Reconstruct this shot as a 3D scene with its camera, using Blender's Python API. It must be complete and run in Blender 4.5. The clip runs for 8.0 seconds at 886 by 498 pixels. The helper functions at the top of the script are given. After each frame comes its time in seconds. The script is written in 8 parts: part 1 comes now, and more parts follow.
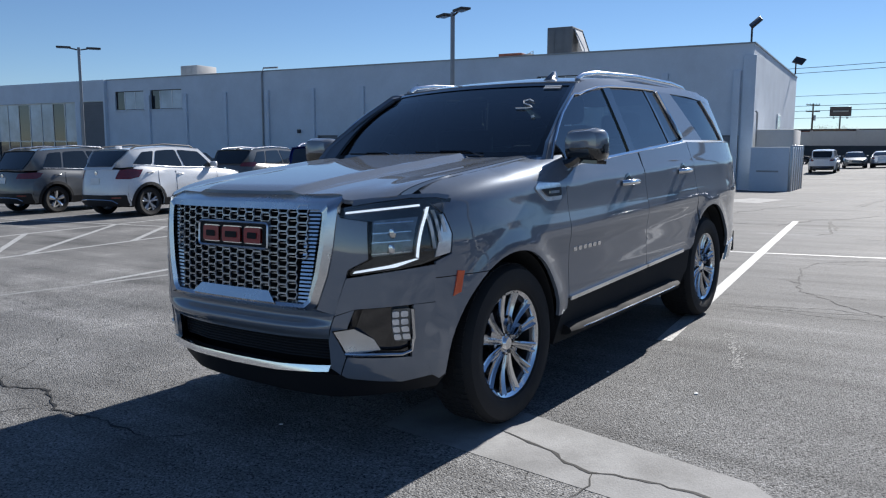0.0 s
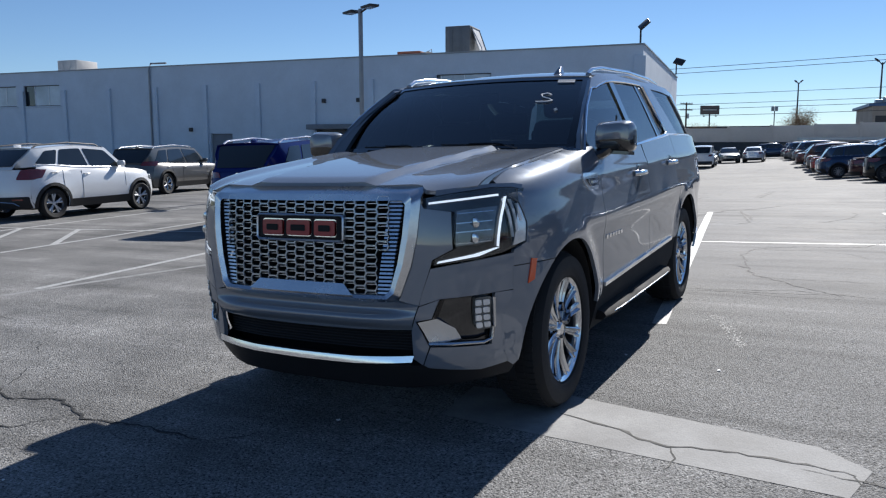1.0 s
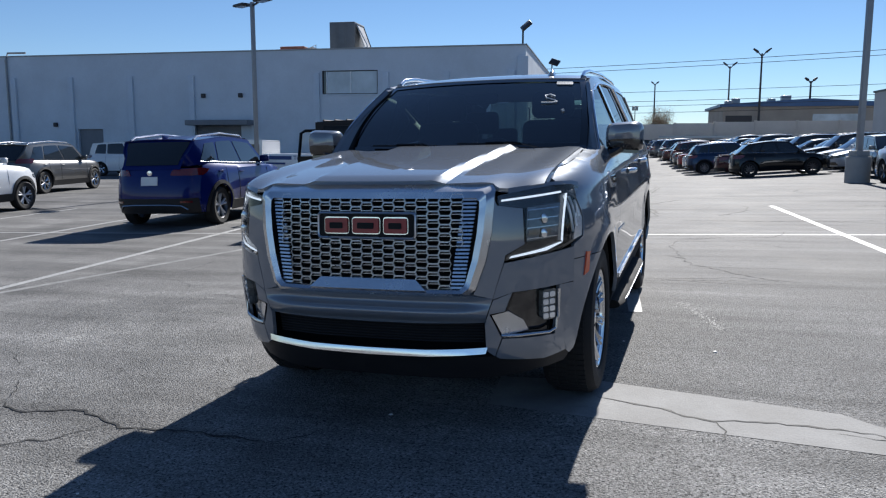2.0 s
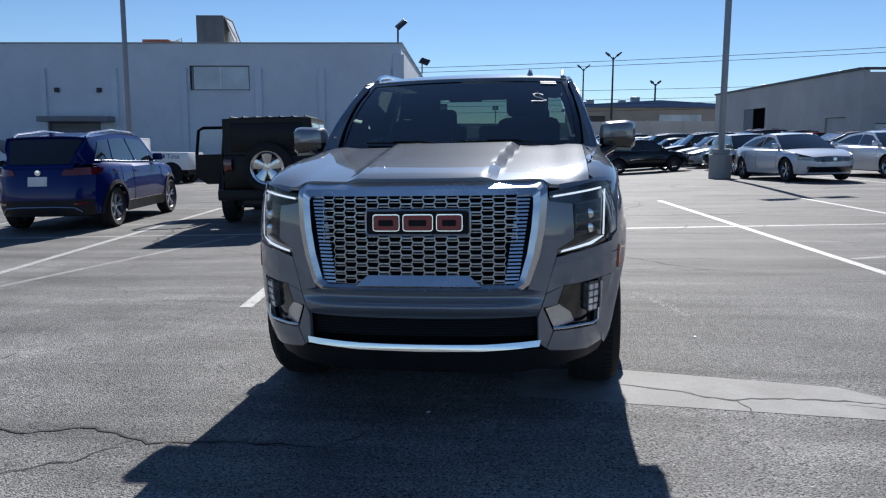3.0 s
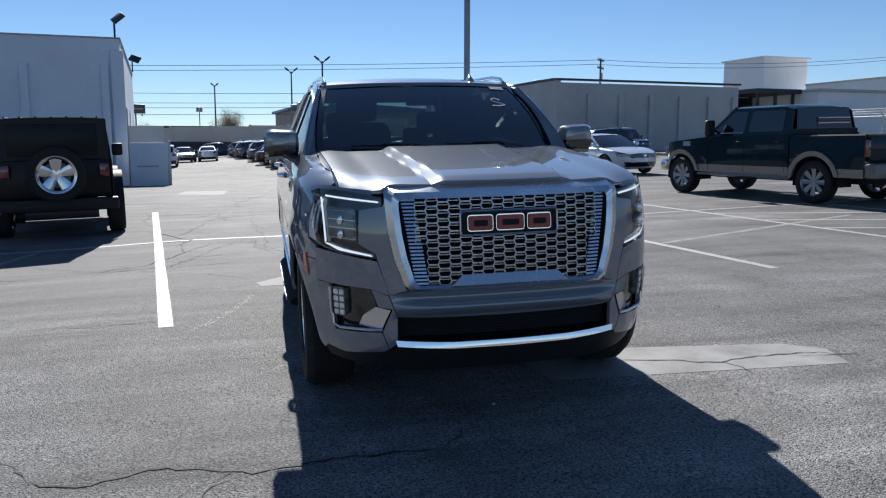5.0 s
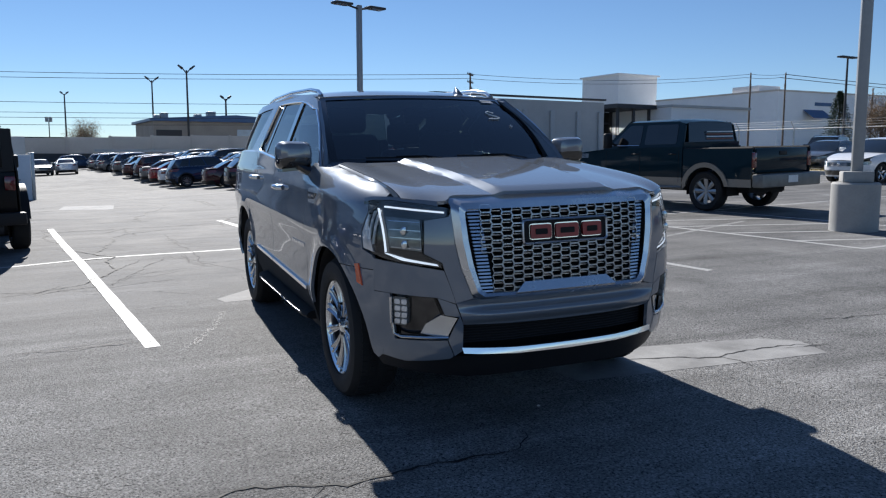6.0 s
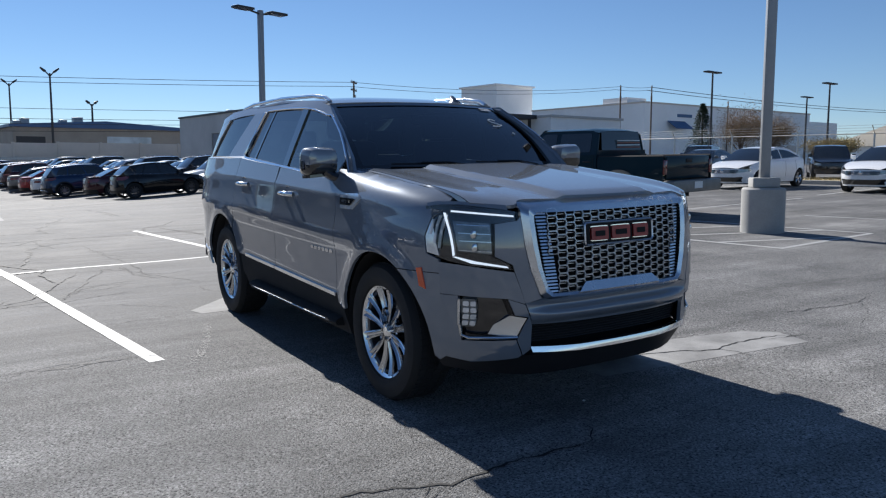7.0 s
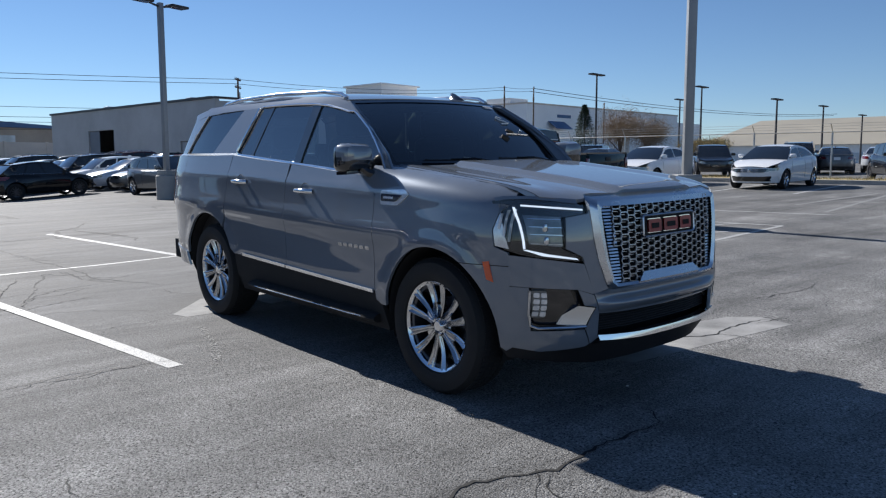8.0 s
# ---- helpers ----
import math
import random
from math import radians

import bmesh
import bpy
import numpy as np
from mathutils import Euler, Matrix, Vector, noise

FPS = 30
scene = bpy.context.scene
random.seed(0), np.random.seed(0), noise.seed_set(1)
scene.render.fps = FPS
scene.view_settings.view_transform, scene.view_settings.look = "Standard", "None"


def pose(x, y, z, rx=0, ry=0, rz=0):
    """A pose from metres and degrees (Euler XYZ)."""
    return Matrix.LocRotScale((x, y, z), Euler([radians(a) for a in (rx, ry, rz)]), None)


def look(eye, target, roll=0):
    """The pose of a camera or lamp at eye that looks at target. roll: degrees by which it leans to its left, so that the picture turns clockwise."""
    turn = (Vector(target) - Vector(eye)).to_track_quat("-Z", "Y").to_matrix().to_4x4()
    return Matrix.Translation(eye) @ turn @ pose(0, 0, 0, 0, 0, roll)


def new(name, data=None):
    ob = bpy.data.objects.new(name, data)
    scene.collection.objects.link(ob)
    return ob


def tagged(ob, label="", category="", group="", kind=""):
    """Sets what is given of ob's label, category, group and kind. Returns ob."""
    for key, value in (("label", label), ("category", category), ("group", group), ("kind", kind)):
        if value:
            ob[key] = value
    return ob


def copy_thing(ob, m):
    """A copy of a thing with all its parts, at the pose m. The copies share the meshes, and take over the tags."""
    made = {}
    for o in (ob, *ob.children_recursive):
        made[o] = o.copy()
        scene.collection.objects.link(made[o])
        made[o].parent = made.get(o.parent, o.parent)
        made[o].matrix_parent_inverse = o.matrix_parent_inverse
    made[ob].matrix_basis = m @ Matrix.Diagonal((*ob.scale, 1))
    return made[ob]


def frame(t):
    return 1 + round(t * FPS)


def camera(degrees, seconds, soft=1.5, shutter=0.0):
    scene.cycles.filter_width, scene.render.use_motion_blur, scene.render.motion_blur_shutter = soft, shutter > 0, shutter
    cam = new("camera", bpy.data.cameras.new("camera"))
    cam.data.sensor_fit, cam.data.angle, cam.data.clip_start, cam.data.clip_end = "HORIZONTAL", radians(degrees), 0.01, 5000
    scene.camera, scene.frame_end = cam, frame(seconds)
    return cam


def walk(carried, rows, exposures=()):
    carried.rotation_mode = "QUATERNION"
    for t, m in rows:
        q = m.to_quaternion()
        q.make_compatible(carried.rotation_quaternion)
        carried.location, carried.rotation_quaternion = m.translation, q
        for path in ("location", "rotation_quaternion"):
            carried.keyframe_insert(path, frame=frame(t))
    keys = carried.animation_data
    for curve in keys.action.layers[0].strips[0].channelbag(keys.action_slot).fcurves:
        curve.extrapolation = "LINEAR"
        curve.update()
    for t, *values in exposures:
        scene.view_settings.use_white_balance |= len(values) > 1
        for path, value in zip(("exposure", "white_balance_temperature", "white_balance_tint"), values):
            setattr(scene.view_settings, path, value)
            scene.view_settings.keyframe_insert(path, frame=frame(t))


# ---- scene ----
cam = camera(59.5, 8.0, soft=1.2)
PATH = [
    (0, (2.968, -3.331, 1.427), (1.799, -1.73, 1.165), 0.2),
    (0.5, (2.626, -3.573, 1.396), (1.57, -1.895, 1.133), 0.0),
    (1, (2.271, -3.828, 1.391), (1.344, -2.076, 1.125), -0.1),
    (2.5, (1.07, -4.451, 1.407), (0.609, -2.525, 1.131), 0.2),
    (3, (0.634, -4.53, 1.394), (0.348, -2.57, 1.117), 0.2),
    (3.5, (0.2, -4.604, 1.389), (0.094, -2.627, 1.109), 0.0),
    (4, (-0.252, -4.622, 1.379), (-0.168, -2.644, 1.097), 0.0),
    (4.5, (-0.716, -4.61, 1.389), (-0.443, -2.649, 1.11), -0.0),
    (6, (-2.145, -4.375, 1.386), (-1.371, -2.546, 1.148), -0.0),
    (6.5, (-2.59, -4.195, 1.384), (-1.675, -2.43, 1.159), -0.0),
    (7, (-3.046, -4.023, 1.372), (-1.997, -2.334, 1.155), -0.0),
    (7.5, (-3.469, -3.782, 1.357), (-2.294, -2.177, 1.142), -0.0),
    (8, (-3.88, -3.495, 1.353), (-2.591, -1.982, 1.134), -0.1),
]
walk(cam, [(t, look(eye, target, roll)) for t, eye, target, roll in PATH], [(0, 0.78, 5750, 10), (3, 0.74, 5750, 10), (5, 0.72, 5750, 10), (8, 0.70, 5750, 10)])

# ---- light: clear winter day, sun straight behind the parked car ----
SUN_EL, SUN_AZ = radians(33.5), radians(0.5)      # azimuth from +y, clockwise

world = bpy.data.worlds.new("world")
scene.world = world
world.use_nodes = True
wn, wl = world.node_tree.nodes, world.node_tree.links
sky = wn.new("ShaderNodeTexSky")
sky.sky_type, sky.sun_disc = "NISHITA", False
sky.sun_elevation, sky.sun_rotation = SUN_EL, SUN_AZ
sky.air_density, sky.dust_density, sky.ozone_density, sky.altitude = 0.85, 0.0, 3.5, 300
wn["Background"].inputs["Strength"].default_value = 0.052
wl.new(sky.outputs["Color"], wn["Background"].inputs["Color"])
sun = new("sun", bpy.data.lights.new("sun", "SUN"))
sun.data.energy, sun.data.angle, sun.data.color = 5.0, radians(0.53), (1.0, 0.90, 0.765)
SUN_DIR = Vector((math.sin(SUN_AZ) * math.cos(SUN_EL), math.cos(SUN_AZ) * math.cos(SUN_EL), math.sin(SUN_EL)))
sun.matrix_world = look(SUN_DIR * 60, (0, 0, 0))


# ---- materials ----
def nodes_of(name):
    m = bpy.data.materials.new(name)
    m.use_nodes = True
    t = m.node_tree
    return m, t.nodes, t.links, t.nodes["Principled BSDF"]


def spot(n, l, scale, detail=4.0, rough=0.55, source="Object", kind="NOISE"):
    """A noise (or cell) texture in object or world space."""
    tex = n.new("ShaderNodeTexNoise" if kind == "NOISE" else "ShaderNodeTexVoronoi")
    tex.inputs["Scale"].default_value = scale
    if kind == "NOISE":
        tex.inputs["Detail"].default_value, tex.inputs["Roughness"].default_value = detail, rough
    if source == "World":
        l.new(n.new("ShaderNodeNewGeometry").outputs["Position"], tex.inputs["Vector"])
    else:
        l.new(n.new("ShaderNodeTexCoord").outputs["Object"], tex.inputs["Vector"])
    return tex


def ramp(n, l, value, stops):
    r = n.new("ShaderNodeValToRGB")
    while len(r.color_ramp.elements) < len(stops):
        r.color_ramp.elements.new(0.5)
    for e, (at, c) in zip(r.color_ramp.elements, stops):
        e.position, e.color = at, (*c, 1) if len(c) == 3 else c
    l.new(value, r.inputs["Fac"])
    return r.outputs["Color"]


def mixed(n, l, fac, a, b, mode="MIX"):
    x = n.new("ShaderNodeMix")
    x.data_type, x.blend_type = "RGBA", mode
    for key, v in ((0, fac), (6, a), (7, b)):
        if isinstance(v, (int, float)):
            x.inputs[key].default_value = v
        elif isinstance(v, tuple):
            x.inputs[key].default_value = (*v, 1)
        else:
            l.new(v, x.inputs[key])
    return x.outputs[2]


def scaled(c, k):
    return tuple(min(1.0, v * k) for v in c)


def plain(name, color, rough=0.5, metal=0.0, var=0.12, scale=3.0, fine=60.0, bump=0.0, coat=0.0, source="Object", spec=0.5):
    """A surface with two scales of variation, in colour and in gloss."""
    m, n, l, b = nodes_of(name)
    big, small = spot(n, l, scale, 5, 0.6, source), spot(n, l, fine, 3, 0.6, source)
    c = ramp(n, l, big.outputs["Fac"], [(0.3, scaled(color, 1 - var)), (0.7, scaled(color, 1 + var))])
    c2 = ramp(n, l, small.outputs["Fac"], [(0.3, (1 - var / 2,) * 3), (0.7, (1.0,) * 3)])
    l.new(mixed(n, l, 1.0, c, c2, "MULTIPLY"), b.inputs["Base Color"])
    l.new(ramp(n, l, big.outputs["Fac"], [(0.25, (max(rough - 0.08, 0.02),) * 3), (0.75, (min(rough + 0.08, 1),) * 3)]), b.inputs["Roughness"])
    b.inputs["Metallic"].default_value, b.inputs["Coat Weight"].default_value = metal, coat
    b.inputs["Coat Roughness"].default_value, b.inputs["Specular IOR Level"].default_value = 0.03, spec
    if bump:
        bp = n.new("ShaderNodeBump")
        bp.inputs["Strength"].default_value, bp.inputs["Distance"].default_value = bump, 0.004
        l.new(small.outputs["Fac"], bp.inputs["Height"])
        l.new(bp.outputs["Normal"], b.inputs["Normal"])
    return m


def paint(name, color, metal=0.0, rough=0.35, dust=0.06, coat=1.0, ior=1.5, spec=0.04):
    """Car paint: a flaked base under clear coat, with a thin film of dust."""
    m, n, l, b = nodes_of(name)
    flake = spot(n, l, 900.0, 1, 0.5)
    film = spot(n, l, 2.2, 6, 0.65)
    c = ramp(n, l, flake.outputs["Fac"], [(0.35, scaled(color, 0.86)), (0.68, scaled(color, 1.16))])
    l.new(mixed(n, l, ramp(n, l, film.outputs["Fac"], [(0.45, (0,) * 3), (0.8, (dust,) * 3)]), c, (0.32, 0.29, 0.25)), b.inputs["Base Color"])
    b.inputs["Metallic"].default_value, b.inputs["Roughness"].default_value = metal, rough
    b.inputs["Coat Weight"].default_value, b.inputs["Specular IOR Level"].default_value = coat, spec
    b.inputs["Coat IOR"].default_value = ior
    l.new(ramp(n, l, film.outputs["Fac"], [(0.4, (0.02,) * 3), (0.8, (0.07,) * 3)]), b.inputs["Coat Roughness"])
    return m


def window_glass(name, tint, rough=0.01, ior=1.5):
    """Thin tinted pane: passes light by its tint, mirrors by its angle."""
    m, n, l, b = nodes_of(name)
    n.remove(b)
    see, gloss, mix, fres = n.new("ShaderNodeBsdfTransparent"), n.new("ShaderNodeBsdfGlossy"), n.new("ShaderNodeMixShader"), n.new("ShaderNodeFresnel")
    see.inputs["Color"].default_value, gloss.inputs["Roughness"].default_value, fres.inputs["IOR"].default_value = (*tint, 1), rough, ior
    smudge = spot(n, l, 2.5, 5, 0.6)
    l.new(ramp(n, l, smudge.outputs["Fac"], [(0.4, (rough,) * 3), (0.8, (rough + 0.06,) * 3)]), gloss.inputs["Roughness"])
    l.new(fres.outputs["Fac"], mix.inputs["Fac"])
    l.new(see.outputs["BSDF"], mix.inputs[1])
    l.new(gloss.outputs["BSDF"], mix.inputs[2])
    l.new(mix.outputs["Shader"], n["Material Output"].inputs["Surface"])
    return m


def glow(name, color, strength, base=(0.8, 0.8, 0.8)):
    m, n, l, b = nodes_of(name)
    b.inputs["Base Color"].default_value, b.inputs["Roughness"].default_value = (*base, 1), 0.2
    b.inputs["Emission Color"].default_value, b.inputs["Emission Strength"].default_value = (*color, 1), strength
    return m


def asphalt_material():
    """Old asphalt: open, stony surface near by, a closed and smoother one past the ends of the stall lines."""
    m, n, l, b = nodes_of("asphalt")
    stone = spot(n, l, 105.0, 0, 0.5, "World", "CELLS")
    grit = spot(n, l, 260.0, 3, 0.7, "World")
    pits = spot(n, l, 78.0, 3, 0.7, "World")
    stain = spot(n, l, 0.8, 9, 0.68, "World")
    wide = spot(n, l, 0.10, 4, 0.55, "World")
    where = n.new("ShaderNodeMapping")               # along the lot's own axes
    where.inputs["Rotation"].default_value = (0, 0, radians(-6.9))
    l.new(stone.inputs["Vector"].links[0].from_socket, where.inputs["Vector"])
    axes = n.new("ShaderNodeSeparateXYZ")
    l.new(where.outputs["Vector"], axes.inputs["Vector"])
    edge = n.new("ShaderNodeMath")
    edge.operation = "MULTIPLY_ADD"
    l.new(stain.outputs["Fac"], edge.inputs[0])
    edge.inputs[1].default_value = 2.6
    l.new(axes.outputs["Y"], edge.inputs[2])
    zone = n.new("ShaderNodeMapRange")
    zone.inputs["From Min"].default_value, zone.inputs["From Max"].default_value = 2.2, 5.2
    zone.inputs["To Min"].default_value, zone.inputs["To Max"].default_value = 1.0, 0.35
    l.new(edge.outputs["Value"], zone.inputs["Value"])
    drag = n.new("ShaderNodeMapping")
    drag.inputs["Rotation"].default_value, drag.inputs["Scale"].default_value = (0, 0, radians(-7)), (0.22, 1.9, 1)
    streak = spot(n, l, 1.0, 6, 0.6, "World")
    l.new(streak.inputs["Vector"].links[0].from_socket, drag.inputs["Vector"])
    l.new(drag.outputs["Vector"], streak.inputs["Vector"])
    worn = ramp(n, l, wide.outputs["Fac"], [(0.35, (0.150, 0.150, 0.150)), (0.65, (0.205, 0.202, 0.196))])
    c = mixed(n, l, 1.0, worn, ramp(n, l, stain.outputs["Fac"], [(0.33, (0.66,) * 3), (0.45, (0.92,) * 3), (0.55, (1.06,) * 3), (0.66, (1.4,) * 3)]), "MULTIPLY")
    c = mixed(n, l, 1.0, c, ramp(n, l, streak.outputs["Fac"], [(0.32, (0.60,) * 3), (0.45, (0.92,) * 3), (0.56, (1.05,) * 3), (0.68, (1.4,) * 3)]), "MULTIPLY")
    speck = mixed(n, l, 1.0, ramp(n, l, stone.outputs["Color"], [(0.1, (0.80,) * 3), (0.55, (1.10,) * 3), (0.93, (1.60,) * 3)]),
                  ramp(n, l, pits.outputs["Fac"], [(0.36, (0.10,) * 3), (0.44, (0.82,) * 3), (0.52, (1.08,) * 3), (0.68, (1.40,) * 3)]), "MULTIPLY")
    c = mixed(n, l, 1.0, c, mixed(n, l, zone.outputs["Result"], (0.66, 0.66, 0.66), speck), "MULTIPLY")
    l.new(c, b.inputs["Base Color"])
    l.new(ramp(n, l, stain.outputs["Fac"], [(0.3, (0.74,) * 3), (0.7, (0.88,) * 3)]), b.inputs["Roughness"])
    b.inputs["Specular IOR Level"].default_value = 0.20
    last = None
    for tex, socket, dist, k, turned in ((stone, "Distance", 0.006, 1.0, True), (grit, "Fac", 0.003, 0.5, False), (pits, "Fac", 0.006, 0.9, False)):
        bp, amount = n.new("ShaderNodeBump"), n.new("ShaderNodeMath")
        amount.operation, amount.inputs[1].default_value = "MULTIPLY", k
        l.new(zone.outputs["Result"], amount.inputs[0])
        l.new(amount.outputs["Value"], bp.inputs["Strength"])
        bp.inputs["Distance"].default_value, bp.invert = dist, turned
        l.new(tex.outputs[socket], bp.inputs["Height"])
        if last:
            l.new(last.outputs["Normal"], bp.inputs["Normal"])
        last = bp
    l.new(last.outputs["Normal"], b.inputs["Normal"])
    return m


def line_material():
    """Worn white road paint that lets the asphalt show."""
    m, n, l, b = nodes_of("road_paint")
    wear, stone = spot(n, l, 9.0, 8, 0.75, "World"), spot(n, l, 110.0, 0, 0.5, "World", "CELLS")
    chip = mixed(n, l, 0.5, wear.outputs["Fac"], stone.outputs["Color"])
    l.new(ramp(n, l, chip, [(0.32, (0.16, 0.16, 0.16)), (0.43, (0.36, 0.36, 0.35)), (0.7, (0.46, 0.46, 0.45))]), b.inputs["Base Color"])
    b.inputs["Roughness"].default_value = 0.6
    bp = n.new("ShaderNodeBump")
    bp.inputs["Strength"].default_value, bp.inputs["Distance"].default_value, bp.invert = 0.6, 0.004, True
    l.new(stone.outputs["Distance"], bp.inputs["Height"])
    l.new(bp.outputs["Normal"], b.inputs["Normal"])
    return m


ASPHALT, LINE = asphalt_material(), line_material()
FADED = plain("faded_patch", (0.285, 0.283, 0.278), 0.85, var=0.35, scale=2.6, fine=95, bump=0.5, source="World")
# for old worn lines, and for the sun streaks painted beside the car
GHOST = plain("worn_paint_and_sun_streak", (0.235, 0.235, 0.23), 0.75, var=0.35, scale=7.0, fine=120, bump=0.5, source="World")
CRACK = plain("crack_filler", (0.006, 0.006, 0.006), 0.8, var=0.3, scale=9, source="World")
WALL = plain("painted_block_wall", (0.62, 0.68, 0.75), 0.75, var=0.08, scale=0.5, fine=9, bump=0.3, source="World")
WALL_DARK = plain("grey_painted_wall", (0.20, 0.21, 0.23), 0.7, var=0.12, scale=0.8, fine=12, bump=0.3, source="World")
WALL_B = plain("weathered_wall", (0.49, 0.485, 0.475), 0.8, var=0.12, scale=0.35, fine=8, bump=0.3, source="World")
CONCRETE = plain("concrete", (0.36, 0.355, 0.34), 0.8, var=0.18, scale=1.2, fine=40, bump=0.5, source="World")
BLDG_TAN = plain("tan_render", (0.37, 0.33, 0.28), 0.85, var=0.12, scale=0.3, fine=5, source="World")
WALL_FAR = plain("sound_wall_concrete", (0.66, 0.585, 0.50), 0.85, var=0.1, scale=0.2, fine=4, source="World")
WHITE_BLDG = plain("white_cladding", (0.86, 0.87, 0.87), 0.6, var=0.06, scale=0.1, fine=2, source="World")
TAN = plain("tan_metal_roof", (0.30, 0.275, 0.22), 0.6, var=0.08, scale=0.1, fine=2, source="World")
TEAL = plain("blue_fascia", (0.05, 0.12, 0.26), 0.45, var=0.1, scale=0.3, source="World")
STEEL = plain("grey_pole_paint", (0.30, 0.31, 0.32), 0.45, 0.3, var=0.12, scale=1.5, fine=30)
DARK_STEEL = plain("dark_bronze_metal", (0.045, 0.045, 0.05), 0.5, 0.3, var=0.15)
GALV = plain("galvanised_metal", (0.45, 0.46, 0.47), 0.4, 0.8, var=0.15, scale=6)
DULL_STEEL = plain("dull_worn_steel", (0.22, 0.22, 0.21), 0.5, 0.5, var=0.2, scale=5)
UNIT = plain("rooftop_unit_metal", (0.17, 0.175, 0.18), 0.55, 0.1, var=0.15, scale=1.5, fine=20)
RUST = plain("rusty_red_metal", (0.28, 0.10, 0.06), 0.7, var=0.2)
WOOD = plain("weathered_pole_wood", (0.13, 0.095, 0.07), 0.85, var=0.25, scale=2, fine=30, bump=0.4)
RIM_GREY = plain("worn_grey_alloy", (0.34, 0.35, 0.36), 0.35, 0.8, var=0.1)
LEAF = plain("dark_needles", (0.045, 0.075, 0.04), 0.7, var=0.4, scale=0.8, fine=9)
TWIG = plain("dry_brown_twigs", (0.30, 0.21, 0.12), 0.85, var=0.3, scale=0.6, fine=9)
BARK = plain("bark", (0.12, 0.09, 0.07), 0.9, var=0.3, bump=0.5)
GRASS = plain("dry_winter_grass", (0.34, 0.27, 0.12), 0.9, var=0.35, scale=0.7, fine=30, source="World")
DARK_BANK = plain("dark_bank", (0.05, 0.05, 0.045), 0.9, var=0.3, scale=0.6, source="World")
CHROME = plain("chrome", (0.82, 0.83, 0.85), 0.12, 1.0, var=0.03, scale=5)
GRILLE = plain("grille_chrome", (0.66, 0.69, 0.74), 0.30, 1.0, var=0.05, scale=5)
SATIN = plain("satin_chrome", (0.62, 0.63, 0.65), 0.24, 1.0, var=0.06, scale=5)
RUBBER = plain("tyre_rubber", (0.011, 0.011, 0.012), 0.8, var=0.3, scale=12, fine=120, bump=0.4)
PLASTIC = plain("black_plastic", (0.015, 0.015, 0.017), 0.55, var=0.2, scale=8, fine=200, bump=0.2, spec=0.3)
GLOSS_BLACK = plain("gloss_black", (0.008, 0.008, 0.009), 0.12, var=0.2, coat=1.0)
MATT = plain("dark_cavity", (0.01, 0.01, 0.011), 0.9, var=0.3)
LEATHER = plain("black_leather", (0.022, 0.021, 0.021), 0.5, var=0.2, scale=6, fine=90, bump=0.3)
ALLOY = plain("machined_alloy", (0.60, 0.61, 0.63), 0.16, 1.0, var=0.08, scale=12)
ALLOY_DARK = plain("dark_alloy", (0.10, 0.10, 0.11), 0.35, 0.8, var=0.15)
RED_LENS = plain("red_lens", (0.13, 0.004, 0.006), 0.12, coat=1.0, var=0.2, scale=20)
ORANGE_LENS = plain("amber_lens", (0.75, 0.10, 0.02), 0.2, coat=1.0, var=0.1)
LAMP_LENS = plain("lamp_lens", (0.20, 0.21, 0.21), 0.1, 0.5, coat=1.0, var=0.3, scale=18)
REFLECTOR = plain("lamp_reflector", (0.70, 0.71, 0.72), 0.14, 0.95, var=0.2, scale=30)
REFLECTOR_DULL = plain("dull_lamp_reflector", (0.30, 0.31, 0.32), 0.22, 0.7, var=0.35, scale=22)
LAMP_DARK = plain("lamp_housing", (0.18, 0.18, 0.172), 0.25, 0.4, var=0.3, scale=18)
LED = glow("lit_led_strip", (0.93, 0.97, 1.0), 0.50)
FOG_LED = plain("led_reflector", (0.78, 0.8, 0.82), 0.18, 0.6, var=0.15, scale=40)
WHITE = plain("white_ink", (0.78, 0.78, 0.76), 0.6, var=0.06)
BLUE_INK = plain("blue_ink", (0.03, 0.06, 0.20), 0.6, var=0.06)
RED_ENAMEL = plain("red_enamel", (0.27, 0.010, 0.014), 0.4, coat=0.2, var=0.08)
PANE_DARK = plain("tinted_window", (0.012, 0.015, 0.018), 0.05, var=0.3, scale=1.2, coat=0.6)
PANE_MATT = plain("dusty_dark_glass", (0.010, 0.011, 0.012), 0.3, var=0.3, scale=1.2, spec=0.2)
WORN_BLACK = plain("worn_black_paint", (0.007, 0.007, 0.008), 0.35, var=0.2, scale=2.0, spec=0.25)
# pale base colour stands in for sky mirrored in the glass
PANE_BLDG = plain("window_pane", (0.55, 0.61, 0.66), 0.06, var=0.3, scale=0.4, source="World")
CLEAR = window_glass("windscreen_glass", (0.31, 0.40, 0.39), ior=2.4)
FRONT_GLASS = window_glass("front_side_glass", (0.46, 0.50, 0.50), ior=2.8)
DOOR_GLASS = window_glass("clear_door_glass", (0.90, 0.93, 0.94))
TINTED = window_glass("privacy_glass", (0.10, 0.11, 0.12), ior=3.3)
GREY_PAINT = paint("grey_bronze_metallic_paint", (0.150, 0.170, 0.202), 0.13, 0.38, 0.012, 1.0, 1.95, 0.0)


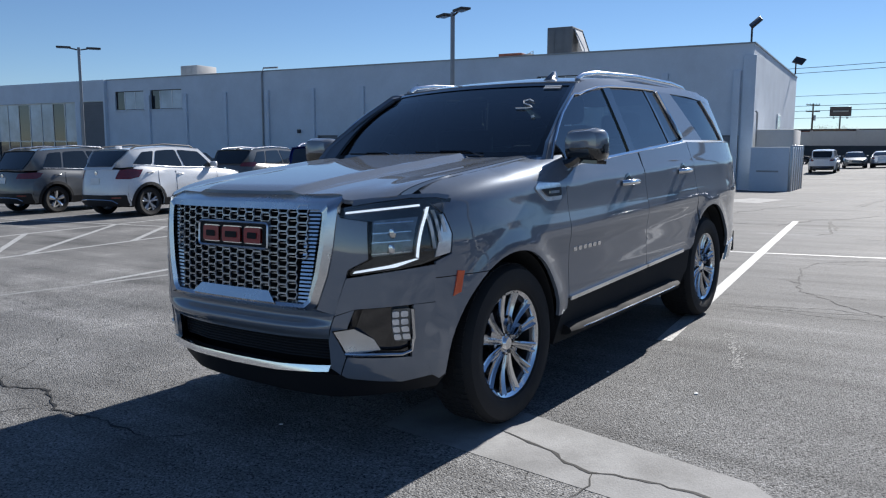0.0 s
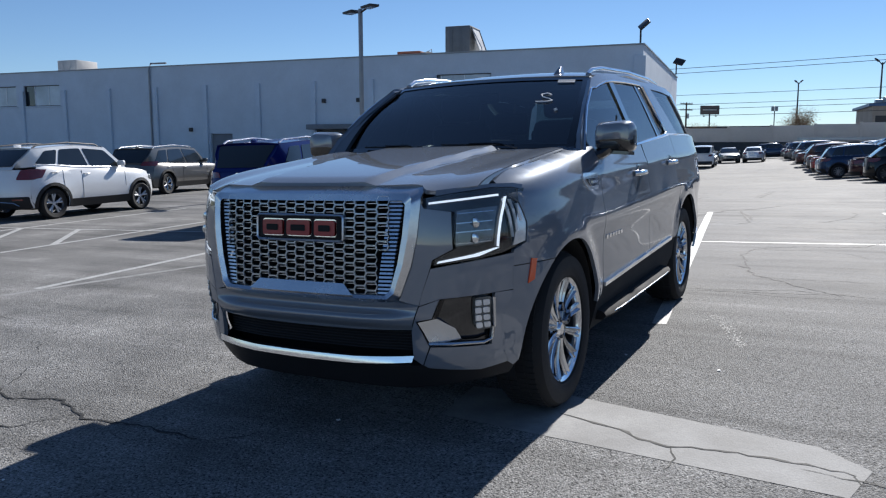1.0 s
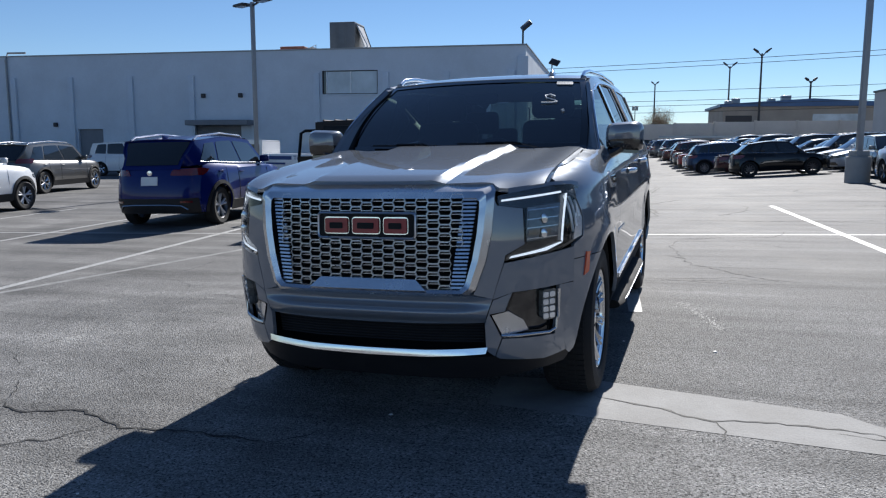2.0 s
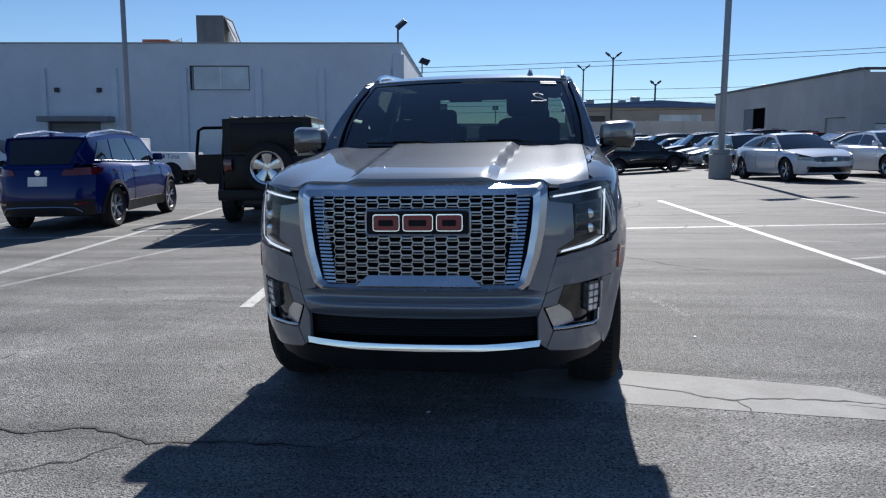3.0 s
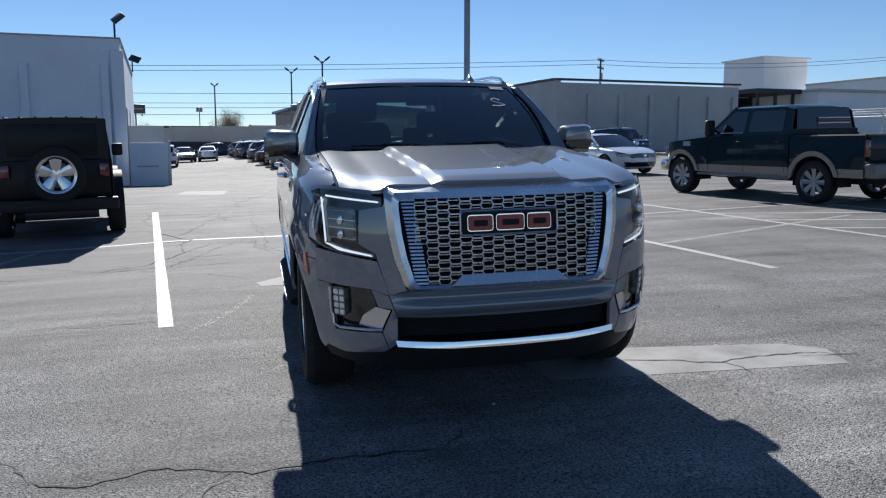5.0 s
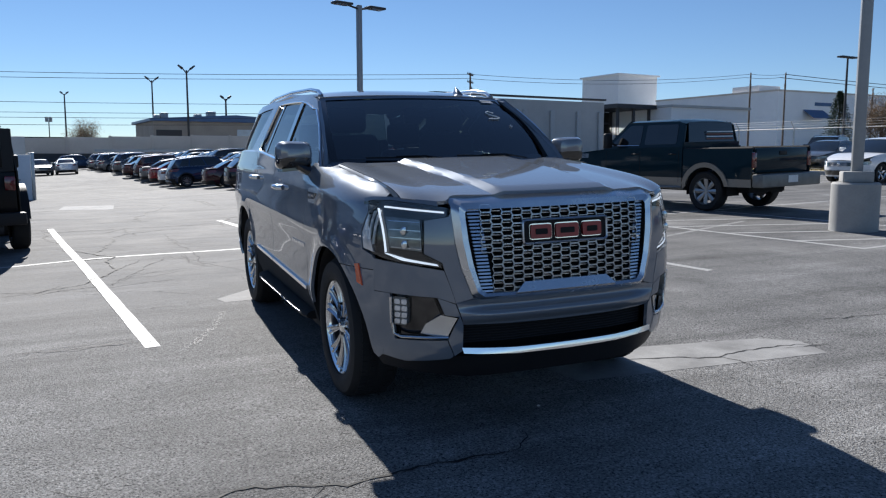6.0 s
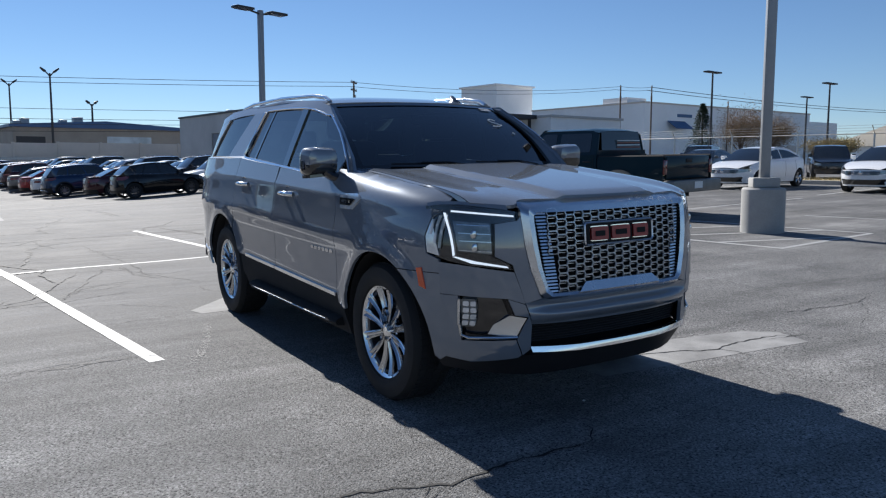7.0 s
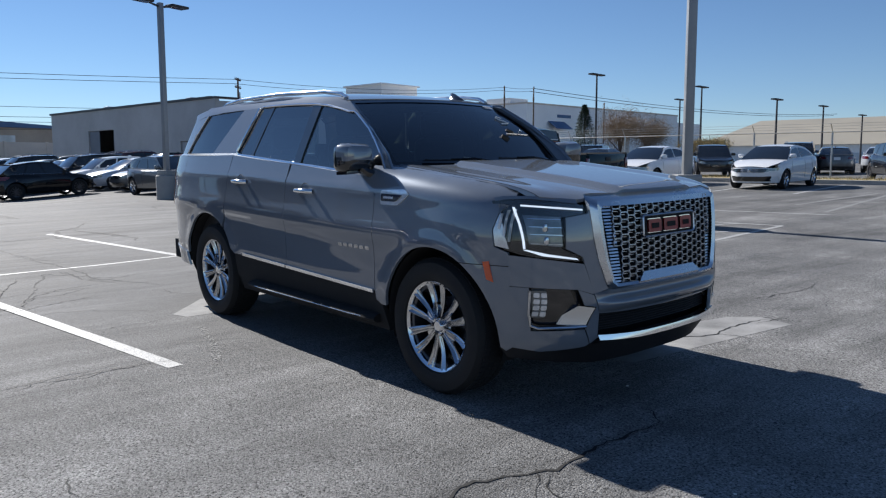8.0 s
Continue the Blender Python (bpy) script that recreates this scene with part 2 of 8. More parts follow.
# ---- building blocks ----
def part(name, bm, material, parent=None, label="", angle=38.0, smooth=True):
    """Links a bmesh as one mesh object under a thing or a part."""
    bmesh.ops.recalc_face_normals(bm, faces=bm.faces)
    me = bpy.data.meshes.new(name)
    bm.to_mesh(me)
    bm.free()
    me.materials.append(material)
    if smooth:
        me.polygons.foreach_set("use_smooth", [True] * len(me.polygons))
        me.set_sharp_from_angle(angle=radians(angle))
    ob = new(name, me)
    ob.parent = parent
    if label:
        ob["label"] = label
    return ob


def thing(name, m, label, category, group="", kind=""):
    ob = new(name)
    ob.empty_display_size = 0.2
    ob.matrix_basis = m
    return tagged(ob, label, category, group, kind)


def mesh_of(verts, faces):
    bm = bmesh.new()
    vs = [bm.verts.new(v) for v in verts]
    for f in faces:
        try:
            bm.faces.new([vs[i] for i in f])
        except ValueError:
            pass
    return bm


def add_box(bm, x0, x1, y0, y1, z0, z1, bevel=0.0, m=None):
    made = bmesh.ops.create_cube(bm, size=1.0)["verts"]
    bmesh.ops.scale(bm, vec=(x1 - x0, y1 - y0, z1 - z0), verts=made)
    bmesh.ops.translate(bm, vec=((x0 + x1) / 2, (y0 + y1) / 2, (z0 + z1) / 2), verts=made)
    if bevel:
        es = list({e for v in made for e in v.link_edges})
        made = list({v for f in bmesh.ops.bevel(bm, geom=es, offset=bevel, segments=2, profile=0.5, affect="EDGES")["faces"] for v in f.verts} | {v for v in made if v.is_valid})
    if m is not None:
        bmesh.ops.transform(bm, matrix=m, verts=[v for v in made if v.is_valid])
    return bm


def box(x0, x1, y0, y1, z0, z1, bevel=0.0):
    return add_box(bmesh.new(), x0, x1, y0, y1, z0, z1, bevel)


def add_tube(bm, points, r, seg=8, closed=False, flat=1.0):
    """A round bar along points; r is one radius or one for each point."""
    pts = [Vector(p) for p in points]
    rings = []
    for i, p in enumerate(pts):
        a = pts[i - 1] if (i or closed) else p
        b = pts[(i + 1) % len(pts)] if (i < len(pts) - 1 or closed) else p
        d = (b - a).normalized()
        side = d.cross(Vector((0, 0, 1)))
        side = side.normalized() if side.length > 1e-3 else Vector((1, 0, 0))
        up = side.cross(d)
        rad = r[i] if isinstance(r, (list, tuple)) else r
        rings.append([bm.verts.new(p + rad * (math.cos(2 * math.pi * k / seg) * side + flat * math.sin(2 * math.pi * k / seg) * up)) for k in range(seg)])
    for i in range(len(rings) - (0 if closed else 1)):
        a, b = rings[i], rings[(i + 1) % len(rings)]
        for k in range(seg):
            bm.faces.new((a[k], a[(k + 1) % seg], b[(k + 1) % seg], b[k]))
    if not closed:
        bm.faces.new(rings[0][::-1])
        bm.faces.new(rings[-1])
    return bm


def tube(points, r, seg=8, closed=False, flat=1.0):
    return add_tube(bmesh.new(), points, r, seg, closed, flat)


def add_lathe(bm, profile, seg=40, centre=(0, 0, 0), closed=False):
    """Turns (radius, offset) pairs round the x axis."""
    c = Vector(centre)
    rings = [[bm.verts.new(c + Vector((o, r * math.sin(2 * math.pi * k / seg), r * math.cos(2 * math.pi * k / seg)))) for k in range(seg)] for r, o in profile]
    for a, b in list(zip(rings, rings[1:])) + ([(rings[-1], rings[0])] if closed else []):
        for k in range(seg):
            bm.faces.new((a[k], a[(k + 1) % seg], b[(k + 1) % seg], b[k]))
    return bm


def lathe(profile, seg=40, centre=(0, 0, 0), closed=False):
    return add_lathe(bmesh.new(), profile, seg, centre, closed)


def curve(pairs):
    """A smooth curve through (x, y) pairs with no overshoot."""
    xs, ys = [p[0] for p in pairs], [p[1] for p in pairs]
    n = len(xs)
    d = [(ys[i + 1] - ys[i]) / (xs[i + 1] - xs[i]) for i in range(n - 1)]
    s = [d[0]] + [0.0 if d[i - 1] * d[i] <= 0 else 2 * d[i - 1] * d[i] / (d[i - 1] + d[i]) for i in range(1, n - 1)] + [d[-1]]

    def at(x):
        if x <= xs[0]:
            return ys[0]
        if x >= xs[-1]:
            return ys[-1]
        i = max(k for k in range(n - 1) if xs[k] <= x)
        h = xs[i + 1] - xs[i]
        t = (x - xs[i]) / h
        return ys[i] * (1 + 2 * t) * (1 - t) ** 2 + s[i] * h * t * (1 - t) ** 2 + ys[i + 1] * t * t * (3 - 2 * t) - s[i + 1] * h * t * t * (1 - t)
    return at


def ease(a, b, x):
    t = min(1.0, max(0.0, (x - a) / (b - a)))
    return t * t * (3 - 2 * t)


def panel(outline, lay, step=0.08, lip=0.0, step2=None):
    """A sheet cut to a flat outline (a, b), gridded, then laid on a curved surface lay(a, b). lip: depth of the turned-in edge."""
    bm = bmesh.new()
    face = bm.faces.new([bm.verts.new((a, b, 0)) for a, b in outline])
    face.normal_update()
    for axis, st in ((0, step), (1, step2 or step)):
        lo, hi = min(p[axis] for p in outline), max(p[axis] for p in outline)
        for k in range(1, max(1, math.ceil((hi - lo) / st))):
            at = lo + (hi - lo) * k / math.ceil((hi - lo) / st)
            co, no = [0, 0, 0], [0, 0, 0]
            co[axis], no[axis] = at, 1
            bmesh.ops.bisect_plane(bm, geom=bm.verts[:] + bm.edges[:] + bm.faces[:], plane_co=co, plane_no=no, dist=1e-5)
    for v in bm.verts:
        v.co = lay(v.co.x, v.co.y)
    if lip:
        bm.normal_update()
        add_lip(bm, lip)
    return bm


def add_lip(bm, depth):
    """Turns the open edges inwards, towards the middle of the thing."""
    mid = sum((v.co for v in bm.verts), Vector()) / len(bm.verts)
    if sum(f.normal.dot(f.calc_center_median() - Vector((0, min(max(mid.y, 0.4), 3.0), 0.75))) for f in bm.faces) < 0:
        bmesh.ops.reverse_faces(bm, faces=bm.faces)
        bm.normal_update()
    rim = [e for e in bm.edges if e.is_boundary]
    normals = {v: v.normal.copy() for e in rim for v in e.verts}
    made = bmesh.ops.extrude_edge_only(bm, edges=rim)["geom"]
    for v in [g for g in made if isinstance(g, bmesh.types.BMVert)]:
        base = min((e.other_vert(v) for e in v.link_edges if e.other_vert(v) in normals), key=lambda o: (o.co - v.co).length)
        v.co -= normals[base] * depth
    return bm


def sheet(lay, nu, nv, lip=0.0):
    """A grid over lay(u, v) with u and v from 0 to 1."""
    bm = bmesh.new()
    g = [[bm.verts.new(lay(i / nu, j / nv)) for j in range(nv + 1)] for i in range(nu + 1)]
    for i in range(nu):
        for j in range(nv):
            bm.faces.new((g[i][j], g[i + 1][j], g[i + 1][j + 1], g[i][j + 1]))
    if lip:
        bm.normal_update()
        add_lip(bm, lip)
    return bm


def thick(bm, d):
    """Gives a small plate its edges."""
    bm.normal_update()
    return add_lip(bm, abs(d))


def joined(*parts):
    """Moves several bmeshes into one."""
    out = bmesh.new()
    for b in parts:
        me = bpy.data.meshes.new("join")
        b.to_mesh(me)
        b.free()
        out.from_mesh(me)
        bpy.data.meshes.remove(me)
    return out


def mirrored(bm):
    bmesh.ops.scale(bm, vec=(-1, 1, 1), verts=bm.verts)
    bmesh.ops.reverse_faces(bm, faces=bm.faces)
    return bm


def arc(cx, cy, r, a0, a1, n=14):
    return [(cx + r * math.cos(radians(a0 + (a1 - a0) * k / n)), cy + r * math.sin(radians(a0 + (a1 - a0) * k / n))) for k in range(n + 1)]


# ---- the lot: stall lines turned a little from the parked car ----
LOT = 6.9
AX_P = Vector((math.cos(radians(LOT)), math.sin(radians(LOT))))
AX_Q = Vector((-math.sin(radians(LOT)), math.cos(radians(LOT))))


def lot(p, q):
    w = AX_P * p + AX_Q * q
    return w.x, w.y


def hgt(x, y):
    """Height of the ground: it rises gently to the side and dips towards the showroom."""
    p, q = AX_P.dot((x, y)), AX_Q.dot((x, y))
    base = 0.022 * 45 * math.tanh(x / 45) + 0.008 * 60 * math.tanh(y / 60)
    d = q - 18
    soft = 0.5 * (d + math.sqrt(d * d + 9)) if d < 200 else d
    fall = 0.052 * (22 * math.tanh(soft / 22)) * math.exp(-((p + 1) / 13) ** 2)
    crown = 0.034 * math.exp(-((x + 2.2) / 1.1) ** 2) * ease(-0.8, 1.0, y) * (1 - ease(6.0, 10.0, y))
    rise = 0.6 * ease(42.0, 68.0, q) * math.exp(-((p + 1) / 13) ** 2)
    return base - fall + rise + crown


def stand(p, q, turn, dz=0.0):
    """A pose on the ground at lot coordinates, tilted with it. turn 0 faces -q, 90 faces +p."""
    x, y = lot(p, q)
    z = hgt(x, y)
    nx, ny = hgt(x + 0.7, y) - hgt(x - 0.7, y), hgt(x, y + 0.7) - hgt(x, y - 0.7)
    up = Vector((-nx / 1.4, -ny / 1.4, 1)).normalized()
    tip = Vector((0, 0, 1)).rotation_difference(up).to_matrix().to_4x4()
    return Matrix.Translation((x, y, z + dz)) @ tip @ pose(0, 0, 0, 0, 0, LOT + turn)


def upright(p, q, turn=0.0, z=None):
    x, y = lot(p, q)
    return pose(x, y, hgt(x, y) if z is None else z, 0, 0, LOT + turn)


# ---- ground ----
def ground_sheet():
    near = [-40 + k for k in range(0, 101)]
    far = [70, 85, 105, 130, 170, 230, 320, 480, 800, 1500, 3000]
    xs = [-v for v in far[::-1]] + [-60, -50] + near + far
    ys = [-v for v in far[::-1]] + [-60, -50] + near + far
    verts = [(x, y, hgt(x, y)) for x in xs for y in ys]
    n = len(ys)
    faces = [(i * n + j, (i + 1) * n + j, (i + 1) * n + j + 1, i * n + j + 1) for i in range(len(xs) - 1) for j in range(n - 1)]
    me = bpy.data.meshes.new("ground")
    me.from_pydata(verts, [], faces)
    me.materials.append(ASPHALT)
    me.polygons.foreach_set("use_smooth", [True] * len(me.polygons))
    return tagged(new("ground", me), "worn grey asphalt car park with fine cracks", "ground", kind="structure")


ground = ground_sheet()


def strip(points, width, lift, wobble=0.0, sub=0.4):
    """A flat band on the ground along world points."""
    pts = []
    for a, b in zip(points, points[1:]):
        a, b = Vector(a), Vector(b)
        n = max(1, int((b - a).length / sub))
        pts += [a.lerp(b, k / n) for k in range(n)]
    pts.append(Vector(points[-1]))
    verts = []
    for i, p in enumerate(pts):
        d = (pts[min(i + 1, len(pts) - 1)] - pts[max(i - 1, 0)]).normalized()
        s = Vector((-d.y, d.x)) * width / 2
        for k in (1, -1):
            w = p + s * k * (1 + (random.uniform(-wobble, wobble) if wobble else 0))
            verts.append((w.x, w.y, hgt(w.x, w.y) + lift))
    return mesh_of(verts, [(2 * i, 2 * i + 1, 2 * i + 3, 2 * i + 2) for i in range(len(pts) - 1)])


def paint_line(a, b, width=0.105):
    ob = part("stall_line", strip([lot(*a), lot(*b)], width, 0.0022, 0.04), LINE, None, smooth=False)
    return tagged(ob, "worn white painted stall line on asphalt", "road marking", "stall lines", "structure")


for p in (-5.12, 1.26, 4.28, 7.25):
    paint_line((p, 1.93), (p, 12.0), 0.11)
paint_line((-1.735, 1.79), (-1.83, 12.4), 0.11)
for p in (-14.45, -17.5, -20.5):
    paint_line((p, 2.4), (p, 12.2))
paint_line((-24, 7.17), (7.25, 7.17), 0.08)
for p in (-8.35, -11.4):
    paint_line((p, 2.6), (p, 12.0))
for q0 in (1.2, 3.2, 5.1):
    paint_line((-8.35, max(2.6, q0)), (-11.4, min(q0 + 3.95, 7.17)) if q0 + 3.95 <= 7.2 else (-8.35 - 3.05 * (7.17 - q0) / 3.95, 7.17))
# hatched island round the near lamp post
for a, b in (((7.25, 1.98), (10.05, 1.92)), ((10.05, 1.92), (10.15, 7.17)), ((7.25, 7.17), (18.0, 7.05)), ((7.3, 3.0), (9.3, 1.95)), ((7.3, 4.2), (10.05, 2.7)),
             ((7.3, 5.4), (10.1, 3.9)), ((7.3, 6.6), (10.1, 5.1))):
    paint_line(a, b, 0.09)
paint_line((12.62, 4.3), (12.8, 1.9), 0.09)
for q in (-4.0, -1.1, 1.9, 4.9, 7.4, 12.0, 15.0):
    paint_line((19.6, q), (26.1, q + 0.4), 0.13)
for p in (11.4, 14.3, 17.2):
    paint_line((p, 15.6), (p, 20.6))


def faded(name, corners, label):
    ob = part(name, panel(corners, lambda a, b: (*lot(a, b), hgt(*lot(a, b)) + 0.0018), 0.4), FADED, None, smooth=False)
    return tagged(ob, label, "road marking", kind="structure")


faded("faded_band", [(0.4, 0.05), (0.98, 0.04), (2.18, -0.36), (2.36, -0.58), (2.24, -0.88), (0.95, -0.58), (0.4, -0.45)], "broad faded pale band across the asphalt")
faded("faded_band", [(-0.87, 3.44), (-0.84, 3.24), (1.0, 3.2), (1.0, 4.1), (-0.25, 4.0)], "pale faded rectangle under the parked car")
faded("faded_band", [(-1.3, 18.6), (-0.1, 17.4), (0.3, 20.6), (-0.9, 22.6)], "pale faded rectangle on the asphalt")


def crack(points, width, sub=0.045, rough=0.035):
    """A jagged open crack along world points."""
    rng = random.Random(int(points[0][0] * 1000) + len(points))
    pts, off = [], 0.0
    for a, b in zip(points, points[1:]):
        a, b = Vector(a), Vector(b)
        n = max(1, int((b - a).length / sub))
        side = Vector((-(b - a).y, (b - a).x)).normalized()
        for k in range(n):
            off = 0.8 * off + rng.uniform(-rough, rough) * 0.6
            pts.append(a.lerp(b, k / n) + side * off)
    pts.append(Vector(points[-1]))
    verts = []
    for i, p in enumerate(pts):
        d = (pts[min(i + 1, len(pts) - 1)] - pts[max(i - 1, 0)]).normalized()
        w = width * rng.uniform(0.35, 1.25) * min(1.0, 0.3 + i / 6, 0.3 + (len(pts) - 1 - i) / 6) / 2
        s = Vector((-d.y, d.x)) * w
        for k in (1, -1):
            v = p + s * k
            verts.append((v.x, v.y, hgt(v.x, v.y) + 0.0036))
    ob = part("crack", mesh_of(verts, [(2 * i, 2 * i + 1, 2 * i + 3, 2 * i + 2) for i in range(len(pts) - 1)]), CRACK, None, smooth=False)
    return tagged(ob, "dark jagged crack in the asphalt", "crack", "cracks in the asphalt", "structure")


crack([(0.996, -0.141), (1.171, -0.165), (1.594, -0.364), (1.795, -0.318), (2.116, -0.36), (2.352, -0.373)], 0.018)
crack([(1.594, -0.364), (1.631, -0.488), (1.63, -0.63)], 0.011)
crack([(2.352, -0.373), (2.375, -0.43), (2.411, -0.435)], 0.014)
crack([(-1.796, -1.663), (-1.596, -1.5), (-1.474, -1.442), (-1.423, -1.333), (-1.331, -1.244)], 0.013)
crack([(-2.24, -1.063), (-2.407, -0.78), (-3.098, -0.217)], 0.010)
crack([(-0.502, -1.193), (-0.391, -1.186), (-0.266, -1.011)], 0.013)
crack([(2.987, 0.211), (3.307, 0.095), (4.053, -0.001), (4.42, 0.105)], 0.011)
crack([(-2.991, 0.169), (-3.002, 0.023), (-3.001, -0.059)], 0.015)
crack([(1.077, 5.266), (1.31, 5.073), (1.435, 4.591), (1.554, 4.489), (2.241, 3.683)], 0.018)
crack([(1.31, 5.073), (1.161, 6.079), (1.209, 6.611), (1.885, 6.72)], 0.014)
crack([(0.921, 3.492), (1.325, 3.586), (1.792, 3.464), (2.257, 3.547)], 0.013)
crack([(0.549, 9.736), (0.763, 10.115), (0.44, 11.746)], 0.031)
crack([(-3.886, 5.258), (-3.051, 4.541), (-2.396, 4.367), (-1.484, 4.73)], 0.013)
crack([(-2.99, 4.286), (-2.702, 4.525), (-2.234, 4.581), (-1.522, 6.666), (-1.005, 5.873), (-0.556, 6.025)], 0.014)
crack([(-2.24, -1.063), (-2.092, -1.14), (-1.943, -1.165), (-1.771, -1.085), (-1.634, -1.066), (-1.451, -1.157), (-1.27, -1.236), (-1.134, -1.19), (-1.003, -1.16), (-0.821, -1.173), (-0.475, -1.195)], 0.019)
crack([(-2.741, 1.747), (-2.593, 1.785), (-2.462, 1.764), (-2.273, 1.798), (-2.089, 1.791), (-1.918, 1.726)], 0.012)
crack([(-2.032, 3.05), (-1.86, 3.104), (-1.626, 3.108), (-1.345, 3.141)], 0.010)
crack([(-2.207, 4.751), (-1.976, 4.993), (-1.756, 5.028), (-1.422, 5.33)], 0.012)
crack([(-0.846, 4.717), (-0.873, 4.426), (-0.769, 4.237), (-0.654, 4.081)], 0.010)
crack([(-1.402, 9.052), (-1.266, 8.342), (-1.053, 7.894)], 0.014)
crack([(-1.278, 6.756), (-1.275, 6.452), (-1.337, 5.952), (-1.101, 5.406)], 0.012)
crack([(-1.824, 2.132), (-1.65, 2.194), (-1.462, 2.11), (-1.155, 2.065)], 0.007)
crack([(-1.326, 6.837), (-1.296, 6.23), (-1.206, 5.897), (-1.059, 5.542)], 0.012)
crack([(-2.895, 1.749), (-2.762, 1.86), (-2.586, 1.788), (-2.183, 1.787), (-2.032, 1.769)], 0.010)
crack([(1.087, 3.59), (1.542, 3.632), (1.963, 3.695), (2.232, 3.728)], 0.016)
crack([(1.84, 7.11), (1.462, 6.908), (1.153, 6.581)], 0.016)
crack([(2.58, -0.453), (2.359, -0.406), (2.149, -0.386)], 0.010)
crack([(-3.0, 4.38), (-2.86, 4.58), (-2.48, 4.8), (-1.88, 6.49)], 0.022)
crack([(-2.89, 12.64), (-2.25, 12.84), (-1.38, 12.71)], 0.03)
crack([(-2.39, 10.64), (-2.05, 11.23), (-1.85, 9.82)], 0.03)
crack([(-1.42, 9.89), (-1.29, 8.57), (-1.16, 7.03), (-1.16, 6.01), (-0.76, 5.03)], 0.022)
crack([(0.17, 21.52), (0.13, 16.79), (0.96, 17.08)], 0.03)
crack([(-2.22, 4.89), (-1.73, 5.36), (-1.23, 5.51)], 0.012)
crack([(-1.58, -1.43), (-1.47, -1.3), (-1.42, -1.27), (-1.34, -1.16)], 0.010)
crack([(-4.33, 4.38), (-3.65, 4.31), (-2.92, 4.52), (-2.69, 4.88)], 0.012)
crack([(-3.07, 1.81), (-2.61, 1.87), (-2.09, 1.89)], 0.008)
crack([(-2.49, 5.23), (-1.95, 5.31), (-1.35, 5.28)], 0.010)
crack([(0.91, 3.63), (1.36, 3.7), (1.82, 3.85), (2.57, 3.65)], 0.014)
crack([(1.15, 6.83), (1.73, 7.08), (2.43, 7.19), (2.69, 7.89)], 0.022)
crack([(1.49, 4.53), (1.93, 4.46), (2.59, 4.46)], 0.012)
crack([(0.32, 12.4), (0.74, 10.54)], 0.05)
crack([(0.27, 16.53), (0.26, 20.35)], 0.05)
crack([(1.81, 10.3), (2.25, 11.12), (2.38, 12.02), (2.29, 12.43)], 0.04)
rng = random.Random(7)
for k in range(44):                      # hairline cracks farther down the lot
    p, q = rng.uniform(-7, 9), rng.uniform(5.5, 32)
    a = rng.uniform(-0.5, 0.5) + (1.57 if rng.random() < 0.3 else 0)
    way = [(p, q)]
    for j in range(4):
        a += rng.uniform(-0.45, 0.45)
        way.append((way[-1][0] + math.cos(a) * rng.uniform(0.5, 1.3), way[-1][1] + math.sin(a) * rng.uniform(0.5, 1.3)))
    crack([lot(*w) for w in way], rng.uniform(0.02, 0.05), 0.12, 0.09)


rng = random.Random(19)
for k in range(22):                      # fine cracks close by
    p, q = rng.choice((rng.uniform(-8.5, -1.6), rng.uniform(1.6, 9.0))), rng.uniform(-2.0, 8.0)
    a = rng.uniform(-0.5, 0.5) + (1.57 if rng.random() < 0.25 else 0)
    way = [(p, q)]
    for j in range(3):
        a += rng.uniform(-0.6, 0.6)
        way.append((way[-1][0] + math.cos(a) * rng.uniform(0.25, 0.7), way[-1][1] + math.sin(a) * rng.uniform(0.25, 0.7)))
    crack([lot(*w) for w in way], rng.uniform(0.004, 0.009), 0.05, 0.04)


def scuff(points, width, seed):
    """A pale, broken streak, painted for sunlight the car throws on the asphalt."""
    rng = random.Random(seed)
    vs, fs = [], []
    for (x0, y0), (x1, y1) in zip(points, points[1:]):
        n = int(math.hypot(x1 - x0, y1 - y0) / 0.004)
        for k in range(n):
            if rng.random() < 0.45:
                continue
            x = x0 + (x1 - x0) * k / n + rng.gauss(0, width)
            y = y0 + (y1 - y0) * k / n + rng.gauss(0, width)
            i, w, h = len(vs), rng.uniform(0.002, 0.007), rng.uniform(0.006, 0.03)
            vs += [(x + dx * w, y + dy * h, hgt(x, y) + 0.0030) for dx, dy in ((-1, -0.4), (0.2, -1), (1, 0.3), (-0.3, 1))]
            fs.append((i, i + 1, i + 2, i + 3))
    ob = part("scuff_mark", mesh_of(vs, fs), GHOST, None, smooth=False)
    tagged(ob, "pale broken streak painted for sunlight thrown by the car", "scuff", "scuffs on the asphalt", "structure")


# painted light: one thrown sun streak on each side of the car
scuff([(-1.30, 2.68), (-1.42, 2.19), (-1.57, 1.72), (-1.74, 1.40)], 0.02, 1)
scuff([(1.35, 2.50), (1.54, 2.03), (1.65, 1.60)], 0.03, 2)
# old lines, worn nearly away
for a, b in (((-5.6, 0.2), (-3.3, 7.0)), ((4.4, 4.0), (9.0, 5.3)), ((13.4, 2.2), (20.5, 2.6)), ((15.2, 3.4), (21.0, 3.0))):
    ob = part("worn_line", strip([lot(*a), lot(*b)], 0.10, 0.0016, 0.08, 0.25), GHOST, None, smooth=False)
    tagged(ob, "old stall line worn nearly away", "road marking", "worn lines", "structure")


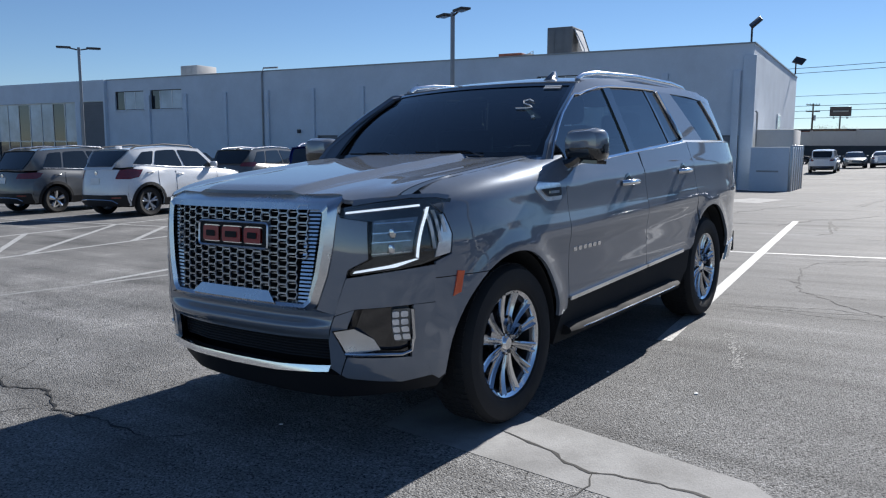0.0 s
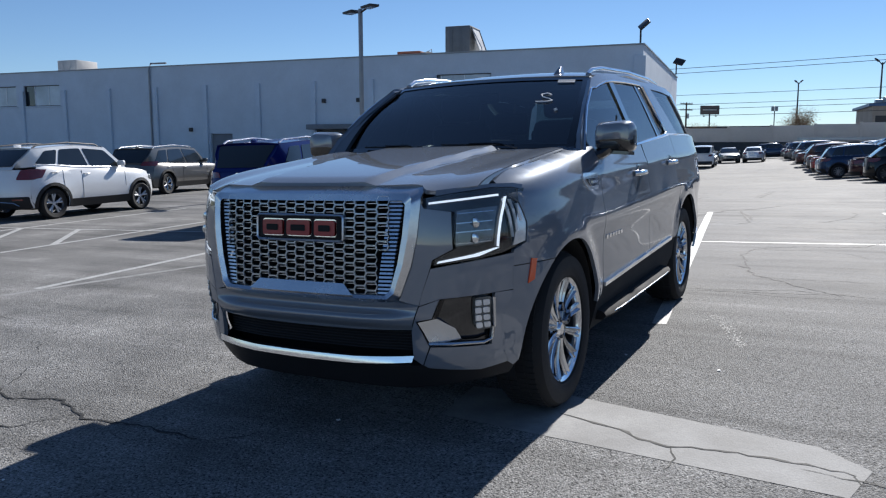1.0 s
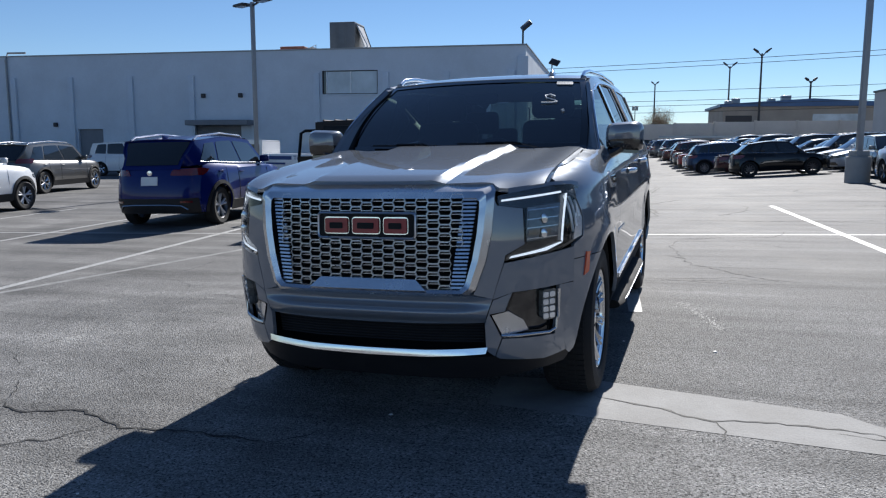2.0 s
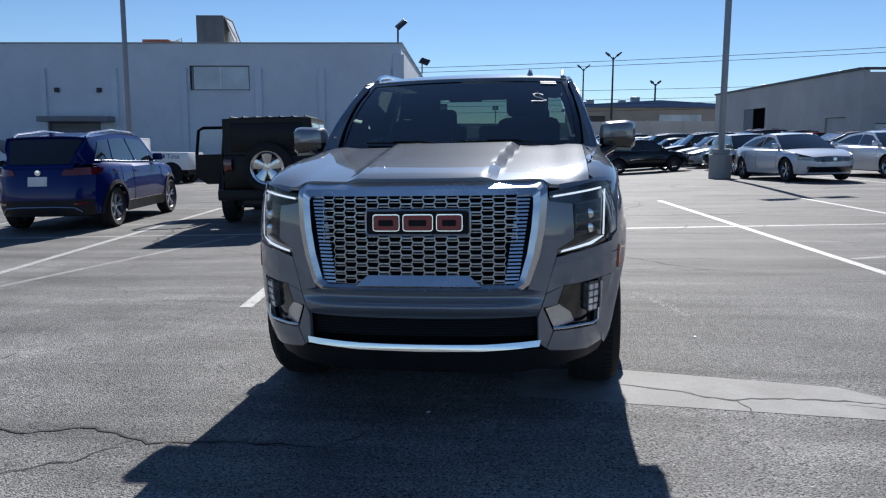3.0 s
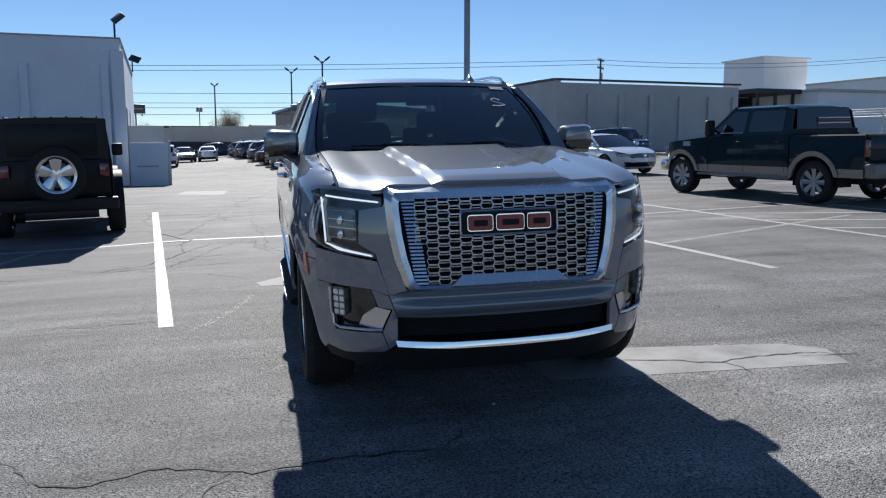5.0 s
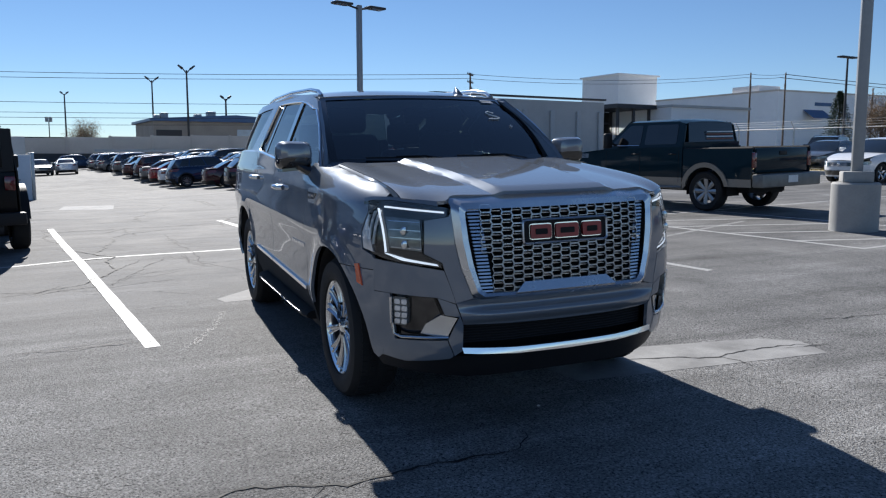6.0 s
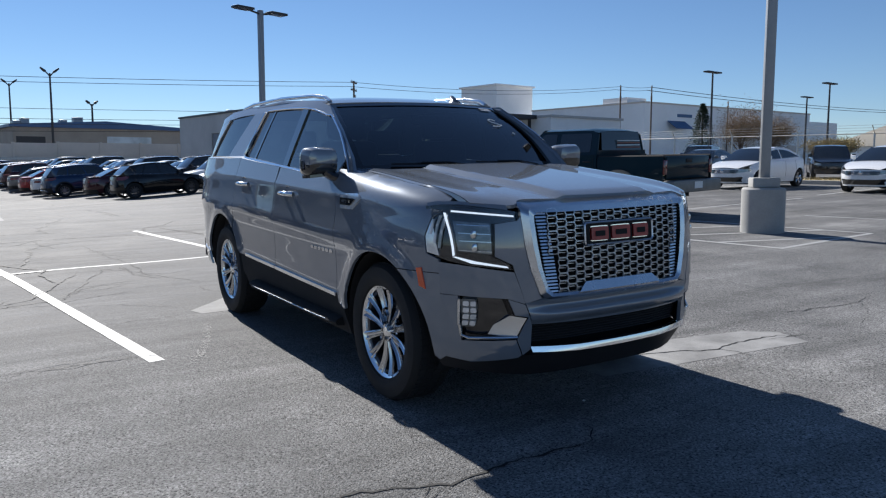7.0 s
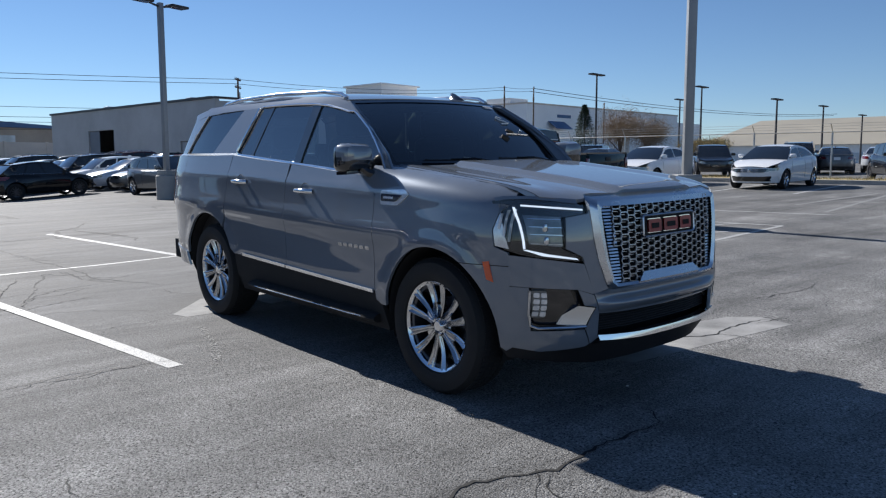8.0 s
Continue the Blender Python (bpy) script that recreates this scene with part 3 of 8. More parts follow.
def scrap(x, y, size, turn):
    t = mesh_of([(-1, -0.5, 0.0), (0.2, -0.8, 0.0), (1, 0.1, 0.0), (0.3, 0.9, 0.0), (-0.8, 0.6, 0.0), (-0.9, -0.4, 0.25), (0.2, -0.7, 0.4), (0.9, 0.1, 0.3), (0.3, 0.8, 0.45), (-0.7, 0.5, 0.3)],
                [(0, 1, 6, 5), (1, 2, 7, 6), (2, 3, 8, 7), (3, 4, 9, 8), (4, 0, 5, 9), (5, 6, 7, 8, 9), (4, 3, 2, 1, 0)])
    bmesh.ops.transform(t, matrix=Matrix.Translation((x, y, hgt(x, y) + 0.001)) @ pose(0, 0, 0, 0, 0, turn) @ Matrix.Scale(size, 4), verts=t.verts)
    tagged(part("paper_scrap", t, WHITE, None, smooth=False), "tiny crumpled white scrap on the asphalt", "litter", "scraps on the asphalt")


scrap(0.0, -0.69, 0.012, 10)
scrap(1.02, 1.10, 0.011, 70)
scrap(1.62, 0.96, 0.014, 30)
scrap(-0.9, -1.9, 0.008, 120)


# ---- showroom building ----
WALL_Q, TOP_Z = 38.3, 6.56


def rect_wall(p0, p1, z0, z1, q0, q1, holes=()):
    """A wall along p with rectangular openings (p0, p1, z0, z1) cut through."""
    bm = bmesh.new()
    ps = sorted({p0, p1, *(h[0] for h in holes), *(h[1] for h in holes)})
    zs = sorted({z0, z1, *(h[2] for h in holes), *(h[3] for h in holes)})
    grid = [[not any(h[0] <= (a + b) / 2 <= h[1] and h[2] <= (c + d) / 2 <= h[3] for h in holes) for c, d in zip(zs, zs[1:])] for a, b in zip(ps, ps[1:])]
    for i, (a, b) in enumerate(zip(ps, ps[1:])):
        for j, (c, d) in enumerate(zip(zs, zs[1:])):
            if not grid[i][j]:
                continue
            quads = [[(a, q0, c), (b, q0, c), (b, q0, d), (a, q0, d)], [(b, q1, c), (a, q1, c), (a, q1, d), (b, q1, d)]]
            if i == 0 or not grid[i - 1][j]:
                quads.append([(a, q1, c), (a, q0, c), (a, q0, d), (a, q1, d)])
            if i == len(ps) - 2 or not grid[i + 1][j]:
                quads.append([(b, q0, c), (b, q1, c), (b, q1, d), (b, q0, d)])
            if j == 0 or not grid[i][j - 1]:
                quads.append([(a, q1, c), (b, q1, c), (b, q0, c), (a, q0, c)])
            if j == len(zs) - 2 or not grid[i][j + 1]:
                quads.append([(a, q0, d), (b, q0, d), (b, q1, d), (a, q1, d)])
            for f in quads:
                bm.faces.new([bm.verts.new(v) for v in f])
    bmesh.ops.remove_doubles(bm, verts=bm.verts, dist=1e-4)
    return bm


def window_unit(parent, p0, p1, z0, z1, q, mullions, label="window with the shade of its reveal put into dark edges", deep=0.12):
    # dark frame and dark first pane paint the shade of the reveal
    w = part("window", rect_wall(p0, p1, z0, z1, q + deep, q + deep + 0.05, [(p0 + 0.05, p1 - 0.05, z0 + 0.05, z1 - 0.05)]), DARK_STEEL, parent, label, smooth=False)
    edges = [p0 + 0.05, *mullions, p1 - 0.05]
    for m in mullions:
        part("mullion", box(m - 0.03, m + 0.03, q + deep - 0.01, q + deep + 0.05, z0 + 0.05, z1 - 0.05), WHITE_BLDG, w, smooth=False)
    for k, (a, b) in enumerate(zip(edges, edges[1:])):
        part("pane", box(a + 0.032, b - 0.032, q + deep + 0.02, q + deep + 0.028, z0 + 0.052, z1 - 0.052), PANE_DARK if k == 0 and len(mullions) > 1 else PANE_BLDG, w, smooth=False)
    part("sill", box(p0 - 0.08, p1 + 0.08, q - 0.06, q + 0.1, z0 - 0.09, z0 - 0.003, 0.01), WALL, w)
    return w


def showroom():
    base = -1.6
    b = thing("showroom_building", pose(0, 0, 0, 0, 0, LOT), "long pale grey painted showroom with pilasters", "building")
    holes = [(-50.9, -47.6, 4.2, 5.65), (-46.85, -43.45, 4.2, 5.65), (-14.85, -11.55, 4.08, 5.40), (-30.7, -29.0, base + 0.4, 2.15), (-22.9, -19.9, base + 0.4, 2.35), (-5.9, -3.80, base + 0.3, 2.05)]
    part("front_wall", rect_wall(-51.8, -3.25, base, TOP_Z, WALL_Q, WALL_Q + 0.35, holes), WALL, b, smooth=False)
    part("side_wall", box(-3.6, -3.25, WALL_Q + 0.352, 60.0, base, TOP_Z), WALL, b, smooth=False)
    part("back_wall", box(-70.0, -3.25, 60.002, 60.35, base, TOP_Z), WALL, b, smooth=False)
    part("roof", box(-70.0, -3.62, WALL_Q + 0.36, 60.0, TOP_Z - 0.5, TOP_Z - 0.35), WALL_B, b, smooth=False)
    part("roof_edge", box(-51.85, -3.2, WALL_Q - 0.06, WALL_Q + 0.4, TOP_Z + 0.002, TOP_Z + 0.07), STEEL, b, "grey metal parapet cap", smooth=False)
    part("side_roof_edge", box(-3.66, -3.19, WALL_Q + 0.402, 60.4, TOP_Z + 0.002, TOP_Z + 0.07), STEEL, b, smooth=False)
    for k in range(12):
        p = (-47.0, -43.0, -39.0, -35.0, -31.0, -26.95, -22.95, -19.0, -15.15, -11.05, -7.6, -4.0)[k]
        part("pilaster", box(p - 0.18, p + 0.18, WALL_Q - 0.16, WALL_Q - 0.002, base, TOP_Z - 1.3, 0.02), WALL, b)
    part("corner_pier", box(-3.70, -3.1, WALL_Q - 0.2, WALL_Q - 0.003, base, 6.0, 0.04), WALL, b, "buttress at the corner")
    window_unit(b, -50.9, -47.6, 4.2, 5.65, WALL_Q, (-49.9, -48.7))
    window_unit(b, -46.85, -43.45, 4.2, 5.65, WALL_Q, (-45.9, -44.6))
    window_unit(b, -14.85, -11.55, 4.08, 5.40, WALL_Q, (-14.6, -13.17))
    d = part("service_door", box(-30.68, -29.02, WALL_Q + 0.15, WALL_Q + 0.2, base + 0.4, 2.14, 0.01), WALL_DARK, b, "grey metal door")
    part("door_handle", tube([(-29.2, WALL_Q + 0.14, 0.3), (-29.2, WALL_Q + 0.08, 0.3), (-29.3, WALL_Q + 0.08, 0.3)], 0.015), GALV, d)
    g = part("roller_door", rect_wall(-22.88, -19.92, base + 0.4, 2.33, WALL_Q + 0.2, WALL_Q + 0.22), WALL_DARK, b, "grey roller door", smooth=False)
    for k in range(12):
        part("slat", box(-22.86, -19.94, WALL_Q + 0.17, WALL_Q + 0.197, base + 0.45 + k * 0.29, base + 0.71 + k * 0.29, 0.008), WALL_DARK, g)
    part("canopy", box(-22.9, -19.0, WALL_Q - 1.1, WALL_Q - 0.165, 2.34, 2.64, 0.03), WALL_DARK, b, "flat canopy over the roller door")
    part("lower_panel", box(-5.88, -3.82, WALL_Q + 0.12, WALL_Q + 0.2, base + 0.3, 2.04), WALL_DARK, b, "dark grey boarded opening", smooth=False)
    for p, z in ((-22.2, 3.95), (-19.85, 3.95), (-32.2, 2.3)):
        part("wall_box", box(p - 0.12, p + 0.12, WALL_Q - 0.16, WALL_Q - 0.002, z, z + 0.25, 0.02), DARK_STEEL, b, "small wall lamp")
    part("downpipe", tube([(-35.4, WALL_Q - 0.1, base), (-35.4, WALL_Q - 0.1, TOP_Z - 0.2), (-35.4, WALL_Q + 0.1, TOP_Z + 0.25), (-34.2, WALL_Q + 0.2, TOP_Z + 0.25)], 0.06), STEEL, b)
    part("downpipe", tube([(-3.12, WALL_Q + 1.2, base), (-3.12, WALL_Q + 1.2, 3.2), (-3.2, WALL_Q + 1.2, 3.3)], 0.05), STEEL, b)
    sw = part("side_window", box(-3.249, -3.2, 49.2, 50.8, 2.3, 3.5, 0.01), WHITE_BLDG, b)
    part("pane", box(-3.199, -3.19, 49.3, 50.7, 2.38, 3.42), PANE_BLDG, sw, smooth=False)
    # glazed end bay
    part("bay_wall", rect_wall(-70, -51.802, base, TOP_Z + 0.05, WALL_Q - 0.3, WALL_Q + 0.05, [(-66.6, -55.5, base + 0.3, 4.95), (-54.9, -52.0, 0.2, 4.95)]), WALL, b, smooth=False)
    bay = part("curtain_wall", rect_wall(-66.6, -55.5, base + 0.3, 4.95, WALL_Q - 0.15, WALL_Q - 0.05, [(-66.6 + 1.585 * k + 0.05, -66.6 + 1.585 * (k + 1) - 0.05, z0, z1) for k in range(7) for z0, z1 in ((base + 0.4, 1.7), (1.8, 4.85))]), GALV, b, "glazed shopfront", smooth=False)
    # pale and dark panes imitate what the shopfront mirrors
    for k in range(7):
        for z0, z1 in ((base + 0.4, 1.7), (1.8, 4.85)):
            part("pane", box(-66.55 + 1.585 * k + 0.002, -66.6 + 1.585 * (k + 1) - 0.052, WALL_Q - 0.11, WALL_Q - 0.1, z0 + 0.002, z1 - 0.002), PANE_DARK if z1 < 2 or k % 3 == 2 else PANE_BLDG, bay, smooth=False)
    lou = part("louvre", box(-54.88, -52.02, WALL_Q - 0.08, WALL_Q - 0.02, 0.22, 4.93), WALL_DARK, b, "dark louvred panel", smooth=False)
    for k in range(22):
        part("slat", box(-54.85, -52.05, WALL_Q - 0.2, WALL_Q - 0.083, 0.28 + k * 0.21, 0.40 + k * 0.21), WALL_DARK, lou, smooth=False)


showroom()


def roof_unit(p0, p1, q0, q1, z0, z1, mat, label, hood=True):
    t = thing("rooftop_unit", pose(0, 0, 0, 0, 0, LOT), label, "air conditioner", "rooftop units")
    part("case", box(p0, p1, q0, q1, z0 + 0.12, z1, 0.04), mat, t)
    part("curb", box(p0 + 0.05, p1 - 0.05, q0 + 0.05, q1 - 0.05, z0, z0 + 0.118), STEEL, t)
    w = p1 - p0
    for k in range(3):
        part("access_panel", box(p0 + 0.06 + k * w / 3, p0 + (k + 1) * w / 3 - 0.04, q0 - 0.02, q0 - 0.002, z0 + 0.2, z1 - 0.1, 0.008), mat, t)
    if not hood:
        return t
    part("hood", thick(mesh_of([(p1 + 0.002, q0 + 0.2, z1 - 0.1), (p1 + 0.002, q1 - 0.2, z1 - 0.1), (p1 + 0.5, q1 - 0.2, z0 + 0.7), (p1 + 0.5, q0 + 0.2, z0 + 0.7)], [(0, 1, 2, 3)]), 0.04), STEEL, t, "slanted intake hood")
    part("conduit", tube([(p1 + 0.1, q0 + 0.1, z1 - 0.2), (p1 + 0.7, q0 + 0.1, z0 + 0.8), (p1 + 0.75, q0 + 0.1, z0)], 0.03), GALV, t)
    return t


roof_unit(-14.95, -13.4, 40.0, 41.9, TOP_Z - 0.35, 8.33, UNIT, "large tan rooftop air-conditioning unit")
roof_unit(-45.3, -43.5, 40.0, 42.0, TOP_Z - 0.35, 7.55, WALL_B, "pale grey rooftop air-conditioning unit", False)
roof_unit(-17.9, -16.4, 39.6, 40.8, TOP_Z - 0.35, 6.96, RUST, "low rust-red roof vent box")


def flood_lamp(p, q, z, tilt, turn):
    t = thing("flood_lamp", upright(p, q, turn, z), "dark flood lamp on a short roof bracket", "lamp", "roof flood lamps")
    part("stem", tube([(0, 0, 0), (0, 0, 0.75)], 0.05), DARK_STEEL, t)
    bm = box(-0.32, 0.32, -0.38, 0.38, -0.06, 0.06, 0.03)
    bmesh.ops.transform(bm, matrix=pose(0.18, -0.12, 0.95, tilt, -40, 0), verts=bm.verts)
    part("head", bm, DARK_STEEL, t)
    part("bracket", tube([(0, 0, 0.72), (0.1, -0.06, 0.86)], 0.04), GALV, t)


flood_lamp(-3.45, WALL_Q + 0.2, TOP_Z + 0.07, 25, 0)
flood_lamp(-3.15, 58.0, TOP_Z + 0.07, 25, 60)


def enclosure():
    t = thing("bin_enclosure", pose(0, 0, 0, 0, 0, LOT), "pale metal bin enclosure beside the showroom", "enclosure")
    z = hgt(*lot(-2, 37.5))
    part("front_panel", box(-3.0, -1.25, 37.0, 37.08, z, 1.45, 0.02), WALL, t)
    part("rear_block", box(-3.08, -1.35, 39.5, 43.5, z - 0.2, 2.35, 0.03), WALL_B, t)
    for k in range(6):
        part("post", box(-1.23, -1.09, 37.0 + k * 1.15, 37.14 + k * 1.15, z - 0.2, 1.55, 0.02), GALV, t)
        if k < 5:
            part("side_panel", box(-1.2, -1.14, 37.16 + k * 1.15, 38.13 + k * 1.15, z - 0.1, 1.45, 0.01), WALL, t)
    part("stencil_bar", box(-2.7, -1.7, 36.985, 36.997, 0.25, 0.33), STEEL, t, smooth=False)


enclosure()


# ---- second building across the lot ----
def warehouse():
    b = thing("repair_building", pose(0, 0, 0, 0, 0, LOT), "weathered grey repair building with pilasters", "building")
    z0 = -0.6
    holes = [(62.2, 67.2, z0, 4.25), (48.2, 51.2, z0, 3.05)]
    bm = rect_wall(-75.0, -46.2, z0, 5.95, 25.5, 25.85, [(-h[1], -h[0], h[2], h[3]) for h in holes])
    bmesh.ops.transform(bm, matrix=pose(0, 0, 0, 0, 0, -90), verts=bm.verts)
    part("side_wall", bm, WALL_B, b, smooth=False)
    part("front_wall", rect_wall(25.852, 41.4, z0, 5.8, 46.2, 46.5, [(26.4, 27.6, 1.3, 2.6), (29.0, 30.0, 1.6, 2.6)]), WALL_B, b, smooth=False)
    part("far_wall", box(41.402, 41.7, 46.2, 75.0, z0, 5.8), WALL_B, b, smooth=False)
    part("end_wall", box(25.5, 41.7, 75.002, 75.3, z0, 5.95), WALL_B, b, smooth=False)
    part("roof", box(25.855, 41.4, 46.505, 75.0, 5.6, 5.75), WALL_DARK, b, smooth=False)
    part("roof_edge", box(25.4, 41.8, 46.05, 46.6, 5.955, 6.09), DARK_STEEL, b, "dark metal roof edge", smooth=False)
    part("side_roof_edge", box(25.38, 26.0, 46.602, 75.4, 5.955, 6.12), DARK_STEEL, b, smooth=False)
    for p in (28.2, 30.85, 33.5, 36.2, 38.9, 41.2):
        part("pilaster", box(p - 0.2, p + 0.2, 45.98, 46.197, z0, 5.0, 0.02), WALL_B, b)
    part("bay_door", box(25.6, 25.66, 65.2, 67.15, z0, 4.22, 0.01), WALL_DARK, b, "half-open bay door leaf")
    part("side_door", box(25.62, 25.68, 48.25, 51.15, z0, 3.02, 0.01), WALL_B, b, "pale grey roller door")
    for p0, p1, a, c in ((26.4, 27.6, 1.3, 2.6), (29.0, 30.0, 1.6, 2.6)):
        w = part("window", rect_wall(p0, p1, a, c, 46.3, 46.36, [(p0 + 0.06, p1 - 0.06, a + 0.06, c - 0.06)]), DARK_STEEL, b, smooth=False)
        part("pane", box(p0 + 0.062, p1 - 0.062, 46.32, 46.33, a + 0.062, c - 0.062), PANE_BLDG, w, smooth=False)
    part("inner_floor", box(25.86, 41.4, 46.51, 74.9, z0, z0 + 0.1), CONCRETE, b, smooth=False)
    t = thing("rooftop_unit", pose(0, 0, 0, 0, 0, LOT), "small roof vent units on the repair building", "air conditioner", "rooftop units")
    for p, q in ((27.0, 52.0), (28.4, 54.5), (26.8, 66.0)):
        part("case", box(p, p + 0.9, q, q + 0.9, 5.752, 6.45, 0.03), GALV, t)


warehouse()


# ---- far wall on its bank, and what stands beyond ----
def bank_and_wall():
    qs, zs = (97.0, 98.5, 102.0, 104.0), (None, 0.9, 1.7, 1.7)
    ps = [-70 + 10 * k for k in range(18)]
    verts = [(*lot(p, q), hgt(*lot(p, q)) - 0.4 if z is None else z) for p in ps for q, z in zip(qs, zs)]
    bm = mesh_of(verts, [(4 * i + j, 4 * i + 4 + j, 4 * i + 5 + j, 4 * i + 1 + j) for i in range(len(ps) - 1) for j in range(3)])
    tagged(part("embankment", bm, DARK_BANK, None), "dark low bank under the sound wall", "bank", kind="structure")
    t = thing("sound_wall", pose(0, 0, 0, 0, 0, LOT), "long pale concrete sound wall", "wall", kind="structure")
    for k in range(34):
        top = min(4.1, max(3.35, 3.5 + 0.028 * (5 * k - 67.5)))
        part("wall_panel", box(-70 + 5 * k + 0.03, -65 + 5 * k - 0.03, 102.0, 102.25, 1.3, top, 0.01), WALL_FAR, t)
        part("wall_post", box(-70 + 5 * k - 0.15, -70 + 5 * k + 0.15, 101.9, 102.35, 1.3, top + 0.08), WALL_FAR, t, smooth=False)
    for k in range(16):
        part("guard_post", box(10 + 5 * k, 10.12 + 5 * k, 100.9, 101.0, 1.2, 2.3), GALV, t, smooth=False)
    part("guard_rail", box(8, 90, 100.84, 100.9, 1.95, 2.2), GALV, t, smooth=False)


bank_and_wall()


def slab_house(name, p0, p1, q0, q1, z0, z1, wall, roof, label, rise=0.0, windows=()):
    b = thing(name, pose(0, 0, 0, 0, 0, LOT), label, "building")
    part("wall", box(p0, p1, q0, q1, z0, z1), wall, b, smooth=False)
    pm = (p0 + p1) / 2
    e = 0.6
    bm = mesh_of([(p0 - e, q0 - e, z1 + 0.004), (pm, q0 - e, z1 + rise), (p1 + e, q0 - e, z1 + 0.004), (p0 - e, q1 + e, z1 + 0.004), (pm, q1 + e, z1 + rise), (p1 + e, q1 + e, z1 + 0.004),
                  (p0 - e, q0 - e, z1 + 0.4), (pm, q0 - e, z1 + rise + 0.4), (p1 + e, q0 - e, z1 + 0.4), (p0 - e, q1 + e, z1 + 0.4), (pm, q1 + e, z1 + rise + 0.4), (p1 + e, q1 + e, z1 + 0.4)],
                 [(0, 1, 7, 6), (1, 2, 8, 7), (3, 4, 10, 9), (4, 5, 11, 10), (6, 7, 10, 9), (7, 8, 11, 10), (0, 3, 9, 6), (2, 5, 11, 8), (0, 1, 4, 3), (1, 2, 5, 4), (0, 2, 1), (3, 4, 5)])
    part("roof", bm, roof, b, smooth=False)
    for a, c, d, f, mat in windows:
        part("opening", box(a, c, q0 - 0.08, q0 - 0.004, d, f), mat, b, smooth=False)
    return b


blue = slab_house("blue_roofed_building", 19.6, 46.0, 128, 146, 1.5, 7.0, BLDG_TAN, TEAL, "low building with a blue roof fascia", 0.8,
                  [(20, 24, 3.0, 5.6, DARK_STEEL), (33, 40, 4.2, 5.8, PANE_BLDG)])
for p, w, z in ((20.6, 1.0, 8.2), (21.7, 1.2, 8.6), (27.3, 1.1, 8.5), (29.4, 1.4, 9.0)):
    part("roof_box", box(p, p + w, 133, 134.5, 7.3, z, 0.05), STEEL, blue)
slab_house("white_tower_block", 149.8, 164.4, 163.0, 178.5, 0, 24.0, WHITE_BLDG, WHITE_BLDG, "tall windowless white block")
# open steel shed
shed = thing("open_shed", pose(0, 0, 0, 0, 0, LOT), "open dark steel shed with a white annexe", "building")
for p in (64.0, 66.6, 69.2):
    for q in (69.0, 76.0):
        part("column", box(p, p + 0.3, q, q + 0.3, 0.5, 7.24), DARK_STEEL, shed, smooth=False)
part("roof", box(63.4, 70.0, 68.4, 77.0, 7.25, 7.75), DARK_STEEL, shed, smooth=False)
# black sheet added to paint the shade under the shed roof
part("back_wall", box(63.5, 70.0, 77.1, 77.3, 2.4, 7.24), MATT, shed, "black sheet put in for the shade inside the shed", smooth=False)
part("low_back_wall", box(63.5, 70.0, 77.1, 77.3, 0.5, 2.39), WHITE_BLDG, shed, smooth=False)
for z in (3.4, 5.6):
    part("girt", box(63.9, 69.6, 76.1, 76.3, z, z + 0.25), DARK_STEEL, shed, smooth=False)
part("annexe", box(70.05, 84.0, 66.0, 77.0, 0.5, 7.4), WHITE_BLDG, shed, smooth=False)
part("annexe_roof", box(69.9, 84.3, 65.7, 77.3, 7.404, 7.7), WALL_B, shed, smooth=False)
# long white works
works = slab_house("white_works", 0, 1, 0, 1, 0, 1, WHITE_BLDG, WHITE_BLDG, "long white industrial works")
for ob in works.children[:]:
    bpy.data.objects.remove(ob)
works.matrix_basis = Matrix.Translation((*lot(156.0, 116.0), 0)) @ pose(0, 0, 0, 0, 0, LOT - 2)
part("wall", box(0, 78, 0, 40, -1, 16.4), WHITE_BLDG, works, smooth=False)
part("low_wing", box(78.01, 96, 0.5, 40, -1, 14.4), WHITE_BLDG, works, smooth=False)
part("parapet", box(-0.15, 78.2, -0.15, 40.2, 16.404, 16.8), WALL_FAR, works, smooth=False)
for k in range(5):
    part("dock_door", box(22 + k * 11, 27 + k * 11, -0.1, -0.004, 2.5, 11.0 if k == 2 else 7.0), WALL_FAR, works, smooth=False)
part("awning", thick(mesh_of([(9, -0.1, 12.4), (16, -0.1, 12.4), (16, -3.0, 10.4), (9, -3.0, 10.4)], [(0, 1, 2, 3)]), 0.12), TEAL, works, "dark blue awning", smooth=False)
part("sign_bar", box(13, 19, -0.15, -0.01, 13.4, 14.2), TEAL, works, smooth=False)
part("roof_box", box(0.6, 8, 6, 14, 16.804, 18.2), WHITE_BLDG, works, smooth=False)
tan = thing("tan_hall", pose(0, 0, 0, 0, 0, LOT), "long low hall with a tan metal roof", "building")
part("wall", box(134, 196, -95, 60, -2, 4.4), WHITE_BLDG, tan, smooth=False)
part("roof", mesh_of([(133.4, 60.6, 4.404), (133.4, -95.6, 4.404), (165, -95.6, 10.3), (165, 60.6, 10.3), (196.6, -95.6, 4.404), (196.6, 60.6, 4.404)], [(0, 1, 2, 3), (3, 2, 4, 5), (0, 3, 5), (1, 4, 2)]), TAN, tan, "tan ribbed metal roof", smooth=False)
for k in range(12):
    part("window", box(133.9, 133.996, 50 - 9 * k, 54 - 9 * k, 1.8, 3.0), PANE_BLDG, tan, smooth=False)


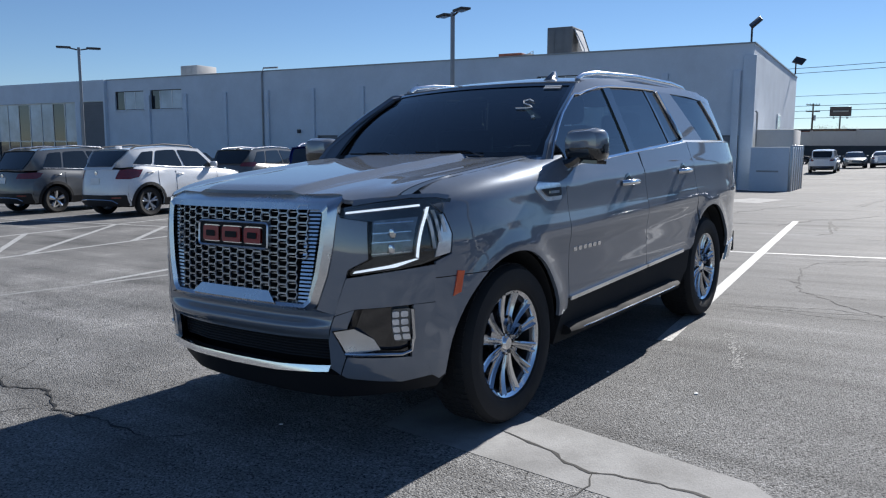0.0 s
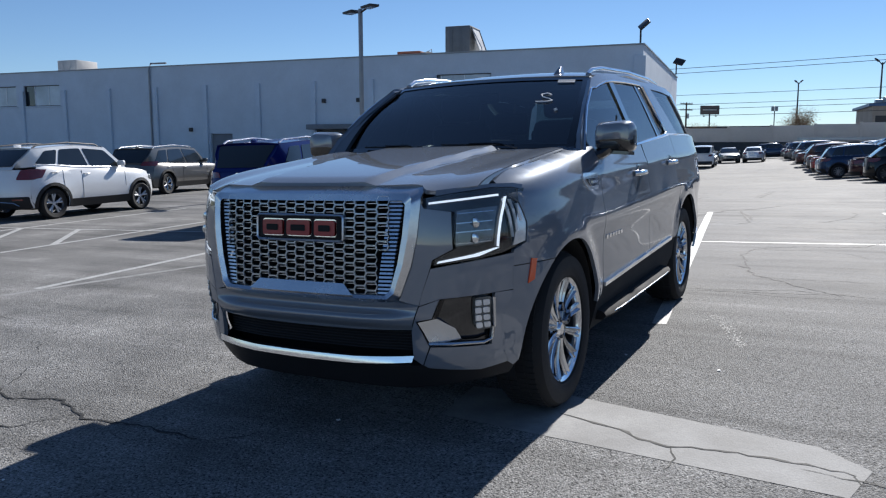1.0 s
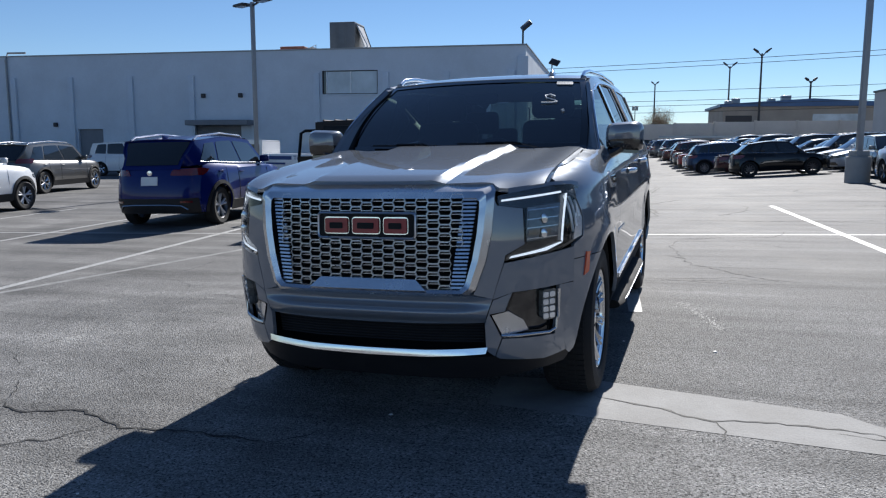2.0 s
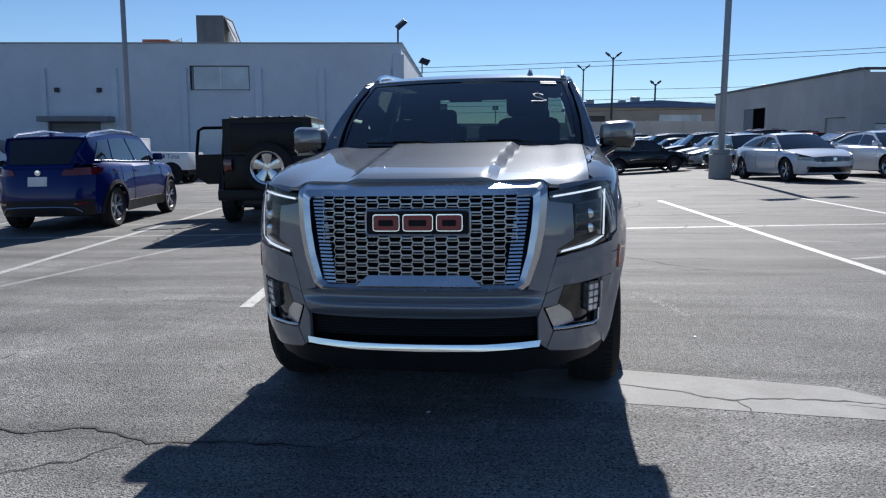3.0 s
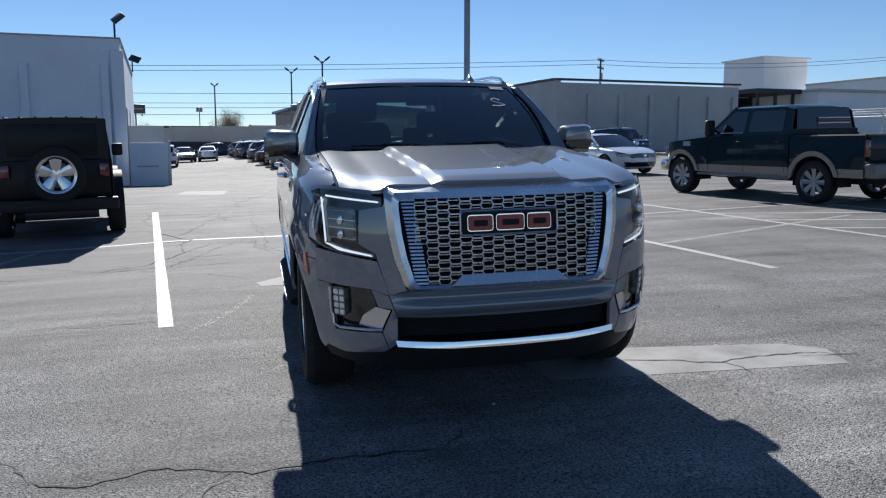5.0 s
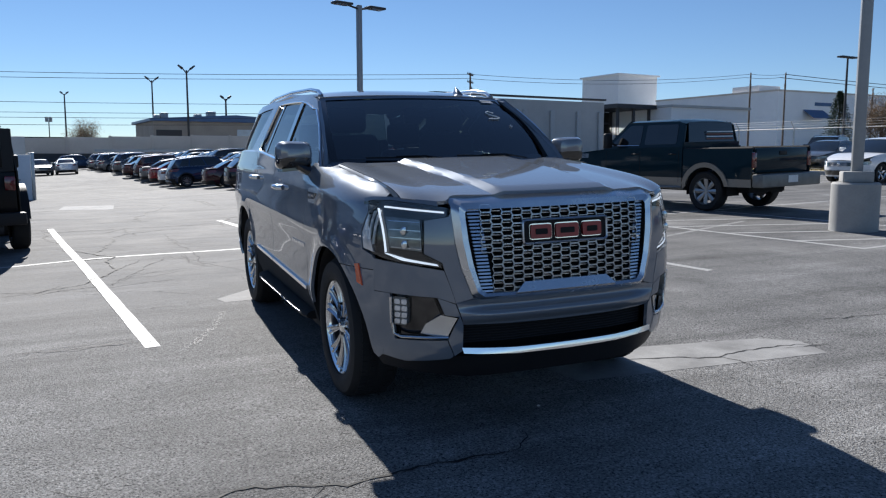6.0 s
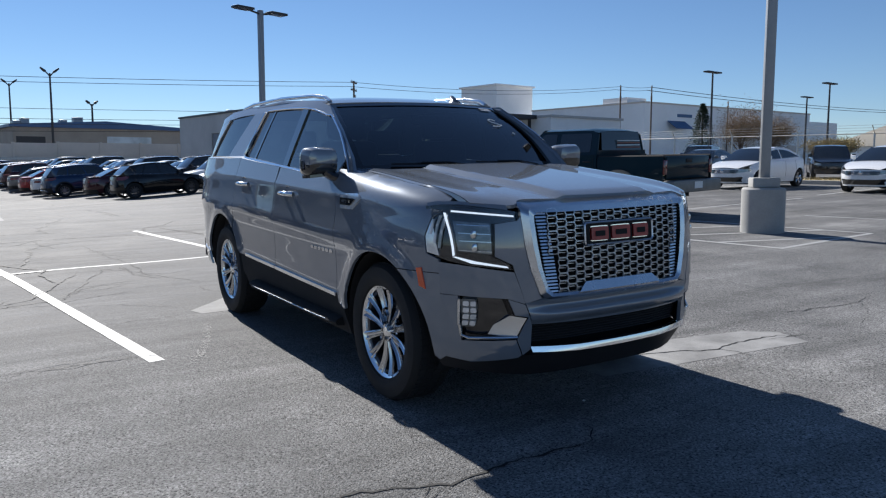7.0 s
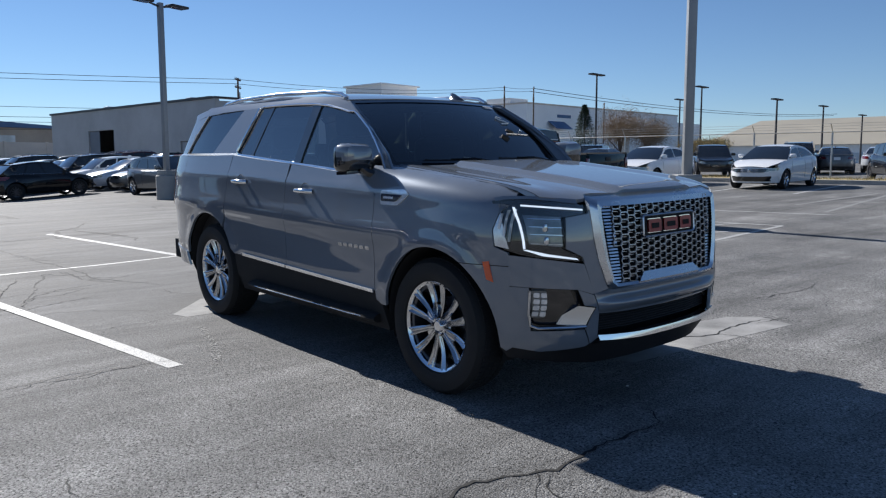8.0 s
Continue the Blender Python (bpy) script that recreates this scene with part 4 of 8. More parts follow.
# ---- the parked full-size SUV; origin under its front axle, nose towards -y ----
FRONT = curve([(0.25, -0.86), (0.34, -0.915), (0.42, -0.95), (0.55, -0.955), (0.63, -0.968), (0.70, -0.962), (0.90, -0.950), (1.10, -0.935), (1.17, -0.925), (1.20, -0.90), (1.24, -0.84)])
WIDE = curve([(0.25, 0.93), (0.36, 0.975), (0.50, 1.0), (0.62, 1.016), (0.74, 1.013), (0.86, 1.016), (0.955, 1.030), (0.985, 1.031), (1.06, 1.018), (1.12, 1.009), (1.20, 1.001), (1.235, 0.998), (1.262, 0.986), (1.33, 0.963), (1.45, 0.927)])
WIDE_F = curve([(0.25, 0.93), (0.36, 0.975), (0.50, 1.0), (0.62, 1.015), (0.80, 1.03), (0.95, 1.03), (1.06, 1.018), (1.12, 1.004), (1.20, 0.995), (1.33, 0.968), (1.45, 0.93)])
HOOD = curve([(-0.93, 1.165), (-0.88, 1.198), (-0.80, 1.215), (-0.5, 1.255), (0.0, 1.308), (0.45, 1.352), (0.75, 1.372)])
NEXP, YC = 3.3, 0.30
RX, RY = 0.495, 0.43              # rear wheel-arch radius, centre height
RXF, ARCH_Y = 0.465, -0.03        # front wheel-arch radius and centre
AXLE = 3.071


def hood_z(x, y):
    a = abs(x)
    d = max(0.0, y - front_y(x, 1.18))
    return HOOD(y) - 0.038 * math.exp(-d / 0.10) * ease(0.52, 0.70, a) + 0.026 * (1 - min(1.0, max(0.0, (a - 0.06 * (y + 0.8) / 1.3 - 0.310) / 0.055))) * ease(-0.93, -0.80, y) - 0.024 * (a / 0.87) ** 4 + 0.016 * ease(0.60, 0.80, a)


def shoulder_z(y):
    return hood_z(0.87, min(y, 0.75))


def side_x(y, z):
    """Half width of the body side."""
    k = ease(-0.30, 0.50, y)
    w = WIDE_F(z) * (1 - k) + WIDE(z - 0.030 * (min(max(y, 0.6), 2.6) - 1.6)) * k
    if y < YC:
        t = min(0.9995, (YC - y) / (YC - FRONT(z)))
        w *= (1 - t ** NEXP) ** (1 / NEXP)
    elif y > 2.7:
        t = min(0.9995, (y - 2.7) / 1.60)
        w *= (1 - t ** 5) ** 0.2
    for c, less in ((ARCH_Y, RX - RXF), (AXLE, 0.0)):
        r = math.hypot(y - c, z - RY) + less
        w += 0.013 * ease(0.595, 0.515, r) * ease(-0.60, -0.52, y) * ease(0.2, 0.5, z)
    if y < 0.75:
        top = shoulder_z(y)
        r = min(1.0, max(0.0, (z - (top - 0.13)) / 0.13))
        w -= (0.13 - 0.10 * ease(0.40, 0.70, y)) * (1 - math.sqrt(max(0.0, 1 - r * r)))
    return w


def front_y(x, z, inset=0.0):
    t = min(0.9995, abs(x) / WIDE_F(z))
    return YC - (YC - FRONT(z)) * (1 - t ** NEXP) ** (1 / NEXP) + inset


XC = 0.925


def corner_x(z):
    return 0.88 + 0.045 * ease(0.55, 0.72, z)


def corner_y(z):
    return front_y(corner_x(z), z)


def on_front(inset=0.0):
    return lambda x, z: (x, front_y(x, z, inset), z)


def on_side(out=0.0):
    return lambda y, z: (side_x(y, z) + out, y, z)


def both(name, make, material, parent, label="", angle=38.0):
    """The same part on both flanks."""
    return part(name, make(), material, parent, label, angle), part(name, mirrored(make()), material, parent, label, angle)


GLASS_X = curve([(1.25, 0.962), (1.33, 0.946), (1.45, 0.905), (1.60, 0.845), (1.79, 0.765), (1.84, 0.738), (1.885, 0.70)])
ROOF_EDGE = curve([(1.10, 1.775), (1.25, 1.815), (1.6, 1.858), (2.2, 1.876), (3.0, 1.872), (3.6, 1.845), (3.95, 1.80)])


def on_cabin(out=0.0):
    def lay(y, z):
        x = GLASS_X(z)
        if y < 1.5:
            x *= 1 - 0.065 * ((1.5 - y) / 1.1) ** 1.6
        if y > 3.1:
            x *= 1 - 0.10 * ((y - 3.1) / 0.95) ** 2.5
        return (x + out, y, z)
    return lay


def belt(y):
    return 1.287 + 0.068 * (y - 0.55)


def hero_wheel(parent, x, y, side):
    w = new("wheel")
    w.matrix_basis, w.parent = pose(x, y, 0.408, 0, 0, 0 if side > 0 else 180), parent
    prof = [(0.272, -0.115), (0.296, -0.134), (0.340, -0.140), (0.385, -0.132), (0.402, -0.105), (0.408, -0.075), (0.4095, -0.03), (0.4095, 0.03), (0.408, 0.075), (0.402, 0.105), (0.385, 0.132), (0.340, 0.140), (0.296, 0.134), (0.272, 0.115)]
    part("tyre", lathe(prof, 64), RUBBER, w)
    part("sidewall_ring", lathe([(0.282, 0.126), (0.286, 0.1305), (0.290, 0.1315), (0.294, 0.1300)], 64), RUBBER, w)
    tread = bmesh.new()
    for k in range(72):
        a = 2 * math.pi * k / 72
        for o in (-0.075, -0.025, 0.025, 0.075):
            add_box(tread, o - 0.019, o + 0.019, -0.013, 0.013, 0.4065, 0.4125, m=Matrix.Rotation(a + (0.03 if o > 0 else 0), 4, "X"))
    part("tread", tread, RUBBER, w, smooth=False)
    part("barrel", lathe([(0.272, -0.115), (0.254, -0.10), (0.236, 0.0), (0.242, 0.085), (0.262, 0.098)], 56), ALLOY_DARK, w, "dark rim barrel")
    part("rim_lip", lathe([(0.254, 0.092), (0.257, 0.107), (0.265, 0.112), (0.2745, 0.120), (0.2765, 0.112), (0.268, 0.100)], 64), CHROME, w, "polished rim lip")
    part("brake_disc", lathe([(0.0, -0.02), (0.175, -0.02), (0.175, 0.005), (0.0, 0.005)], 40), ALLOY_DARK, w)
    part("hub", lathe([(0.0, 0.104), (0.028, 0.103), (0.036, 0.096), (0.040, 0.088), (0.070, 0.074), (0.084, 0.068), (0.088, 0.03), (0.0, 0.03)], 32), CHROME, w)
    for k in range(6):
        a = math.radians(60 * k + 30)
        part("lug_nut", lathe([(0, 0.098), (0.008, 0.097), (0.011, 0.084), (0.011, 0.06)], 8, (0, 0.058 * math.sin(a), 0.058 * math.cos(a))), GLOSS_BLACK, w, "dark lug nut")
    for k in range(6):
        for pair in (-1, 1):
            bm = bmesh.new()
            prev = None
            for i in range(8):
                t = i / 7
                rad = 0.062 + (0.262 - 0.062) * t
                ang = pair * (0.255 - 0.018 * t)
                wid = 0.0165 + 0.0125 * t
                o = 0.084 + 0.022 * t - 0.012 * math.sin(math.pi * t)
                ring = []
                for dx, dw in ((-0.004, -1), (0.007, -0.86), (0.010, -0.58), (-0.003, -0.12), (-0.002, 0.20), (0.013, 0.62), (0.009, 0.88), (-0.004, 1), (-0.050, 0.75), (-0.050, -0.75)):
                    a = math.radians(60 * k) + ang + pair * dw * wid / rad
                    ring.append(bm.verts.new((o + dx, rad * math.sin(a), rad * math.cos(a))))
                if prev:
                    for j in range(10):
                        bm.faces.new((prev[j], prev[(j + 1) % 10], ring[(j + 1) % 10], ring[j]))
                prev = ring
            part("spoke", bm, ALLOY, w, angle=18)
        web = bmesh.new()
        ring = []
        for rad, d, o in ((0.05, 0.26, 0.088), (0.100, 0.24, 0.087), (0.132, 0.14, 0.078), (0.142, 0.0, 0.074), (0.132, -0.14, 0.078), (0.100, -0.24, 0.087), (0.05, -0.26, 0.088)):
            a = math.radians(60 * k) + d
            ring.append(web.verts.new((o, rad * math.sin(a), rad * math.cos(a))))
        web.faces.new(ring)
        part("web", thick(web, 0.03), ALLOY, w, angle=20)
    return w


def hexagon_grille(parent):
    """Rows of long hexagonal cells: bright wires round dark, deep holes."""
    bm, dark = bmesh.new(), bmesh.new()
    rows, z0, z1 = 10.5, 0.722, 1.146
    dz, pitch = (z1 - z0) / rows, 0.0550
    hexa = [(-0.0315, 0), (-0.0235, 0.5 * dz), (0.0235, 0.5 * dz), (0.0315, 0), (0.0235, -0.5 * dz), (-0.0235, -0.5 * dz)]
    for c in range(-9, 10):
        x = c * pitch
        for r in range(12):
            z = z0 + dz * (r + (0.0 if c % 2 else 0.5))
            half = 0.478 + 0.060 * (z - z0) / (z1 - z0)
            if abs(x) > half - 0.066 or z > z1 or (abs(x) < 0.255 and 0.965 < z < 1.075) or (z < z0 + 0.040 and abs(x) < 0.25) or z < z0 - 0.001:
                continue
            rings = []
            for k, kk, d in ((1.0, 1.0, 0.004), (0.97, 0.95, 0.000), (0.925, 0.86, 0.000), (0.905, 0.82, 0.008)):
                rings.append([bm.verts.new((x + a * k, front_y(x + a * k, z + b * kk, d), max(z + b * kk, z0 + 0.004 - 0.002 * kk))) for a, b in hexa])
            for f, g in zip(rings, rings[1:]):
                for i in range(6):
                    j = (i + 1) % 6
                    bm.faces.new((f[i], f[j], g[j], g[i]))
            deep = [[dark.verts.new((x + a * 0.905, front_y(x + a * 0.905, z + b * 0.82, d), max(z + b * 0.82, z0 + 0.004))) for a, b in hexa] for d in (0.0082, 0.07)]
            for i in range(6):
                j = (i + 1) % 6
                dark.faces.new((deep[0][i], deep[0][j], deep[1][j], deep[1][i]))
            blade = [bm.verts.new((x + a, front_y(x + a, z, d), z + 0.005 + b)) for a in (-0.0265, 0.0265) for b, d in ((-0.0014, 0.014), (0.0014, 0.014), (0.0, 0.050))]
            bm.faces.new((blade[0], blade[1], blade[4], blade[3]))
            bm.faces.new((blade[0], blade[3], blade[5], blade[2]))
    part("grille_mesh", bm, GRILLE, parent, "chrome honeycomb grille", angle=20)
    part("grille_backing", dark, MATT, parent, "black insides of the grille cells", angle=20)
    for s in (-1, 1):
        bm = bmesh.new()
        for r in range(24):
            z = z0 + (z1 - z0) / 24 * (r + 0.5)
            half = 0.478 + 0.060 * (z - z0) / (z1 - z0)
            x0, x1 = (half - 0.070, half - 0.008)
            vs = []
            for x in (x0, (x0 + x1) / 2, x1):
                vs.append([bm.verts.new((s * x, front_y(x, z, d), z + b)) for d, b in ((0.009, -0.0042), (0.012, 0.0048), (0.030, 0.0))])
            for a, b in zip(vs, vs[1:]):
                for j in range(3):
                    bm.faces.new((a[j], a[(j + 1) % 3], b[(j + 1) % 3], b[j]))
        part("grille_comb", bm, GRILLE, parent, angle=20)


def frame_loop(parent, name, outer, inner, lay_out, lay_in, material, label=""):
    """A bevelled band between two outlines of the same count."""
    n = len(outer)
    mid = [((a[0] + b[0]) / 2, (a[1] + b[1]) / 2) for a, b in zip(outer, inner)]
    rings = [[lay_out(*p) for p in outer], [lay_in(*p) for p in mid], [lay_out(*p) for p in inner]]
    deep = [Vector(lay_out(*p)) + Vector((0, 0.05, 0)) for p in inner]
    deep_out = [Vector(lay_out(*p)) + Vector((0, 0.02, 0)) for p in outer]
    rings = [deep_out] + rings + [deep]
    verts = [v for r in rings for v in r]
    faces = [(k * n + i, k * n + (i + 1) % n, (k + 1) * n + (i + 1) % n, (k + 1) * n + i) for k in range(len(rings) - 1) for i in range(n)]
    return part(name, mesh_of(verts, faces), material, parent, label, angle=30)


def dense(outline, step=0.05):
    out = []
    for (a, b), (c, d) in zip(outline, outline[1:] + outline[:1]):
        n = max(1, int(math.hypot(c - a, d - b) / step))
        out += [(a + (c - a) * k / n, b + (d - b) * k / n) for k in range(n)]
    return out


def rounded(outline, r=0.03, n=3):
    """Rounds the corners of an outline."""
    out = []
    m = len(outline)
    for i in range(m):
        p, a, b = Vector(outline[i]), Vector(outline[i - 1]), Vector(outline[(i + 1) % m])
        ra, rb = min(r, (a - p).length * 0.45), min(r, (b - p).length * 0.45)
        s, e = p + (a - p).normalized() * ra, p + (b - p).normalized() * rb
        for k in range(n + 1):
            t = k / n
            v = s * (1 - t) ** 2 + p * 2 * t * (1 - t) + e * t * t
            out.append((v.x, v.y))
    return out


def flip(outline):
    return [(-a, b) for a, b in outline[::-1]]


def hero():
    ex = Vector((1, 0, 0.022)).normalized()
    ez = Vector((-0.022, -0.008, 1)).normalized()
    ey = ez.cross(ex)
    tilt = Matrix((ex, ey, ez)).transposed().to_4x4()
    car = thing("parked_suv", Matrix.Translation((0.012, 0, 0)) @ tilt, "large grey metallic SUV with a chrome honeycomb grille", "car")
    P = GREY_PAINT

    # bonnet
    def bonnet(u, v):
        x = (u * 2 - 1) * 0.803
        y0, y1 = front_y(x, 1.18) + 0.062 - 0.050 * ease(0.575, 0.618, abs(x)), 0.40 + 0.16 * (x / 0.8) ** 2
        y = y0 + (y1 - y0) * v
        return (x, y, hood_z(x, y) + 0.002)
    part("bonnet", sheet(bonnet, 96, 26, 0.02), P, car, "ridged grey bonnet", angle=13)

    # wings with their rolled tops
    def wing():
        front_edge = [(corner_y(z), z) for z in (0.829, 0.86, 0.90)] + [(-0.488, 0.93), (-0.473, 1.02), (-0.498, 1.112), (-0.556, 1.172)]
        top = [(y, shoulder_z(y)) for y in (-0.52, -0.45, -0.35, -0.2, 0.0, 0.2, 0.4, 0.55, 0.66)]
        a0 = math.degrees(math.asin((0.829 - RY) / RXF))
        outline = front_edge + top + [(0.60, 1.24), (0.5475, 1.18), (0.5475, 0.50), (0.49, 0.48)] + arc(ARCH_Y, RY, RXF, 6, 180 - a0, 18)
        one = panel(outline, on_side(), 0.045, 0.02, 0.03)

        def roll(u, v):
            y = -0.655 + (0.66 + 0.655) * v
            s = side_x(y, shoulder_z(y))
            x = 0.806 + (max(s, 0.81) - 0.806) * u
            return (x, y, hood_z(x, y) * (1 - u) + shoulder_z(y) * u)
        return joined(one, sheet(roll, 3, 20))
    both("wing", wing, P, car)

    # doors and quarter panels
    def front_door():
        return panel([(0.5525, 0.56), (0.5525, 1.18), (0.58, belt(0.58) - 0.004), (1.0, belt(1.0) - 0.004), (1.66, belt(1.66) - 0.004), (1.688, 1.2), (1.691, 0.60), (1.66, 0.582), (0.60, 0.546)], on_side(), 0.09, 0.02, 0.028)

    def rear_door():
        a = arc(AXLE, RY, RX + 0.006, 170, 128, 10)
        return panel([(1.696, 0.60), (1.693, 1.2), (1.69, belt(1.685) - 0.004), (2.2, belt(2.2) - 0.004), (2.655, belt(2.655) - 0.004), (2.667, 1.3), (2.703, 1.0)] + [p for p in a[::-1] if p[1] > 0.63 and p[0] < 2.75] + [(2.56, 0.613), (1.73, 0.585)], on_side(), 0.06, 0.02, 0.028)

    def quarter():
        a = arc(AXLE, RY, RX, 128, 12, 18)
        rear = [(3.62, 0.52), (3.95, 0.54), (4.14, 0.60), (4.19, 0.7), (4.20, 0.85), (4.19, 1.1), (4.12, 1.3), (4.02, 1.42)]
        return panel([(2.672, 1.3), (2.708, 1.0)] + a + rear + [(3.3, 1.42), (2.665, 1.428)], on_side(), 0.05, 0.02, 0.03)
    fd = both("front_door", front_door, P, car)
    rd = both("rear_door", rear_door, P, car)
    both("quarter_panel", quarter, P, car)

    # sills, running boards, bright strips
    both("sill", lambda: panel([(0.47, 0.30), (2.60, 0.30), (2.575, 0.612), (0.56, 0.545), (0.50, 0.50)], on_side(-0.012), 0.2, 0.03), MATT, car)
    boards = both("running_board", lambda: tube([(0.965, 0.56, 0.372), (0.985, 0.64, 0.375), (0.985, 1.4, 0.38), (0.985, 2.2, 0.385), (0.965, 2.30, 0.384)], 0.072, 12, flat=0.42), MATT, car, "black running board")
    for s, ob in zip((1, -1), boards):
        part("bright_edge", tube([(s * 1.046, 0.63, 0.380), (s * 1.056, 0.8, 0.381), (s * 1.056, 2.05, 0.387), (s * 1.046, 2.22, 0.388)], 0.0055, 8, flat=0.7), SATIN, ob)
    for k, (ob, y0, y1) in enumerate(((fd[0], 0.56, 1.685), (rd[0], 1.70, 2.40), (fd[1], 0.56, 1.685), (rd[1], 1.70, 2.40))):
        def strip_panel(y0=y0, y1=y1):
            z = lambda y: 0.545 + 0.034 * (y - 0.55)
            return thick(panel([(y0, z(y0)), (y1, z(y1)), (y1, z(y1) + 0.023), (y0, z(y0) + 0.023)], on_side(0.014), 0.15, 0), -0.012)
        bm = strip_panel()
        part("door_strip", bm if k < 2 else mirrored(bm), CHROME, ob, "chrome door strip")
    for s, ob, y, z in ((1, fd[0], 1.40, 1.170), (1, rd[0], 2.42, 1.212), (-1, fd[1], 1.40, 1.170), (-1, rd[1], 2.42, 1.212)):
        x = side_x(y, z)
        h = part("door_handle", tube([(s * (x + 0.002), y - 0.10, z), (s * (x + 0.034), y - 0.075, z + 0.003), (s * (x + 0.042), y, z + 0.005), (s * (x + 0.034), y + 0.075, z + 0.003), (s * (x + 0.002), y + 0.10, z)], 0.018, 10), CHROME, ob)
        part("handle_cup", lathe([(0.0, 0.001), (0.052, 0.003), (0.06, 0.0)], 24, (s * (x - 0.002), y, z)), GLOSS_BLACK, h)

    # cabin sides: pillars and rails, with open window gaps
    def cabin(outline, step=0.09, out=0.0):
        return lambda: panel(outline, on_cabin(out), step, 0.03)
    top_w = lambda y: ROOF_EDGE(y) - 0.065
    rail = [(1.16, ROOF_EDGE(1.16))] + [(y, ROOF_EDGE(y)) for y in (1.25, 1.45, 1.7, 2.0, 2.4, 2.8, 3.2, 3.6, 3.9)] + [(y, top_w(y)) for y in (3.86, 3.6, 3.2, 2.8, 2.4, 2.0, 1.7, 1.45, 1.30)]
    both("roof_side", cabin(rail), P, car)
    both("windscreen_pillar", cabin([(0.49, 1.315), (0.545, 1.292), (0.64, 1.42), (0.84, 1.592), (1.06, 1.716), (1.20, top_w(1.22)), (1.305, top_w(1.31)), (1.16, ROOF_EDGE(1.16)), (0.86, 1.62), (0.60, 1.44)], 0.06), P, car)
    both("centre_pillar", cabin([(1.57, belt(1.57)), (1.665, belt(1.665)), (1.63, top_w(1.63)), (1.515, top_w(1.515))], 0.1, 0.003), GLOSS_BLACK, car, "black pillar")
    both("rear_pillar", cabin([(2.655, belt(2.655) + 0.002), (3.145, 1.432), (2.79, top_w(2.79)), (2.475, top_w(2.475))], 0.1), P, car)
    both("tail_pillar", cabin([(3.785, 1.43), (4.0, 1.424), (3.86, top_w(3.86)), (3.50, top_w(3.50))], 0.1), P, car)
    both("waist_panel", cabin([(3.145, 1.424), (3.785, 1.424), (3.785, 1.432), (3.145, 1.434)], 0.2), P, car)

    def pane(outline):
        return lambda: panel(outline, on_cabin(-0.008), 0.12, 0)
    f_out = [(0.545, 1.300), (1.0, belt(1.0) + 0.006), (1.575, belt(1.575) + 0.006), (1.52, top_w(1.52) - 0.004), (1.36, top_w(1.36) - 0.004), (1.20, top_w(1.22) - 0.010), (1.06, 1.710), (0.84, 1.586), (0.64, 1.414)]
    r_out = [(1.66, belt(1.66) + 0.006), (2.2, belt(2.2) + 0.006), (2.62, belt(2.62) + 0.012), (2.48, top_w(2.48) - 0.02), (2.42, top_w(2.42) - 0.004), (1.63, top_w(1.63) - 0.004)]
    q_out = [(3.15, 1.436), (3.78, 1.434), (3.50, top_w(3.50) - 0.006), (2.81, top_w(2.81) - 0.006)]
    for name, o, mat, label in (("front_side_window", f_out, FRONT_GLASS, ""), ("rear_side_window", r_out, TINTED, "dark privacy glass"), ("quarter_window", q_out, TINTED, "dark privacy glass")):
        for ob in both(name, pane(o), mat, car, label):
            ob.visible_shadow = True
    both("window_divider", cabin([(2.36, belt(2.36) + 0.01), (2.405, belt(2.405) + 0.01), (2.29, top_w(2.29)), (2.25, top_w(2.25))], 0.2, -0.002), GLOSS_BLACK, car)

    # bright window surround
    lay = on_cabin(0.006)
    around = [(0.535, 1.290), (0.632, 1.424), (0.735, 1.520), (0.834, 1.598), (0.95, 1.667), (1.055, 1.724), (1.13, top_w(1.22) - 0.016), (1.22, top_w(1.22) + 0.003), (1.42, top_w(1.42) + 0.008)] + [(y, top_w(y) + 0.008) for y in (1.6, 1.9, 2.2, 2.44)]
    low = [(0.535, 1.290)] + [(y, belt(y)) for y in (0.8, 1.2, 1.6, 2.0, 2.4, 2.60)] + [(2.65, belt(2.6) + 0.03), (2.60, 1.55), (2.49, top_w(2.49))]
    both("upper_bright_trim", lambda: tube([lay(*p) for p in around], 0.008, 6), CHROME, car)
    both("lower_bright_trim", lambda: tube([lay(*p) for p in low], 0.013, 6, flat=1.1), CHROME, car)
    both("quarter_bright_trim", lambda: tube([lay(*p) for p in ((3.15, 1.43), (3.5, 1.429), (3.785, 1.428), (3.65, 1.62), (3.505, top_w(3.505)))], 0.007, 6), CHROME, car)

    # windscreen, roof, rear glass
    def screen(u, v):
        s = u * 2 - 1
        y = (0.45 + 0.16 * s * s) * (1 - v) + (1.17 + 0.09 * s * s) * v - (0.02 + 0.03 * s * s) * math.sin(math.pi * v)
        return ((0.820 * (1 - v) + 0.716 * v + 0.020 * math.sin(math.pi * v)) * s, y, (1.352 - 0.005 * s * s) * (1 - v) + (1.822 - 0.018 * s * s) * v + 0.012 * math.sin(math.pi * v))
    ws = part("windscreen", sheet(screen, 20, 12), CLEAR, car, "tinted windscreen with white marker scribble")
    black = lambda u, v: Vector(screen(u, v)) + Vector((0, -0.004, 0.004))
    part("screen_border", joined(sheet(lambda u, v: black(u, v * 0.05), 20, 2), sheet(lambda u, v: black(u, 0.955 + 0.045 * v), 20, 2), sheet(lambda u, v: black(u * 0.028, v), 2, 12), sheet(lambda u, v: black(0.972 + 0.028 * u, v), 2, 12)), GLOSS_BLACK, ws, "black ceramic edge")

    PILLAR = curve([(1.315, 0.49), (1.44, 0.60), (1.62, 0.86), (1.79, 1.15)])

